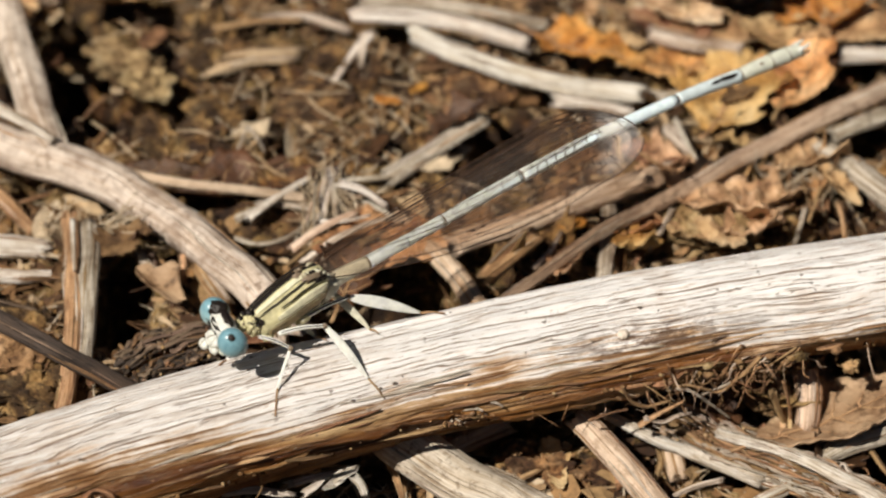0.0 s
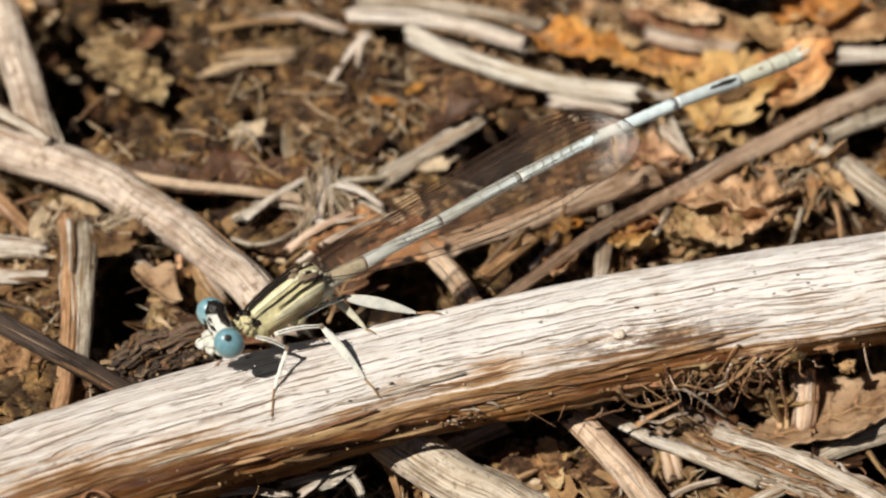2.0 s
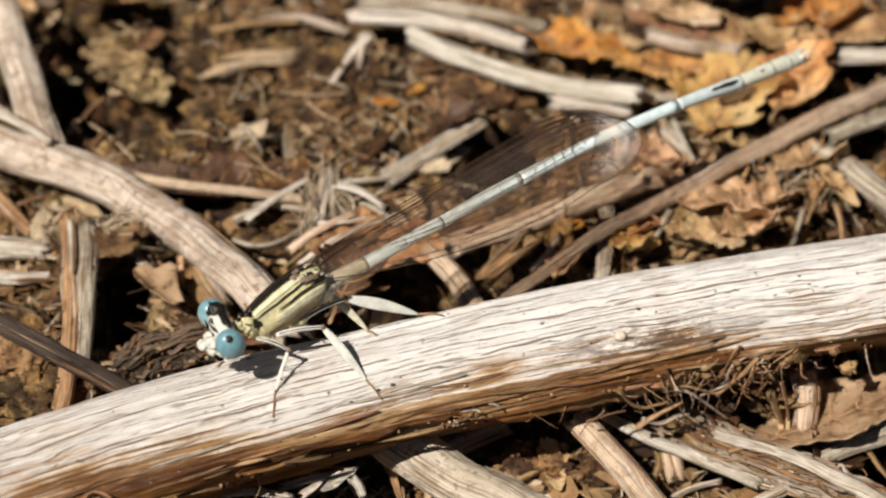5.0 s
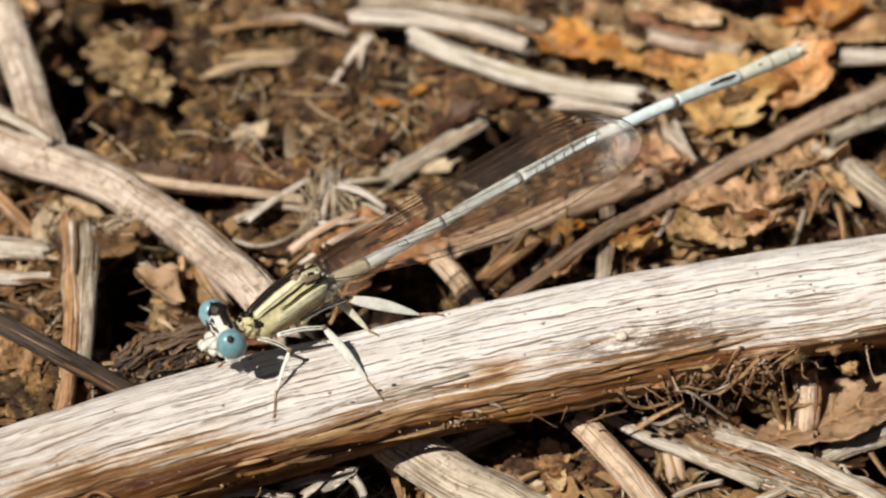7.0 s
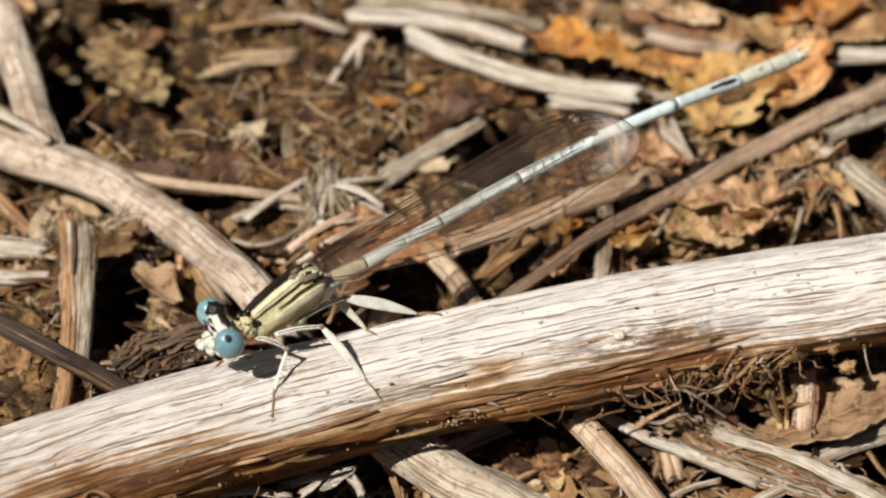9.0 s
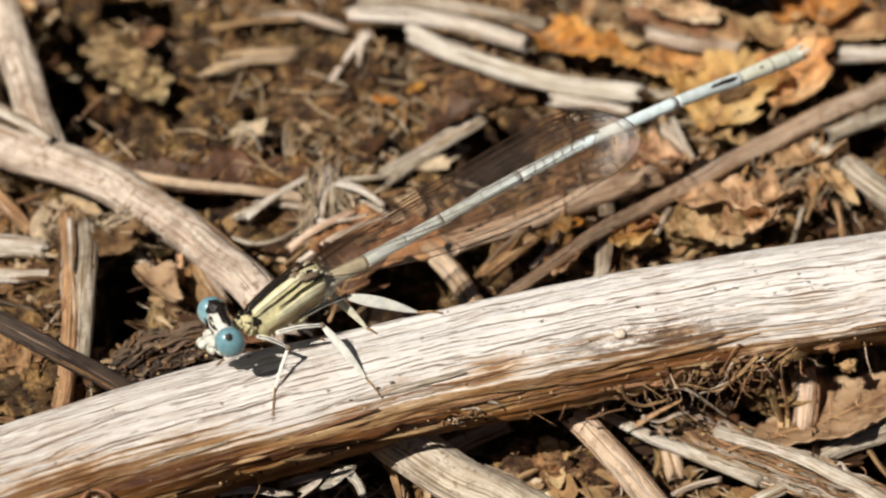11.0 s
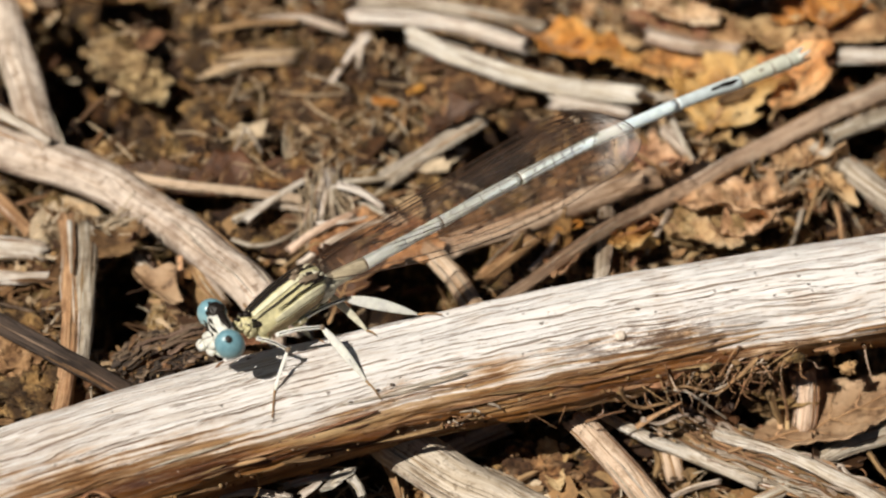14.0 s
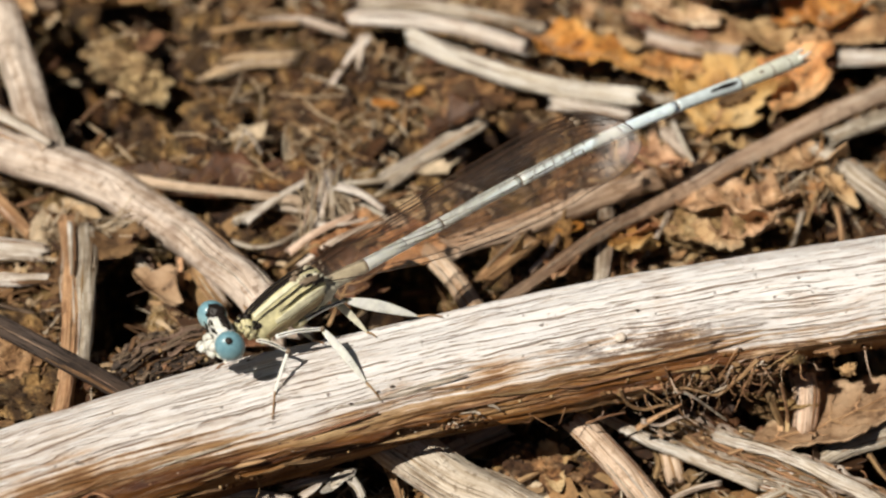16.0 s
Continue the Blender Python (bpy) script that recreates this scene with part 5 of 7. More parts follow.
leaf("dead_leaf", (15.92, 7.07, 5.30), 60, 8, -10, 1.60, 0.99, BUFF, "crumpled tan leaf scrap under the long twig", 142, lobes=0.9, cup=0.9, ribs=False)
leaf("dead_leaf", (18.19, 7.17, 5.40), -60, 8, -10, 1.50, 0.93, TANLEAF, "crumpled tan leaf scrap under the long twig", 143, lobes=0.9, cup=0.9, ribs=False)
leaf("dead_leaf", (17.28, 6.07, 5.16), 20, 8, -10, 1.80, 1.12, DULL, "crumpled tan leaf scrap under the long twig", 144, lobes=0.9, cup=0.9, ribs=False)
leaf("dead_leaf", (19.27, 8.47, 5.40), 15, 8, -10, 2.00, 1.24, TANLEAF, "crumpled tan leaf scrap under the long twig", 145, lobes=0.9, cup=0.9, ribs=False)
leaf("dead_leaf", (16.27, 5.73, 5.16), 110, 8, -10, 1.50, 0.93, TANLEAF, "crumpled tan leaf scrap under the long twig", 146, lobes=0.9, cup=0.9, ribs=False)
leaf("dead_leaf", (17.87, 8.80, 5.30), 70, 8, -10, 1.50, 0.93, BUFF, "crumpled tan leaf scrap under the long twig", 147, lobes=0.9, cup=0.9, ribs=False)
leaf("dead_leaf", (18.57, 6.25, 5.07), -10, 8, -10, 1.50, 0.93, DULL, "crumpled tan leaf scrap under the long twig", 148, lobes=0.9, cup=0.9, ribs=False)
leaf("dead_leaf", (14.66, 7.40, 5.20), -40, 8, -10, 1.60, 0.99, TANLEAF, "crumpled tan leaf scrap under the long twig", 149, lobes=0.9, cup=0.9, ribs=False)
stick("straw", [(16.39, 5.53, 5.37), (17.35, 6.44, 6.00), (18.24, 8.19, 5.60)], 0.11, 0.08, PALE, "short straw scrap in the litter", 160, sides=8, flat=0.6)
stick("straw", [(17.77, 9.22, 5.50), (18.09, 7.09, 6.00), (18.37, 5.94, 5.35)], 0.11, 0.08, TAN, "short straw scrap in the litter", 161, sides=8, flat=0.6)
stick("straw", [(15.73, 9.57, 5.50), (16.75, 8.38, 6.00), (17.68, 7.89, 5.60)], 0.10, 0.07, PALE, "short straw scrap in the litter", 162, sides=8, flat=0.6)
stick("straw", [(19.30, 8.53, 5.50), (18.76, 6.35, 5.89), (18.21, 5.36, 4.96)], 0.14, 0.10, TAN, "short straw scrap in the litter", 163, sides=8, flat=0.6)
stick("straw", [(14.31, 6.33, 5.50), (15.51, 6.44, 6.00), (16.62, 7.24, 5.60)], 0.10, 0.07, PALE, "short straw scrap in the litter", 164, sides=8, flat=0.6)
stick("straw", [(19.82, 6.46, 5.27), (20.03, 5.41, 4.84), (20.14, 4.80, 3.72)], 0.14, 0.10, TAN, "short straw scrap in the litter", 165, sides=8, flat=0.6)
stick("straw", [(18.12, 6.09, 5.37), (17.87, 5.04, 5.17), (17.52, 4.43, 4.27)], 0.14, 0.10, PALE, "short straw scrap in the litter", 166, sides=8, flat=0.6)
leaf("dead_leaf", (9.2, 4.0, 5.7), 20, 8, -10, 3.4, 2.0, TANLEAF, "crumpled tan dead leaf under the long twig", 190, lobes=0.6, cup=0.6)
# added leaf that keeps the sun out of the hollow below it
leaf("dead_leaf", (-3.23, 2.26, 6.00), 8, 0, -6, 6.60, 4.20, TANLEAF, "tan dead leaf roofing a hollow behind the insect", 170, lobes=0.3, curl=0.15, cup=0.2, crumple=0.2)
stick("straw", [(-7.5, 1.9, 6.2), (-5.9, 3.0, 6.75), (-4.3, 4.2, 6.7)], 0.26, 0.20, SMOOTH, "flat tan straw blade lying on a dead leaf", 700, flat=0.45)
stick("straw", [(-6.9, 1.1, 6.2), (-5.2, 2.2, 6.75), (-3.4, 3.3, 6.85), (-2.2, 4.0, 6.5)], 0.22, 0.14, PALE, "flat pale straw blade lying on a dead leaf", 701, flat=0.45)
stick("straw", [(-5.6, 1.3, 6.5), (-4.2, 1.8, 6.8), (-2.8, 2.7, 6.8)], 0.18, 0.12, TAN, "thin brown straw lying on a dead leaf", 702, flat=0.6)
stick("straw", [(-6.3, 3.9, 6.3), (-4.9, 3.4, 6.8), (-3.6, 3.8, 6.8)], 0.14, 0.10, WHITE, "thin pale straw lying on a dead leaf", 703, flat=0.6)
leaf("dead_leaf", (3.4, 2.2, 5.5), 35, 8, -14, 2.6, 1.5, BUFF, "crumpled buff leaf scrap behind the bleached stem", 710, lobes=0.7, cup=0.8, crumple=0.3)
leaf("dead_leaf", (5.6, 3.3, 5.5), -20, 10, -12, 2.4, 1.5, TANLEAF, "crumpled tan leaf scrap behind the bleached stem", 711, lobes=0.8, cup=0.7, crumple=0.3)
leaf("dead_leaf", (6.1, 1.5, 5.4), 60, 8, -12, 2.2, 1.3, PEACH, "crumpled pale leaf scrap behind the bleached stem", 712, lobes=0.8, cup=0.8, crumple=0.3)
leaf("dead_leaf", (9.5, 3.0, 5.6), 10, 10, -14, 2.6, 1.7, AMBER, "crumpled amber leaf scrap under the long twig", 713, lobes=0.7, cup=0.6, crumple=0.3)
leaf("dead_leaf", (11.1, 8.3, 5.9), 25, 8, -12, 3.2, 2.0, PEACH, "crumpled pale leaf scrap behind the long twig", 714, lobes=0.6, cup=0.6, crumple=0.3)
leaf("dead_leaf", (14.5, 10.4, 5.9), -30, 8, -12, 3.0, 2.0, BUFF, "crumpled buff leaf scrap behind the long twig", 715, lobes=0.6, cup=0.6, crumple=0.3)
stick("straw", [(4.4, 1.0, 5.8), (5.3, 2.1, 6.0), (5.9, 3.5, 6.0)], 0.16, 0.12, PALE, "short pale straw among leaf scraps", 716, flat=0.6)
leaf("dead_leaf", (12.8, 3.7, 5.6), -20, 6, -12, 4.2, 2.6, PEACH, "pale tan dead leaf behind the bleached stem", 191, lobes=0.5, cup=0.5, crumple=0.30)
leaf("dead_leaf", (15.3, 4.2, 5.6), 30, 8, -10, 3.6, 2.2, PEACH, "crumpled pale tan dead leaf behind the bleached stem", 192, lobes=0.6, cup=0.7, crumple=0.30)
leaf("dead_leaf", (10.6, 9.2, 5.9), -10, 6, -12, 3.4, 2.2, DULL, "reddish-brown dead leaf beside a dark hollow", 193, lobes=0.4)
leaf("dead_leaf", (21.44, 17.94, 6.80), 15, 4, -12, 4.60, 3.40, BUFF, "pale tan dead leaf lying over the litter", 175, lobes=0.5)
leaf("dead_leaf", (12.4, 20.6, 6.20), -15, 4, -12, 4.40, 3.00, STRAWLEAF, "pale tan dead leaf lying over the litter", 176, lobes=0.5, crumple=0.16)
leaf("dead_leaf", (15.74, -5.17, 3.50), -20, 8, -10, 4.80, 3.20, TANLEAF, "tan dead leaf under the split of the bleached stem", 177, lobes=0.4)
# clods
clod((-12.61, 13.06, 4.30), (1.00, 0.90, 0.60), 3)
clod((-10.78, 18.42, 4.20), (2.20, 1.60, 0.90), 5)
clod((-6.56, 15.32, 4.10), (2.40, 1.80, 0.80), 6)
clod((4.26, -7.86, 0.60), (2.00, 1.30, 1.20), 7)
clod((6.74, -6.71, 0.80), (1.10, 0.90, 0.80), 8)
clod((7.81, -8.05, 0.60), (1.20, 0.80, 0.80), 9)
clod((13.21, 5.95, 4.40), (2.60, 1.60, 0.90), 10)
clod((15.56, 7.65, 4.60), (1.80, 1.30, 0.90), 11)
clod((-11.6, 14.6, 4.20), (1.40, 1.20, 0.80), 12)
clod((-14.9, 13.0, 4.4), (1.1, 0.7, 0.8), 70)
clod((-14.2, 11.2, 4.6), (1.1, 0.5, 0.7), 71)
clod((-8.91, 5.96, 4.20), (1.60, 1.20, 0.70), 13)
clod((-19.62, -6.38, 4.66), (2.00, 1.60, 1.00), 14)
clod((-20.52, -1.73, 4.40), (1.80, 1.20, 0.80), 15)
clod((-12.34, 20.74, 4.60), (1.60, 1.20, 0.90), 16)
clod((1.94, 16.46, 4.30), (1.80, 1.40, 0.80), 17)
clod((9.92, 17.84, 4.30), (1.80, 1.20, 0.80), 18)
clod((5.51, 3.62, 4.40), (1.40, 1.00, 0.70), 19)
clod((16.60, 5.80, 4.34), (1.20, 1.00, 0.80), 20)
clod((7.27, 6.79, 4.60), (0.80, 0.60, 0.60), 21)
clod((13.4, 5.2, 4.9), (2.4, 1.5, 1.0), 72, "rough pale ochre clod of soil", OCHRE)
clod((15.4, 6.6, 4.8), (1.6, 1.2, 0.9), 73, "rough pale ochre clod of soil", OCHRE)
clod((11.6, 5.6, 4.8), (1.3, 1.0, 0.8), 74, "rough pale ochre clod of soil", OCHRE)
clod((-4.65, 5.85, 4.30), (1.40, 1.10, 0.70), 22)
clod((-0.70, 13.40, 4.20), (1.50, 1.00, 0.60), 23)
# scraps added on the sunward side of hollows, to shade them
leaf("leaf_scrap", (-4.52, -0.71, 6.37), 70, -19, 2, 3.82, 2.75, UMBER, "curled scrap of dead leaf roofing a small hollow", 620, curl=0.42, cup=0.76, lobes=0.5, category="leaf scrap", group="leaf scraps in the litter")
leaf("leaf_scrap", (-4.82, -0.15, 5.51), 54, 18, 19, 3.82, 2.39, DULL, "curled scrap of dead leaf roofing a small hollow", 621, curl=0.45, cup=0.59, lobes=0.5, category="leaf scrap", group="leaf scraps in the litter")
leaf("leaf_scrap", (-15.76, 2.28, 6.37), 50, -6, -2, 2.83, 2.23, DULL, "curled scrap of dead leaf roofing a small hollow", 612, curl=0.43, cup=0.37, lobes=0.5, category="leaf scrap", group="leaf scraps in the litter")
leaf("leaf_scrap", (-15.78, 2.98, 5.51), 51, -8, -14, 2.83, 1.93, UMBER, "curled scrap of dead leaf roofing a small hollow", 613, curl=0.16, cup=0.61, lobes=0.5, category="leaf scrap", group="leaf scraps in the litter")
leaf("leaf_scrap", (-17.99, 0.05, 6.37), 54, -5, -1, 3.03, 1.59, DULL, "curled scrap of dead leaf roofing a small hollow", 614, curl=0.14, cup=0.32, lobes=0.5, category="leaf scrap", group="leaf scraps in the litter")
leaf("leaf_scrap", (-17.94, 1.07, 5.51), 32, 9, -12, 3.03, 2.26, DULL, "curled scrap of dead leaf roofing a small hollow", 615, curl=0.22, cup=0.39, lobes=0.5, category="leaf scrap", group="leaf scraps in the litter")
leaf("leaf_scrap", (0.77, 11.72, 6.37), 25, -16, -2, 3.06, 1.83, UMBER, "curled scrap of dead leaf roofing a small hollow", 618, curl=0.34, cup=0.76, lobes=0.5, category="leaf scrap", group="leaf scraps in the litter")
leaf("leaf_scrap", (0.51, 11.65, 5.51), 38, -8, -23, 3.06, 2.08, DULL, "curled scrap of dead leaf roofing a small hollow", 619, curl=0.29, cup=0.67, lobes=0.5, category="leaf scrap", group="leaf scraps in the litter")
leaf("leaf_scrap", (1.08, 3.38, 6.37), 39, 4, 5, 3.19, 1.67, DULL, "curled scrap of dead leaf roofing a small hollow", 622, curl=0.50, cup=0.74, lobes=0.5, category="leaf scrap", group="leaf scraps in the litter")
leaf("leaf_scrap", (0.68, 4.03, 5.51), 39, 10, 4, 3.19, 2.02, DULL, "curled scrap of dead leaf roofing a small hollow", 623, curl=0.31, cup=0.56, lobes=0.5, category="leaf scrap", group="leaf scraps in the litter")
leaf("leaf_scrap", (5.29, 5.07, 6.37), 24, -21, 23, 2.20, 1.17, DULL, "curled scrap of dead leaf roofing a small hollow", 624, curl=0.20, cup=0.31, lobes=0.5, category="leaf scrap", group="leaf scraps in the litter")
leaf("leaf_scrap", (5.57, 5.58, 5.51), 54, -13, -17, 2.20, 1.70, DULL, "curled scrap of dead leaf roofing a small hollow", 625, curl=0.30, cup=0.42, lobes=0.5, category="leaf scrap", group="leaf scraps in the litter")
leaf("leaf_scrap", (15.14, 13.45, 6.37), 28, -2, -11, 2.20, 1.24, DULL, "curled scrap of dead leaf roofing a small hollow", 628, curl=0.25, cup=0.56, lobes=0.5, category="leaf scrap", group="leaf scraps in the litter")
leaf("leaf_scrap", (15.28, 14.45, 5.51), 56, 15, 6, 2.20, 1.31, DULL, "curled scrap of dead leaf roofing a small hollow", 629, curl=0.21, cup=0.60, lobes=0.5, category="leaf scrap", group="leaf scraps in the litter")
leaf("leaf_scrap", (19.32, 16.37, 6.37), 34, -6, 7, 2.96, 1.98, UMBER, "curled scrap of dead leaf roofing a small hollow", 630, curl=0.26, cup=0.39, lobes=0.5, category="leaf scrap", group="leaf scraps in the litter")
leaf("leaf_scrap", (19.10, 17.01, 5.51), 33, 12, 15, 2.96, 2.36, DULL, "curled scrap of dead leaf roofing a small hollow", 631, curl=0.28, cup=0.61, lobes=0.5, category="leaf scrap", group="leaf scraps in the litter")
leaf("leaf_scrap", (12.97, -4.42, 2.36), 60, 20, 9, 2.20, 1.23, DULL, "curled scrap of dead leaf roofing a small hollow", 632, curl=0.20, cup=0.66, lobes=0.5, category="leaf scrap", group="leaf scraps in the litter")
leaf("leaf_scrap", (13.19, -3.78, 1.51), 47, -20, -14, 2.20, 1.61, UMBER, "curled scrap of dead leaf roofing a small hollow", 633, curl=0.26, cup=0.70, lobes=0.5, category="leaf scrap", group="leaf scraps in the litter")
leaf("leaf_scrap", (17.71, -3.05, 2.36), 24, 19, 11, 2.96, 1.60, DULL, "curled scrap of dead leaf roofing a small hollow", 634, curl=0.18, cup=0.74, lobes=0.5, category="leaf scrap", group="leaf scraps in the litter")
leaf("leaf_scrap", (17.82, -3.61, 1.51), 48, 7, 0, 2.96, 2.21, TANLEAF, "curled scrap of dead leaf roofing a small hollow", 635, curl=0.29, cup=0.63, lobes=0.5, category="leaf scrap", group="leaf scraps in the litter")
leaf("leaf_scrap", (18.82, -9.15, 2.36), 56, 14, 7, 2.83, 2.02, UMBER, "curled scrap of dead leaf roofing a small hollow", 636, curl=0.20, cup=0.50, lobes=0.5, category="leaf scrap", group="leaf scraps in the litter")
leaf("leaf_scrap", (18.85, -8.77, 1.51), 35, 21, 22, 2.83, 1.64, DULL, "curled scrap of dead leaf roofing a small hollow", 637, curl=0.24, cup=0.34, lobes=0.5, category="leaf scrap", group="leaf scraps in the litter")
clod((-16.7, 17.9, 5.0), (2.0, 0.85, 0.95), 65, "long flaky cream-coloured clod of soil", CREAMSOIL, -24)
clod((-15.3, 16.3, 4.9), (1.3, 0.7, 0.7), 66, "flaky cream-coloured clod of soil", CREAMSOIL, -15)
clod((-20.50, -4.97, 5.20), (1.80, 1.30, 0.90), 67, "rough pale ochre clod of soil", OCHRE)


# ---- uncountable small litter ----
def scatter(count, seed, xr=(-27, 27), yr=(-14, 33), bare=0.0):
    """Places on the soil; bare thins them out on the open patch behind the curved stem."""
    rng = np.random.default_rng(seed)
    x, y = rng.uniform(*xr, count), rng.uniform(*yr, count)
    keep = ~in_hollow(x, y)
    if bare:
        keep &= ~((x > -21) & (x < -1.5) & (y > 7) & (rng.random(count) < bare))
    x, y = x[keep], y[keep]
    return rng, x, y, ground_z(x, y)


def build_crumbs():
    rng, X, Y, Zs = scatter(9000, 41)
    oct_v = np.array([(1, 0, 0), (0, 1, 0), (-1, 0, 0), (0, -1, 0), (0, 0, 1), (0, 0, -1)], float)
    oct_f = [(0, 1, 4), (1, 2, 4), (2, 3, 4), (3, 0, 4), (1, 0, 5), (2, 1, 5), (3, 2, 5), (0, 3, 5)]
    verts, faces = [], []
    for k, (x, y, z) in enumerate(zip(X, Y, Zs)):
        s = 0.05 + 0.30 * rng.random() ** 3.5
        v = oct_v * (s * rng.uniform(0.6, 1.3, (6, 1)))
        q = np.array(Euler(rng.uniform(0, 6, 3)).to_matrix())
        faces += [tuple(i + 6 * k for i in f) for f in oct_f]
        verts.append(v @ q + (x, y, z + 0.3 * s))
    thing("soil_crumbs", np.vstack(verts), faces, CRUMB, None, False, "loose crumbs of brown soil", "soil", kind="stuff")


def build_chips():
    rng, X, Y, Zs = scatter(5600, 57, bare=0.3)
    verts, faces = [], []
    for x, y, z in zip(X, Y, Zs):
        if -16 < x < -1 and 4 < y < 26 and rng.random() < 0.7:
            continue
        ln, wd = rng.uniform(0.3, 1.6), rng.uniform(0.08, 0.40)
        u = np.linspace(-0.5, 0.5, 4)
        bend = rng.uniform(-0.25, 0.35)
        top = [(a * ln, s * wd * 0.5 * (1 - 0.5 * abs(a)) + rng.uniform(-.08, .08), bend * ln * a * a * 4 * 0.5 + 0.04 + rng.uniform(-.05, .05)) for a in u for s in (-1, 1)]
        v = np.array(top + [(p[0], p[1], p[2] - 0.07) for p in top])
        q = np.array(pose(0, 0, 0, rng.uniform(-40, 40), rng.uniform(-35, 35), rng.uniform(0, 360)).to_3x3())
        k = build_chips.k
        for i in range(3):
            a = k + 2 * i
            faces += [(a, a + 2, a + 3, a + 1), (a + 8, a + 9, a + 11, a + 10), (a, a + 8, a + 10, a + 2), (a + 1, a + 3, a + 11, a + 9)]
        faces += [(k, k + 1, k + 9, k + 8), (k + 6, k + 14, k + 15, k + 7)]
        build_chips.k += 16
        verts.append(v @ q.T + (x, y, z + 0.12 + 0.25 * rng.random()))
    thing("litter_chips", np.vstack(verts), faces, BITS, None, False, "small chips of straw, bark and dead leaf on the soil", "litter", kind="stuff")


build_chips.k = 0


def build_flakes():
    """Thin ragged plates of crust, bark and leaf, tipped at all angles."""
    rng = np.random.default_rng(96)
    plates = []
    for p in range(24):
        n = int(rng.integers(6, 10))
        ang = np.linspace(0, 2 * np.pi, n, endpoint=False) + rng.uniform(-0.3, 0.3, n)
        rad = rng.uniform(0.55, 1.1, n)
        ring = np.stack([np.cos(ang) * rad * rng.uniform(1.2, 2.6), np.sin(ang) * rad, rng.uniform(-0.16, 0.16, n)], -1)
        top = np.vstack([ring, [(0, 0, rng.uniform(-0.1, 0.12))]])
        v = np.vstack([top, top - (0, 0, 0.10)])
        faces = []
        for a in range(n):
            b = (a + 1) % n
            faces += [(a, b, n), (n + 1 + b, n + 1 + a, 2 * n + 1), (b, a, n + 1 + a, n + 1 + b)]
        plates.append((v, faces, mesh_of("flake", v, faces, FLAKE, None, False)))
    rng, X, Y, Zs = scatter(1150, 97, (-23, 24), (-13, 25), 0.8)
    small = []
    for k, (x, y, z) in enumerate(zip(X, Y, Zs)):
        size = 0.25 + 0.75 * rng.random() ** 1.6
        place = pose(x * MM, y * MM, (z + 0.08 + 0.2 * rng.random()) * MM, rng.uniform(-36, 36), rng.uniform(-28, 28), rng.uniform(-60, 60))
        v, faces, plate = plates[k % 24]
        if size < 0.56:
            turn = np.array(place.to_3x3()) * size
            small.append((v @ turn.T + np.array(place.translation) / MM, faces))
            continue
        ob = new("flake", plate)
        ob.matrix_world = place @ Matrix.Scale(size, 4)
        tagged(ob, "thin ragged flake of crust or bark on the soil", "flake", "flakes in the litter")
    v, f, _ = merged(*[(a, b, None) for a, b in small])
    thing("small_flakes", v, f, FLAKE_HEAP, None, False, "small ragged flakes of crust and bark strewn over the soil", "flakes", "", "stuff")


def tuft(at, lean, length, spread, count, seed, label):
    """A frayed bundle of dry fibres that fans out from its foot."""
    rng = np.random.default_rng(seed)
    at, lean = np.asarray(at, float), np.asarray(lean, float)
    strands = []
    for k in range(count):
        d = lean + rng.normal(0, spread, 3)
        d = d / np.linalg.norm(d) * length * rng.uniform(0.5, 1.1)
        foot = at + rng.normal(0, 0.18, 3)
        bow = rng.normal(0, 0.12, 3) * length
        r = rng.uniform(0.02, 0.07)
        strands.append(tube(spline([foot, foot + d * 0.5 + bow, foot + d + bow * rng.uniform(-0.5, 1)], 9), np.linspace(r, r * 0.4, 9), 6, 0.6))
    v, f, uv = merged(*strands)
    thing("fibre_tuft", v, f, FIBRE, uv, True, label, "tuft", "frayed tufts in the litter")


tuft((-5.9, 4.6, 5.8), (0.1, 0.9, 0.35), 3.4, 0.22, 46, 1, "frayed tuft of pale straw fibres behind the insect")
tuft((-6.6, 3.4, 5.7), (0.3, 0.8, 0.3), 2.4, 0.35, 34, 2, "frayed tuft of pale straw fibres behind the insect")
tuft((-4.4, 4.4, 5.8), (-0.5, 0.8, 0.3), 2.2, 0.35, 26, 3, "frayed tuft of pale straw fibres behind the insect")
tuft((-16.9, 3.6, 5.9), (0.9, 0.1, 0.1), 3.0, 0.25, 50, 4, "golden frayed fibres under the curved stem")
tuft((-19.6, 4.2, 5.5), (0.8, 0.3, 0.2), 2.2, 0.5, 40, 5, "pale frayed fibres beside the split stems")
tuft((-8.0, 9.6, 5.2), (0.4, 0.5, 0.3), 1.8, 0.6, 24, 6, "tangle of pale rootlets on the soil")
tuft((16.8, 7.2, 5.6), (0.3, 0.5, 0.3), 2.4, 0.6, 34, 7, "tangle of pale straw fibres beside the long twig")
tuft((19.4, 7.4, 5.6), (-0.2, 0.5, 0.4), 2.2, 0.6, 30, 8, "tangle of pale straw fibres beside the long twig")


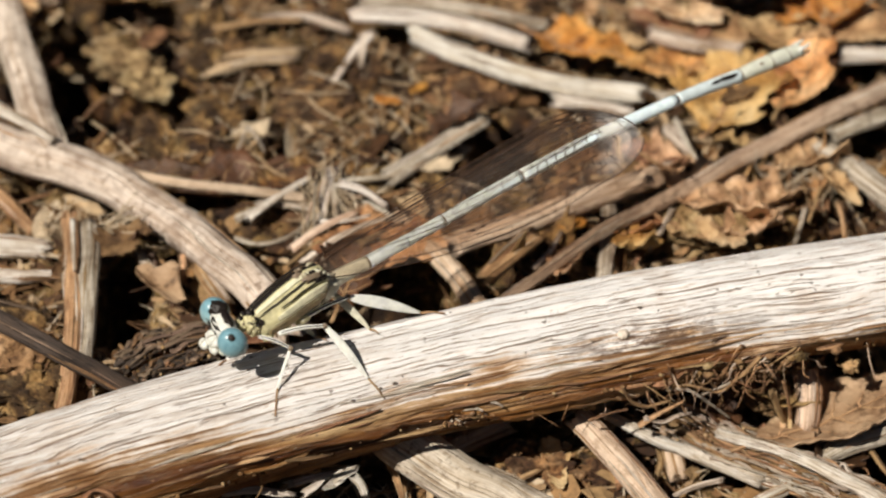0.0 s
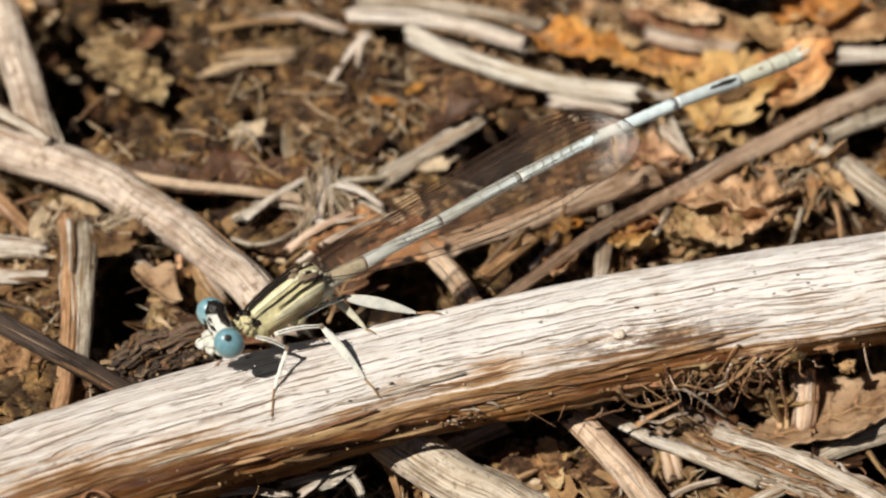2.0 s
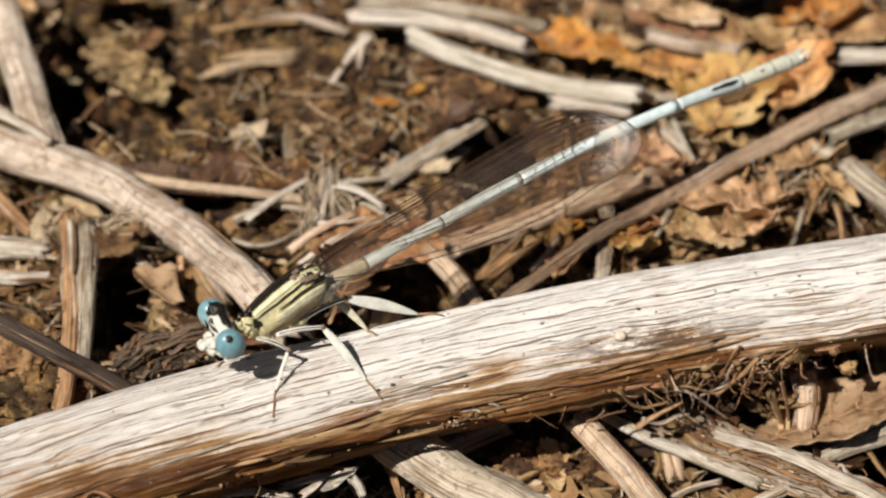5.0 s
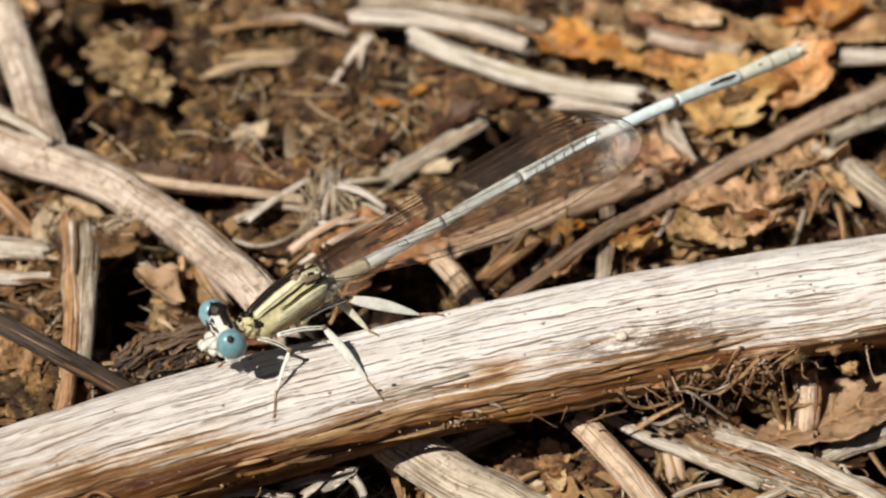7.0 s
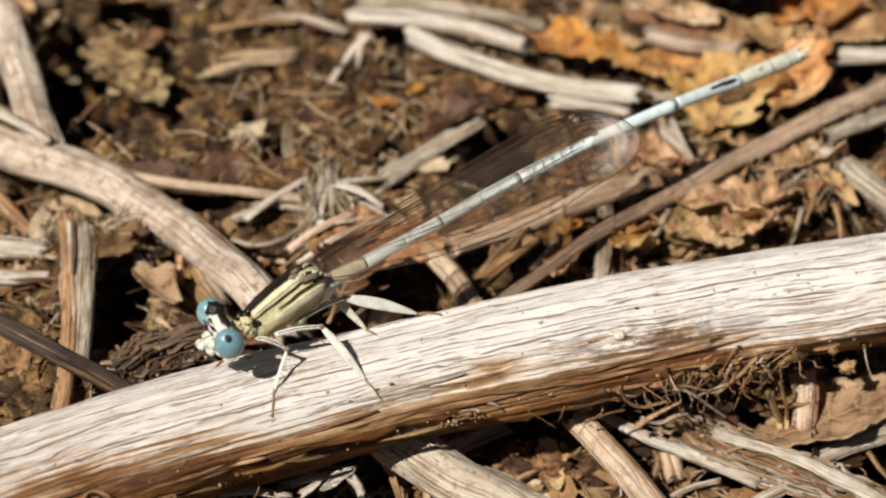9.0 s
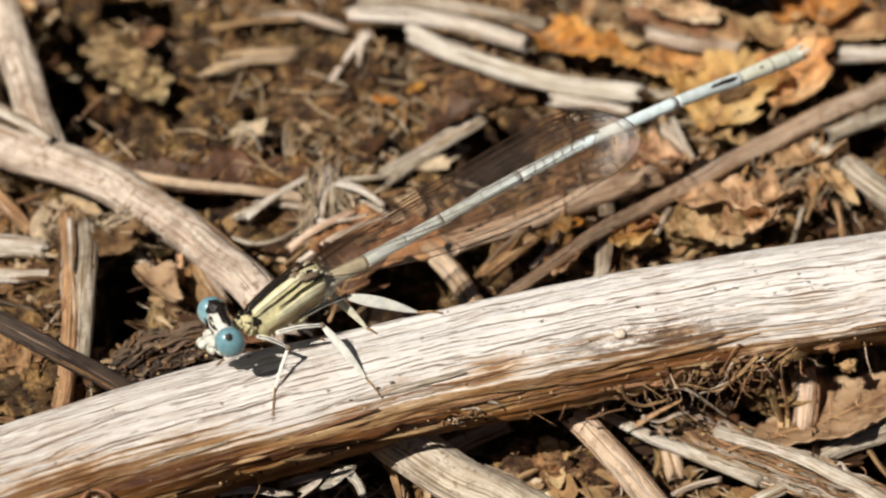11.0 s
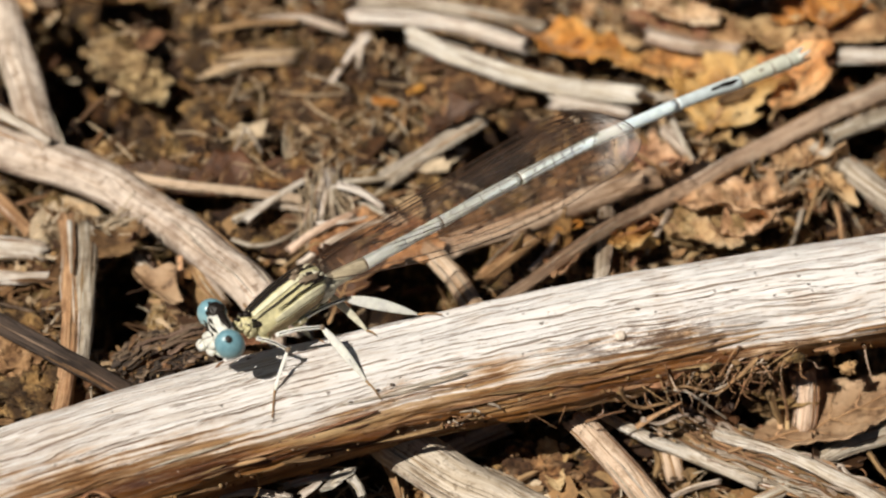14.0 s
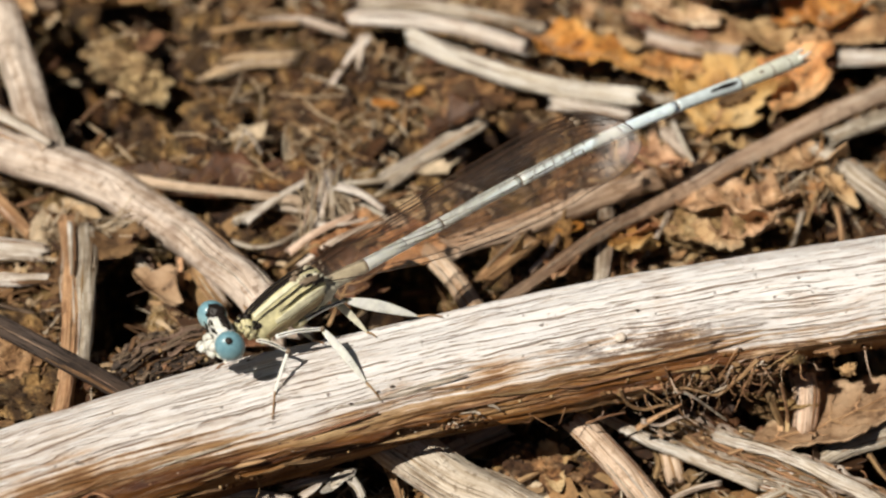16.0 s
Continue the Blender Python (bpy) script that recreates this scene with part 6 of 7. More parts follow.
def build_straws(name, label, count, seed, material, longest, thickest):
    rng, X, Y, Zs = scatter(count, seed)
    bms = []
    for x, y, z in zip(X, Y, Zs):
        ln, r = rng.uniform(1.0, longest), rng.uniform(0.018, thickest)
        a = rng.uniform(0, 2 * math.pi)
        c = np.array([x, y, z + r + 0.25 * rng.random()])
        d = np.array([math.cos(a), math.sin(a), rng.uniform(-0.15, 0.15)]) * ln / 2
        bow = np.array([-d[1], d[0], rng.uniform(0, 0.5)]) * rng.uniform(-0.4, 0.4)
        bms.append(tube(spline([c - d, c + bow, c + d], 7), [r * 0.7, r, r, r, r, r, r * 0.5], 5))
    v, f, uv = merged(*bms)
    thing(name, v, f, material, uv, True, label, "straw", kind="stuff")


def strew():
    """Countable scraps between the larger pieces."""
    rng = np.random.default_rng(19)
    for k in range(170):
        x, y = rng.uniform(-26, 26), rng.uniform(-13, 31)
        if in_hollow(x, y):
            continue
        if -21 < x < -1 and 6 < y < 25 and k % 6:
            continue
        z = float(ground_z(x, y))
        ln = rng.uniform(1.2, 3.6)
        leaf("leaf_scrap", (x, y, z + 0.5), rng.uniform(0, 360), rng.uniform(-25, 25), rng.uniform(-30, 20), ln, ln * rng.uniform(0.3, 0.7), (DULL, BUFF, DULL, TANLEAF)[k % 4],
             "small curled scrap of dead leaf on the soil", 200 + k, curl=rng.uniform(0, 0.6), cup=rng.uniform(0.2, 1.0), lobes=0.4, category="leaf scrap", group="leaf scraps in the litter")
    for k in range(150):
        x, y = rng.uniform(-26, 26), rng.uniform(-13, 31)
        if in_hollow(x, y):
            continue
        if -14 < x < -1 and 6 < y < 25 and k % 3:
            continue
        ln, r = rng.uniform(1.6, 6.0), rng.uniform(0.06, 0.26)
        a = rng.uniform(0, 2 * math.pi)
        p, q = np.array((x, y)), np.array((math.cos(a), math.sin(a))) * ln / 2
        ends = [p - q, p + rng.uniform(-0.12, 0.12, 2) * ln, p + q]
        hi = sum(float(ground_z(*e)) for e in ends) / 3 + 0.3
        pts = [(*e, hi + r + rng.uniform(0, 0.4)) for e in ends]
        stick("straw", pts, r, r * rng.uniform(0.6, 1.0), (TAN, TAN, BROWN, BROWN, TAN, GREY)[k % 6], "short dry straw lying on the soil", 300 + k, 9, (1.0, 0.45, 0.6)[k % 3], 0.22, 0.9, "straw", "short straws in the litter")
    for k in range(90):
        x, y = rng.uniform(-26, 26), rng.uniform(-13, 31)
        if in_hollow(x, y):
            continue
        r = 0.3 + 0.8 * rng.random() ** 2
        clod((x, y, float(ground_z(x, y)) + 0.2 * r), (r * rng.uniform(0.8, 1.4), r, r * 0.75), 400 + k, "small rough crumb of brown soil")


strew()
build_crumbs()
build_chips()
build_flakes()
build_straws("straw_fibres", "thin straw fibres strewn over the soil", 2300, 73, BITS, 4.6, 0.075)
build_straws("pale_fibres", "fine pale plant fibres strewn over the soil", 1700, 79, FIBRE, 3.6, 0.055)


# ---- the damselfly: its space has x towards the tail, y to its far side, z up ----
fly = tagged(new("damselfly"), "pale blue-white damselfly perched with folded wings on the bleached stem", "damselfly")
fly.matrix_world = pose(-7.52 * MM, -9.14 * MM, 13.13 * MM, 0, 0, 38)


def skin_patch(line, radii, s0, s1, a0, a1, lift=0.012, flat=1.0, rows=14, cols=8, taper=0.5, wave=0.0):
    """A thin marking that lies on a tube: from s0 to s1 along it (0 to 1), round it from a0 to a1 (0 is on top, positive on the near side)."""
    line = np.asarray(line, float)
    n = len(line)
    tan, side, top = frames_along(line)
    verts = []
    for i in range(rows):
        s = s0 + (s1 - s0) * i / (rows - 1)
        k = s * (n - 1)
        q = lambda arr: np.array([np.interp(k, np.arange(n), arr[:, c]) for c in range(3)])
        c, sd, tp = q(line), q(side), q(top)
        r = np.interp(k, np.arange(n), radii) + lift
        shrink = 1 - taper * abs(2 * i / (rows - 1) - 1) ** 3
        for j in range(cols):
            a = (a0 + a1) / 2 + wave * (math.sin(17 * s) + 0.6 * math.sin(39 * s + a0 * 9)) + (a1 - a0) * (j / (cols - 1) - 0.5) * shrink
            verts.append(c + sd * r * math.sin(a) + tp * r * flat * math.cos(a))
    faces = [(i * cols + j, i * cols + j + 1, (i + 1) * cols + j + 1, (i + 1) * cols + j) for i in range(rows - 1) for j in range(cols - 1)]
    return np.array(verts), faces


def closed(bm, inward=0.02, toward=None):
    """Gives a patch thickness, towards a point."""
    v, f = np.asarray(bm[0]), bm[1]
    d = np.asarray(toward, float) - v
    d /= np.linalg.norm(d, axis=1)[:, None]
    k = len(v)
    edges = {}
    for q in f:
        for a, b in zip(q, q[1:] + q[:1]):
            edges[(a, b)] = edges.get((a, b), 0) + 1
    rim = [(a, b) for a, b in edges if (b, a) not in edges]
    faces = list(f) + [tuple(k + i for i in reversed(q)) for q in f] + [(b, a, k + a, k + b) for a, b in rim]
    return np.vstack([v, v + d * inward]), faces


# thorax: a slanting, slightly boxy barrel
TH_LINE = spline([(-1.75, 0, -0.85), (-1.1, 0, -0.74), (0.4, 0, -0.33), (1.7, 0, -0.08), (2.5, 0, -0.15)], 40)
TH_R = np.interp(np.linspace(0, 1, 40), [0, 0.06, 0.2, 0.45, 0.7, 0.88, 1], [0.25, 0.46, 0.74, 0.92, 0.94, 0.78, 0.42])


def boxy(S, A, R):
    return R * (1 + 0.07 * np.cos(4 * A))


thorax = part("thorax", tube(TH_LINE, TH_R, 32, 1.12, shape=boxy), CREAM, fly, "cream thorax with black stripes")
C_TH = (0.6, 0, -0.4)
for s0, s1, a0, a1, w in ((0.06, 0.86, -0.28, 0.02, 0.3), (0.10, 0.84, -0.95, -0.40, 0.3), (0.12, 0.84, 0.50, 0.555, 0.6), (0.40, 0.90, 0.80, 0.885, 0.7), (0.74, 0.94, 0.56, 0.80, 0.8),
                          (0.12, 0.20, 0.62, 1.0, 0.6), (0.50, 0.95, 2.0, 2.14, 0.6)):
    part("stripe", closed(skin_patch(TH_LINE, TH_R * 1.05, s0, s1, a0, a1, 0.035, 1.12, 28, 8, w, 0.0 if a0 < 0 else 0.018), 0.05, C_TH), BLACK, thorax, "black stripe")
for s0, s1, a0, a1 in ((0.34, 0.93, 1.02, 1.40), (0.16, 0.84, 0.10, 0.34)):
    part("pale_band", closed(skin_patch(TH_LINE, TH_R * 1.05, s0, s1, a0, a1, 0.02, 1.12, 20, 8, 0.5, 0.01), 0.05, C_TH), BAND, thorax, "pale band")
part("neck", merged(blob((-1.90, -0.1, -0.38), np.diag((0.36, 0.50, 0.40)), 18, 24, 0.35, 2.5, 3), blob((-2.28, -0.05, -0.32), np.diag((0.30, 0.36, 0.28)), 14, 18, 0.3, 3, 4), blob((-1.75, -0.42, -0.62), np.diag((0.30, 0.22, 0.34)), 14, 18, 0.3, 3, 5)), CREAM, fly)
for k, (x, y, z) in enumerate(((-1.98, -0.35, -0.10), (-2.25, -0.22, -0.10), (-1.66, -0.55, -0.30), (-2.10, -0.45, -0.42))):
    part("neck_mark", blob((x, y, z), np.diag((0.10, 0.07, 0.05)), 10, 14, 0.7, 3, 50 + k), (BLACK, RING)[k % 2], fly)
part("collar", merged(*(blob((x, y, z), np.diag((r, r * 1.2, r * 0.6)), 10, 14, 0.5, 3, 5 + i) for i, (x, y, z, r) in enumerate(((-1.70, 0.05, 0.07, 0.16), (-1.95, 0.22, 0.05, 0.13), (-2.2, 0.10, -0.03, 0.12), (-1.62, -0.38, -0.02, 0.08), (-1.95, -0.45, -0.08, 0.06))))), BLACK, fly, "black collar marks")
for k, (x, y, z, r) in enumerate(((1.25, -0.25, 0.98, 0.20), (1.60, -0.32, 1.04, 0.15), (1.95, -0.38, 0.92, 0.17), (1.15, 0.10, 1.12, 0.2), (1.8, 0.15, 1.08, 0.18), (1.75, -0.60, 0.72, 0.16), (2.2, -0.45, 0.80, 0.13), (1.45, -0.5, 0.86, 0.12))):
    part("wing_root", blob((x, y, z - 0.05), np.diag((r * 0.95, r * 0.5, r * 0.6)), 12, 14, 0.6, 2.5, 20 + k), (DUSK, BLACK, BEIGE, RING)[k % 4], fly)
part("wing_socket", merged(blob((1.55, -0.30, 0.80), np.diag((0.55, 0.36, 0.16)), 12, 16, 0.4, 2, 71), blob((1.0, 0.0, 0.90), np.diag((0.26, 0.20, 0.14)), 10, 12, 0.4, 2, 72)), RING, fly, "dark wing sockets")
part("metathorax", blob((2.35, -0.1, -0.55), np.diag((0.80, 0.60, 0.72)), 20, 26, 0.22, 1.8, 9), BEIGE, fly)

# hips, seams and folds on the flank
for x, y, z, r in ((-1.15, -0.55, -1.25, 0.34), (-0.25, -0.62, -1.30, 0.38), (0.75, -0.66, -1.15, 0.40), (1.6, -0.55, -0.85, 0.36)):
    part("hip", blob((x, y, z), np.diag((r, r * 0.7, r * 0.75)), 12, 16, 0.18, 2, int(x * 10) + 40), CREAM, fly)
part("flank", closed(skin_patch(TH_LINE, TH_R * 1.05, 0.22, 0.97, 1.46, 2.15, 0.015, 1.12, 24, 10, 0.4, 0.03), 0.05, C_TH), TAWNY, thorax, "yellowish-brown flank")
for s0, s1, a0, a1 in ((0.30, 0.95, 1.42, 1.45), (0.60, 0.97, 1.15, 1.175)):
    part("seam", closed(skin_patch(TH_LINE, TH_R * 1.05, s0, s1, a0, a1, 0.03, 1.12, 20, 4, 0.6), 0.05, C_TH), DUSK, thorax, "thin dusky seam")

# head: two wide-set eyes, broad pale face, black crown
HEAD = np.array((-3.18, 0.0, 0.07))
ACROSS = np.array((-0.308, -0.936, 0.169))
ACROSS /= np.linalg.norm(ACROSS)
FACE = np.array((-0.86, 0.20, -0.46))
FACE -= ACROSS * (FACE @ ACROSS)
FACE /= np.linalg.norm(FACE)
CROWN = np.cross(ACROSS, FACE)
CROWN = CROWN if CROWN[2] > 0 else -CROWN


def head_at(a, f, c):
    return HEAD + ACROSS * a + FACE * f + CROWN * c


head = part("head", blob(HEAD, (ACROSS * 1.30, FACE * 0.55, CROWN * 0.52), 24, 32, 0.05, 2, 2), MILK, fly, "milk-white face with black crown")
for a in (1.38, -1.38):
    eye = part("eye", blob(head_at(a, 0.02, -0.02), (ACROSS * 0.58, FACE * 0.68, CROWN * 0.78), 28, 36), EYE_BLUE, head, "pale blue compound eye")
to_cam = np.array(pose(0, 0, 0, 0, 0, -38).to_3x3()) @ np.array((0, -math.cos(TILT), math.sin(TILT)))
spot = to_cam + 0.22 * np.array((0.788, 0.616, 0)) + 0.12 * np.array((0, 0, 1))
spot /= np.linalg.norm(spot)
near = head_at(1.38, 0.02, -0.02)
loc_spot = np.array((spot @ ACROSS, spot @ FACE, spot @ CROWN))
loc_spot /= np.linalg.norm(loc_spot)
hit = near + ACROSS * 0.58 * loc_spot[0] + FACE * 0.68 * loc_spot[1] + CROWN * 0.78 * loc_spot[2]
nrm = ACROSS * loc_spot[0] / 0.58 + FACE * loc_spot[1] / 0.68 + CROWN * loc_spot[2] / 0.78
nrm /= np.linalg.norm(nrm)
tv = np.cross(nrm, CROWN)
tv /= np.linalg.norm(tv)
part("pupil_spot", blob(hit - nrm * 0.015, (tv * 0.17, np.cross(nrm, tv) * 0.19, nrm * 0.05), 12, 18), BLACK, head, "dark pupil spot")
part("crown", merged(blob(head_at(-0.92, -0.22, 0.34), (ACROSS * 0.46, FACE * 0.42, CROWN * 0.42), 18, 26, 0.18, 1.5, 8), blob(head_at(0.0, -0.34, 0.30), (ACROSS * 0.78, FACE * 0.20, CROWN * 0.27), 14, 20, 0.16, 1.5, 9)), BLACK, head, "black crown band")
for k, (a, f, c, la, lf) in enumerate(((0.1, 0.30, 0.47, 0.40, 0.03), (-0.45, 0.44, 0.38, 0.26, 0.03), (0.45, 0.20, 0.47, 0.22, 0.04), (-0.12, 0.50, 0.30, 0.26, 0.03), (0.42, 0.44, 0.34, 0.14, 0.03), (-0.2, 0.16, 0.54, 0.2, 0.05))):
    part("face_mark", blob(head_at(a, f, c), (ACROSS * la, FACE * lf + CROWN * 0.02, CROWN * 0.05), 10, 22, 0.9, 3, 30 + k), BLACK, head, "fine black face mark")
part("muzzle", merged(blob(head_at(0, 0.66, -0.22), (ACROSS * 0.60, FACE * 0.42, CROWN * 0.36), 16, 20, 0.14, 2, 4), blob(head_at(-0.1, 1.20, -0.18), (ACROSS * 0.34, FACE * 0.24, CROWN * 0.24), 14, 18, 0.10, 2, 14), blob(head_at(0.2, 0.98, -0.52), (ACROSS * 0.34, FACE * 0.24, CROWN * 0.24), 14, 18, 0.10, 2, 16)), MILK, head, "white muzzle")
part("jaw", blob(head_at(0.25, 0.62, -0.75), (ACROSS * 0.50, FACE * 0.30, CROWN * 0.26), 12, 16, 0.2, 2, 15), IVORY, head)
for a in (-0.5, 0.5):
    part("antenna", tube(spline([head_at(a, 0.45, 0.30), head_at(a * 1.3, 0.95, 0.55), head_at(a * 1.7, 1.5, 0.55)], 8), np.linspace(0.028, 0.010, 8), 6), RING, head)

# abdomen: nine slender segments; the hind ones swing up and down together
JOINTS = [(2.3, -0.50, 0.44), (5.03, -0.55, 0.34), (7.4, -0.48, 0.30), (9.52, -0.38, 0.305), (14.22, -0.12, 0.325), (24.0, -0.42, 0.31), (28.1, -0.97, 0.355), (30.1, -1.12, 0.405), (31.2, -1.24, 0.42), (32.0, -1.34, 0.37)]


def segment(k, shift=(0, 0, 0)):
    (x0, z0, r0), (x1, z1, r1) = JOINTS[k], JOINTS[k + 1]
    off = np.asarray(shift, float)
    line = spline([(x0, 0, z0), ((x0 + x1) / 2, 0, (z0 + z1) / 2 + 0.004 * (x1 - x0) ** 1.65), (x1 - 0.03, 0, z1)], 24) - off
    s = np.linspace(0, 1, 24)
    rad = (r0 + (r1 - r0) * s) * (0.985 + 0.03 * np.exp(-((s - 1) / 0.08) ** 2) - 0.02 * np.sin(np.pi * s))
    rad = rad * np.where(s > 0.985, 0.97, 1)
    return line, rad


abdomen = tagged(new("abdomen_base"), "slender bluish-white front half of the abdomen")
abdomen.parent = fly
PIVOT = np.array((7.4, 0.0, -0.48))
tail = tagged(new("abdomen_tail"), "bluish-white hind half of the abdomen, swinging gently")
tail.parent = fly
tail.location = Vector(PIVOT) * MM
for k in range(9):
    root, shift = (abdomen, (0, 0, 0)) if k < 2 else (tail, PIVOT)
    line, rad = segment(k, shift)
    part("segment", tube(line, rad, 24, 1.0), BEIGE if k == 0 else ABDO if k < 5 else TAILBLUE if k == 5 else IVORY, root)
    x, z, r = JOINTS[k + 1]
    if k not in (1, 8):
        ring = np.array([(x - 0.035, 0, z), (x - 0.025, 0, z), (x + 0.025, 0, z), (x + 0.035, 0, z)]) - np.asarray(shift)
        part("joint_ring", tube(ring, [r * 0.9, r * 1.012, r * 1.012, r * 0.9], 24), RING, root, "thin dark joint ring")
line, rad = segment(5, PIVOT)
part("dark_mark", closed(skin_patch(line, rad, 0.50, 0.66, 0.30, 0.80, 0.012, 1.0, 10, 8, 0.8, 0.03), 0.03, line[12]), BLACK, tail, "black dash on the tail")
part("dark_mark", closed(skin_patch(line, rad, 0.62, 0.93, 0.14, 0.84, 0.012, 1.0, 16, 8, 0.6, 0.03), 0.03, line[14]), BLACK, tail, "black dash on the tail")
line, rad = segment(6, PIVOT)
part("dark_mark", closed(skin_patch(line, rad, 0.56, 0.70, 0.30, 0.70, 0.012, 1.0, 8, 6, 0.8), 0.03, line[14]), RING, tail, "small brown spot")
end = np.array((32.0, 0, -1.34)) - PIVOT
for y, z, ln, r in ((0.17, 0.22, 0.50, 0.13), (-0.18, 0.22, 0.60, 0.13), (0.12, -0.16, 0.72, 0.12), (-0.15, -0.15, 0.66, 0.12)):
    part("clasper", tube(spline([end + (-0.15, y, z), end + (ln * 0.5, y * 1.25, z * 1.2), end + (ln, y * 1.0, z * 1.35)], 8), np.linspace(r * 1.2, r * 0.35, 8), 10), MILK, tail)


# wings: folded upright along the abdomen, one pair on each side of it
def wing_top(u):
    q = np.clip((u - 16.6) / 4.5, 0, 1)
    return 1.32 + 0.05 * (u - 2.0) - 2.2 * (1 - np.sqrt(1 - q * q)) - 0.3 * np.exp(-(u - 2.0) / 0.8)


def wing_low(u):
    q = np.clip((u - 16.0) / 5.1, 0, 1)
    p = np.clip((16.0 - u) / 14.0, 0, 1)
    return -1.94 + 1.85 * (1 - np.sqrt(1 - q * q)) + 2.5 * p ** 1.9


def wing(y, lean, seed, shrink=1.0, dz=0.0, back=0.0):
    rng = np.random.default_rng(seed)
    root = tagged(new("wing"), "clear folded wing with dark veins")
    root.parent = fly
    root.matrix_basis = pose(0, 0, -0.5 * MM, -30, 0, 0) @ pose(back * MM, y * MM, dz * MM, 0, lean, 0)
    U = 2.0 + (21.08 - 2.0) * (1 - np.cos(np.linspace(0, np.pi, 60))) / 2 * shrink
    U[-1] -= 0.001

    def at(u, w):
        """A point of the blade: w is 0 at the front edge and 1 at the hind edge."""
        a = min(21.0999, 2.0 + (u - 2.0) / shrink)
        t, l = wing_top(a), wing_low(a)
        ripple = 0.05 * math.sin(w * 19) * min(1, (u - 2.0) / 4) * max(0.2, min(1, 19.0 - a))
        # the tip bows outwards
        b = 2.0 + (u - 2.0) / 0.965
        bow = -0.20 * max(0.0, b - 18.7) ** 2 * (1 if y < 0 else 0.8)
        z = t + (l - t) * w
        turn = min(1.0, max(0.0, (b - 18.0) / 1.8))
        return np.array((u, ripple + bow + 0.5 * z * turn * turn * (3 - 2 * turn), z))

    nw = 14
    v = np.array([at(u, j / (nw - 1)) for u in U for j in range(nw)])
    f = [(i * nw + j, i * nw + j + 1, (i + 1) * nw + j + 1, (i + 1) * nw + j) for i in range(len(U) - 1) for j in range(nw - 1)]
    part("membrane", (v, f), FILM, root)
    lines = []

    def vein(pts, w):
        p = np.asarray(pts, float) + (0, -0.012, 0)
        lines.append(tube(p, w, 4, up=(0, 1, 0)))

    uu = np.concatenate([np.linspace(2.0, 18, 30), 18 + (2.0 + 19.08 * shrink - 18) * np.sin(np.linspace(0.1, np.pi / 2, 18))])
    vein([at(u, 0.0) for u in uu], 0.036 if seed == 1 else 0.020)
    vein([at(u, 1.0) for u in uu], (0.024 if seed == 1 else 0.012) + (0.010 if seed == 1 else 0) * np.clip((uu - 14) / 4, 0, 1))
    fan = [0.06, 0.12, 0.19, 0.27, 0.36, 0.45, 0.54, 0.63, 0.72, 0.81, 0.90]
    for k, w in enumerate(fan):
        if seed > 1 and k > 2 and k % 2:
            continue
        stop = 20.6 * shrink - 0.35 * k * (0.4 + 0.6 * rng.random())
        start = 2.1 + (0 if k < 4 else (k - 3) * 1.1)
        us = np.linspace(start, stop, 36)
        w0 = w * 0.8 if k < 4 else min(w, fan[k - 1] + 0.03)
        vein([at(u, w0 + (w - w0) * min(1, (u - start) / 5)) for u in us], (0.014 if k < 4 else 0.014 if seed == 1 else 0.007) * (1 + (0.7 if seed == 1 else 0.2) * np.clip((us - 13.5) / 4, 0, 1)))
    edges = [0.0] + fan + [1.0]
    for k in range(len(edges) - 1):
        start = 3.0 + (0 if k < 4 else (k - 3) * 1.0)
        u = start + rng.random()
        while u < 20.2 * shrink:
            lean_u = 0.12 * rng.uniform(-1, 1)
            vein([at(u, edges[k]), at(u + lean_u, edges[k + 1])], (0.0115 + 0.0100 * min(1, max(0, (u - 13.5) / 4))) if seed == 1 else 0.0045)
            u += (0.75 if k in (0, 1) else 0.95 if u < 14 else 0.68) * rng.uniform(0.75, 1.25) * (1 if seed == 1 else 2.4)
    vv, ff, _ = merged(*lines)
    part("venation", (vv, ff), VEIN, root, "dark brown vein network")
    cell = [at(u, w) + (0, -0.01, 0) for u in (18.1, 18.75) for w in (0.06, 0.15)]
    cell += [c + np.array((0, 0.015, 0)) for c in cell]
    part("wing_spot", (np.array(cell), [(0, 1, 3, 2), (4, 6, 7, 5), (0, 2, 6, 4), (1, 5, 7, 3), (0, 4, 5, 1), (2, 3, 7, 6)]), RING, root, "brown cell near the wing tip")


wing(-0.58, 0.0, 1, 0.965)
wing(-0.50, -0.4, 2, 0.945, -0.05)
wing(0.46, 0.3, 3, 0.955, 0.04, 0.45)
wing(0.54, -0.2, 4, 0.925, -0.04, 0.45)


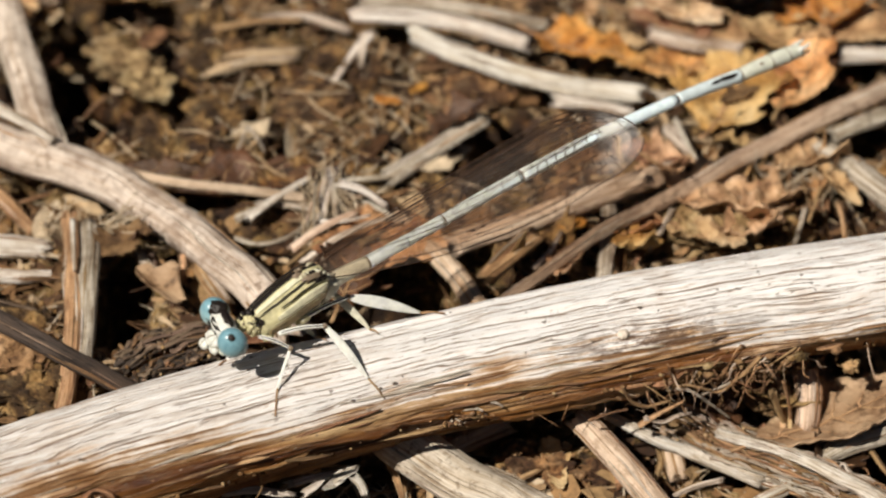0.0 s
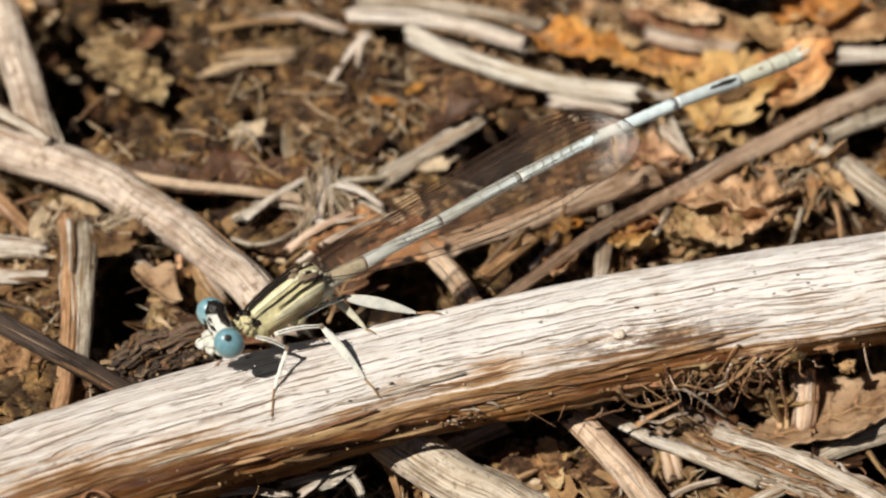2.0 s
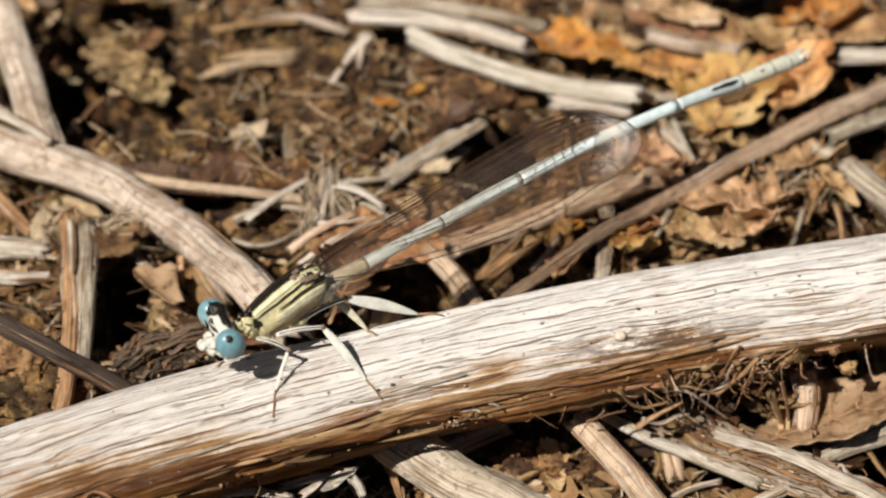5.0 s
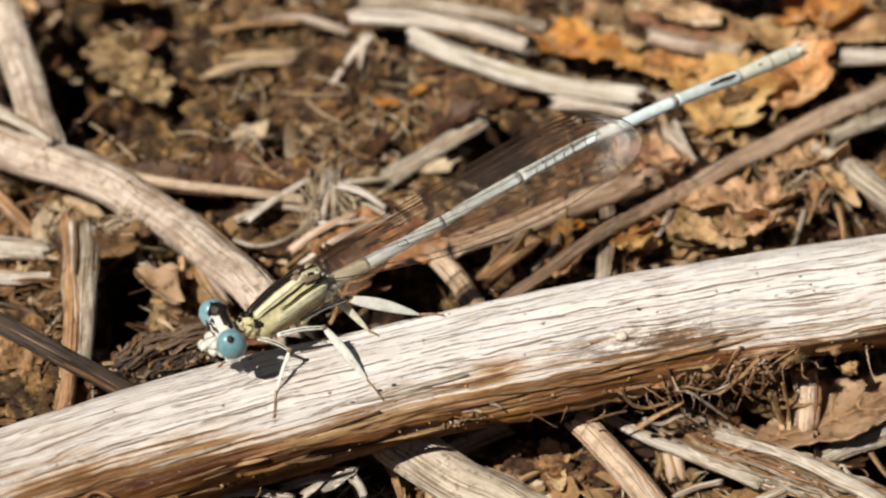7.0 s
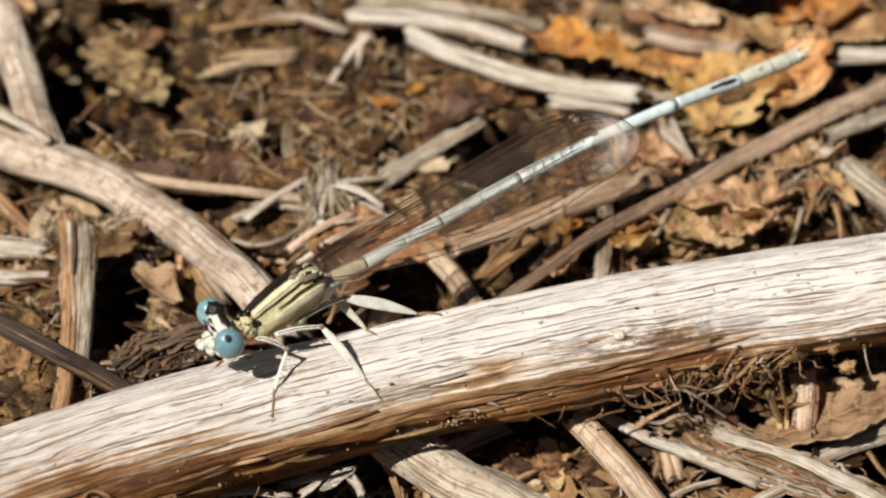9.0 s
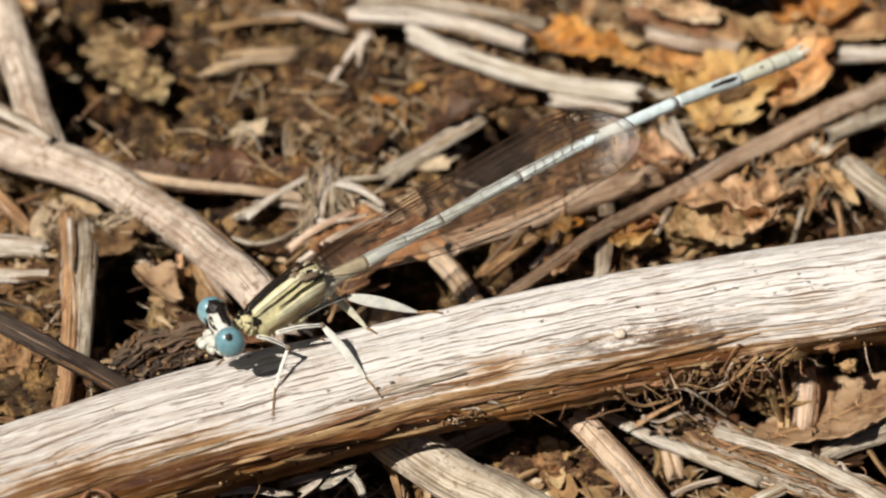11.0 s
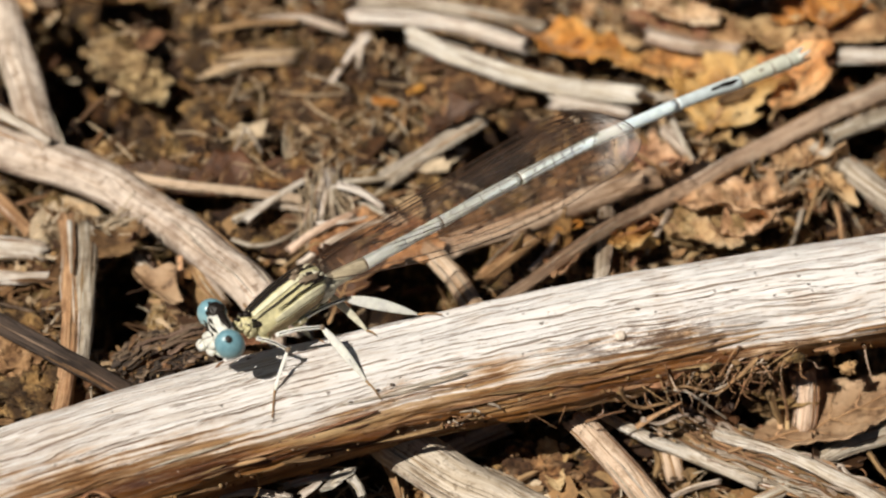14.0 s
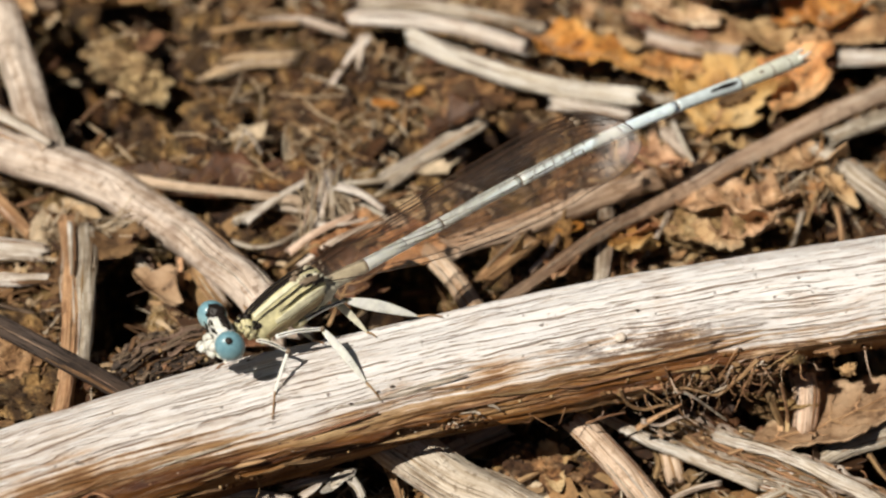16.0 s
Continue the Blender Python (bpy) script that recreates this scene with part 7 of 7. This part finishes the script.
# legs
def leg(name, hip, knee, ankle, toe, wide=0.30, thick=0.17, label="white leg with a dark line", skin=None):
    root = tagged(new(name), label)
    root.parent = fly
    hip, knee, ankle, toe = (np.asarray(p, float) for p in (hip, knee, ankle, toe))
    fem = spline([hip, (hip + knee) / 2 + (0, 0, 0.12), knee], 16)
    s = np.linspace(0, 1, 16)
    part("thigh", tube(fem, thick * (1.1 - 0.35 * s), 12), skin or LEGM, root)
    tan, side, top = frames_along(fem)
    part("dark_line", tube(fem[1:] + (top[1:] * 0.75 - side[1:] * 0.55 * np.sign(side[1:] @ to_cam)[:, None] * -1) * (thick * (1.1 - 0.35 * s[1:]))[:, None] * 0.95, 0.030, 6), BLACK, root)
    tib = spline([knee, (knee + ankle) / 2 + (0, 0, 0.10), ankle], 22)
    s = np.linspace(0, 1, 22)
    blade = 0.07 + (wide - 0.07) * np.sin(np.pi * np.clip(s * 1.05, 0, 1) ** 0.8) ** 0.8
    part("shin", tube(tib, blade, 14, 0.28, up=to_cam), skin or LEGM, root, "broad feathery white shin")
    part("foot", tube(spline([ankle, (ankle + toe) / 2 + (0, 0, 0.08), toe], 10), np.linspace(0.055, 0.035, 10), 8), TAN, root)
    part("knee", blob(knee, np.diag((0.14, 0.14, 0.14)), 8, 10), RING, root)
    rng = np.random.default_rng(int(abs(knee[0]) * 100))
    hairs = []
    for q in np.linspace(0.12, 0.9, 12):
        i = int(q * 21)
        d = rng.uniform(-1, 1, 3) * 0.25 + np.array((0.3, -0.3, -0.5))
        hairs.append(tube(np.array([tib[i], tib[i] + d * 0.45, tib[i] + d * 0.8]), [0.012, 0.009, 0.004], 4))
    vv, ff, _ = merged(*hairs)
    part("bristle_fringe", (vv, ff), RING, root)


leg("front_leg", (-1.62, -0.5, -1.06), (-0.62, -1.6, -1.57), (-1.80, -2.12, -3.08), (-2.58, -2.97, -3.72), 0.075, 0.10)
leg("middle_leg", (-0.72, -0.8, -1.18), (1.22, -1.8, -1.07), (2.09, -3.95, -3.38), (2.31, -4.85, -4.05), 0.21, 0.12)
leg("hind_leg", (0.57, -0.8, -1.07), (3.59, -0.41, -1.63), (6.83, -1.79, -3.48), (7.40, -2.90, -3.02), 0.29, 0.12)
leg("front_leg", (-1.5, 0.4, -1.1), (-1.9, 1.3, -2.0), (-2.10, 1.45, -3.75), (-2.85, 1.05, -3.35), 0.09, 0.11)
# tan stands in for shade and translucence on these two far legs
leg("middle_leg", (-0.5, 0.5, -1.3), (0.6, 1.2, -1.7), (1.90, -0.10, -3.45), (1.95, -0.90, -3.10), 0.20, 0.12, "far leg, tan for its shade", BEIGE)
leg("hind_leg", (0.8, 0.5, -1.2), (3.2, 0.6, -1.7), (4.01, -1.53, -3.10), (4.05, -2.15, -2.96), 0.20, 0.12, "far leg, tan for its shade", BEIGE)


# ---- what moves: the hind half of the abdomen swings about its joint ----
def motions():
    swing = [
        (0, 0.00), (0.5, 0.47), (1, 0.53), (1.5, 0.34), (2, 0.83),
        (2.5, 0.61), (3, 1.55), (3.5, 0.67), (4, 0.86), (6.5, 0.98),
        (7, -0.08), (7.5, 0.05), (8, 0.49), (8.5, 0.77), (9, 0.79),
        (11.5, 0.74), (12, 0.99), (12.5, 0.62), (13, 0.67), (13.5, 0.76),
        (14, 0.85), (14.5, 0.80), (15, 0.80), (15.5, 1.09), (16, 0.84),
    ]
    axis = Vector(to_cam)
    rest = Matrix.Translation(Vector(PIVOT) * MM)
    walk(tail, [(t, rest @ Matrix.Rotation(radians(-a), 4, axis)) for t, a in swing])


motions()
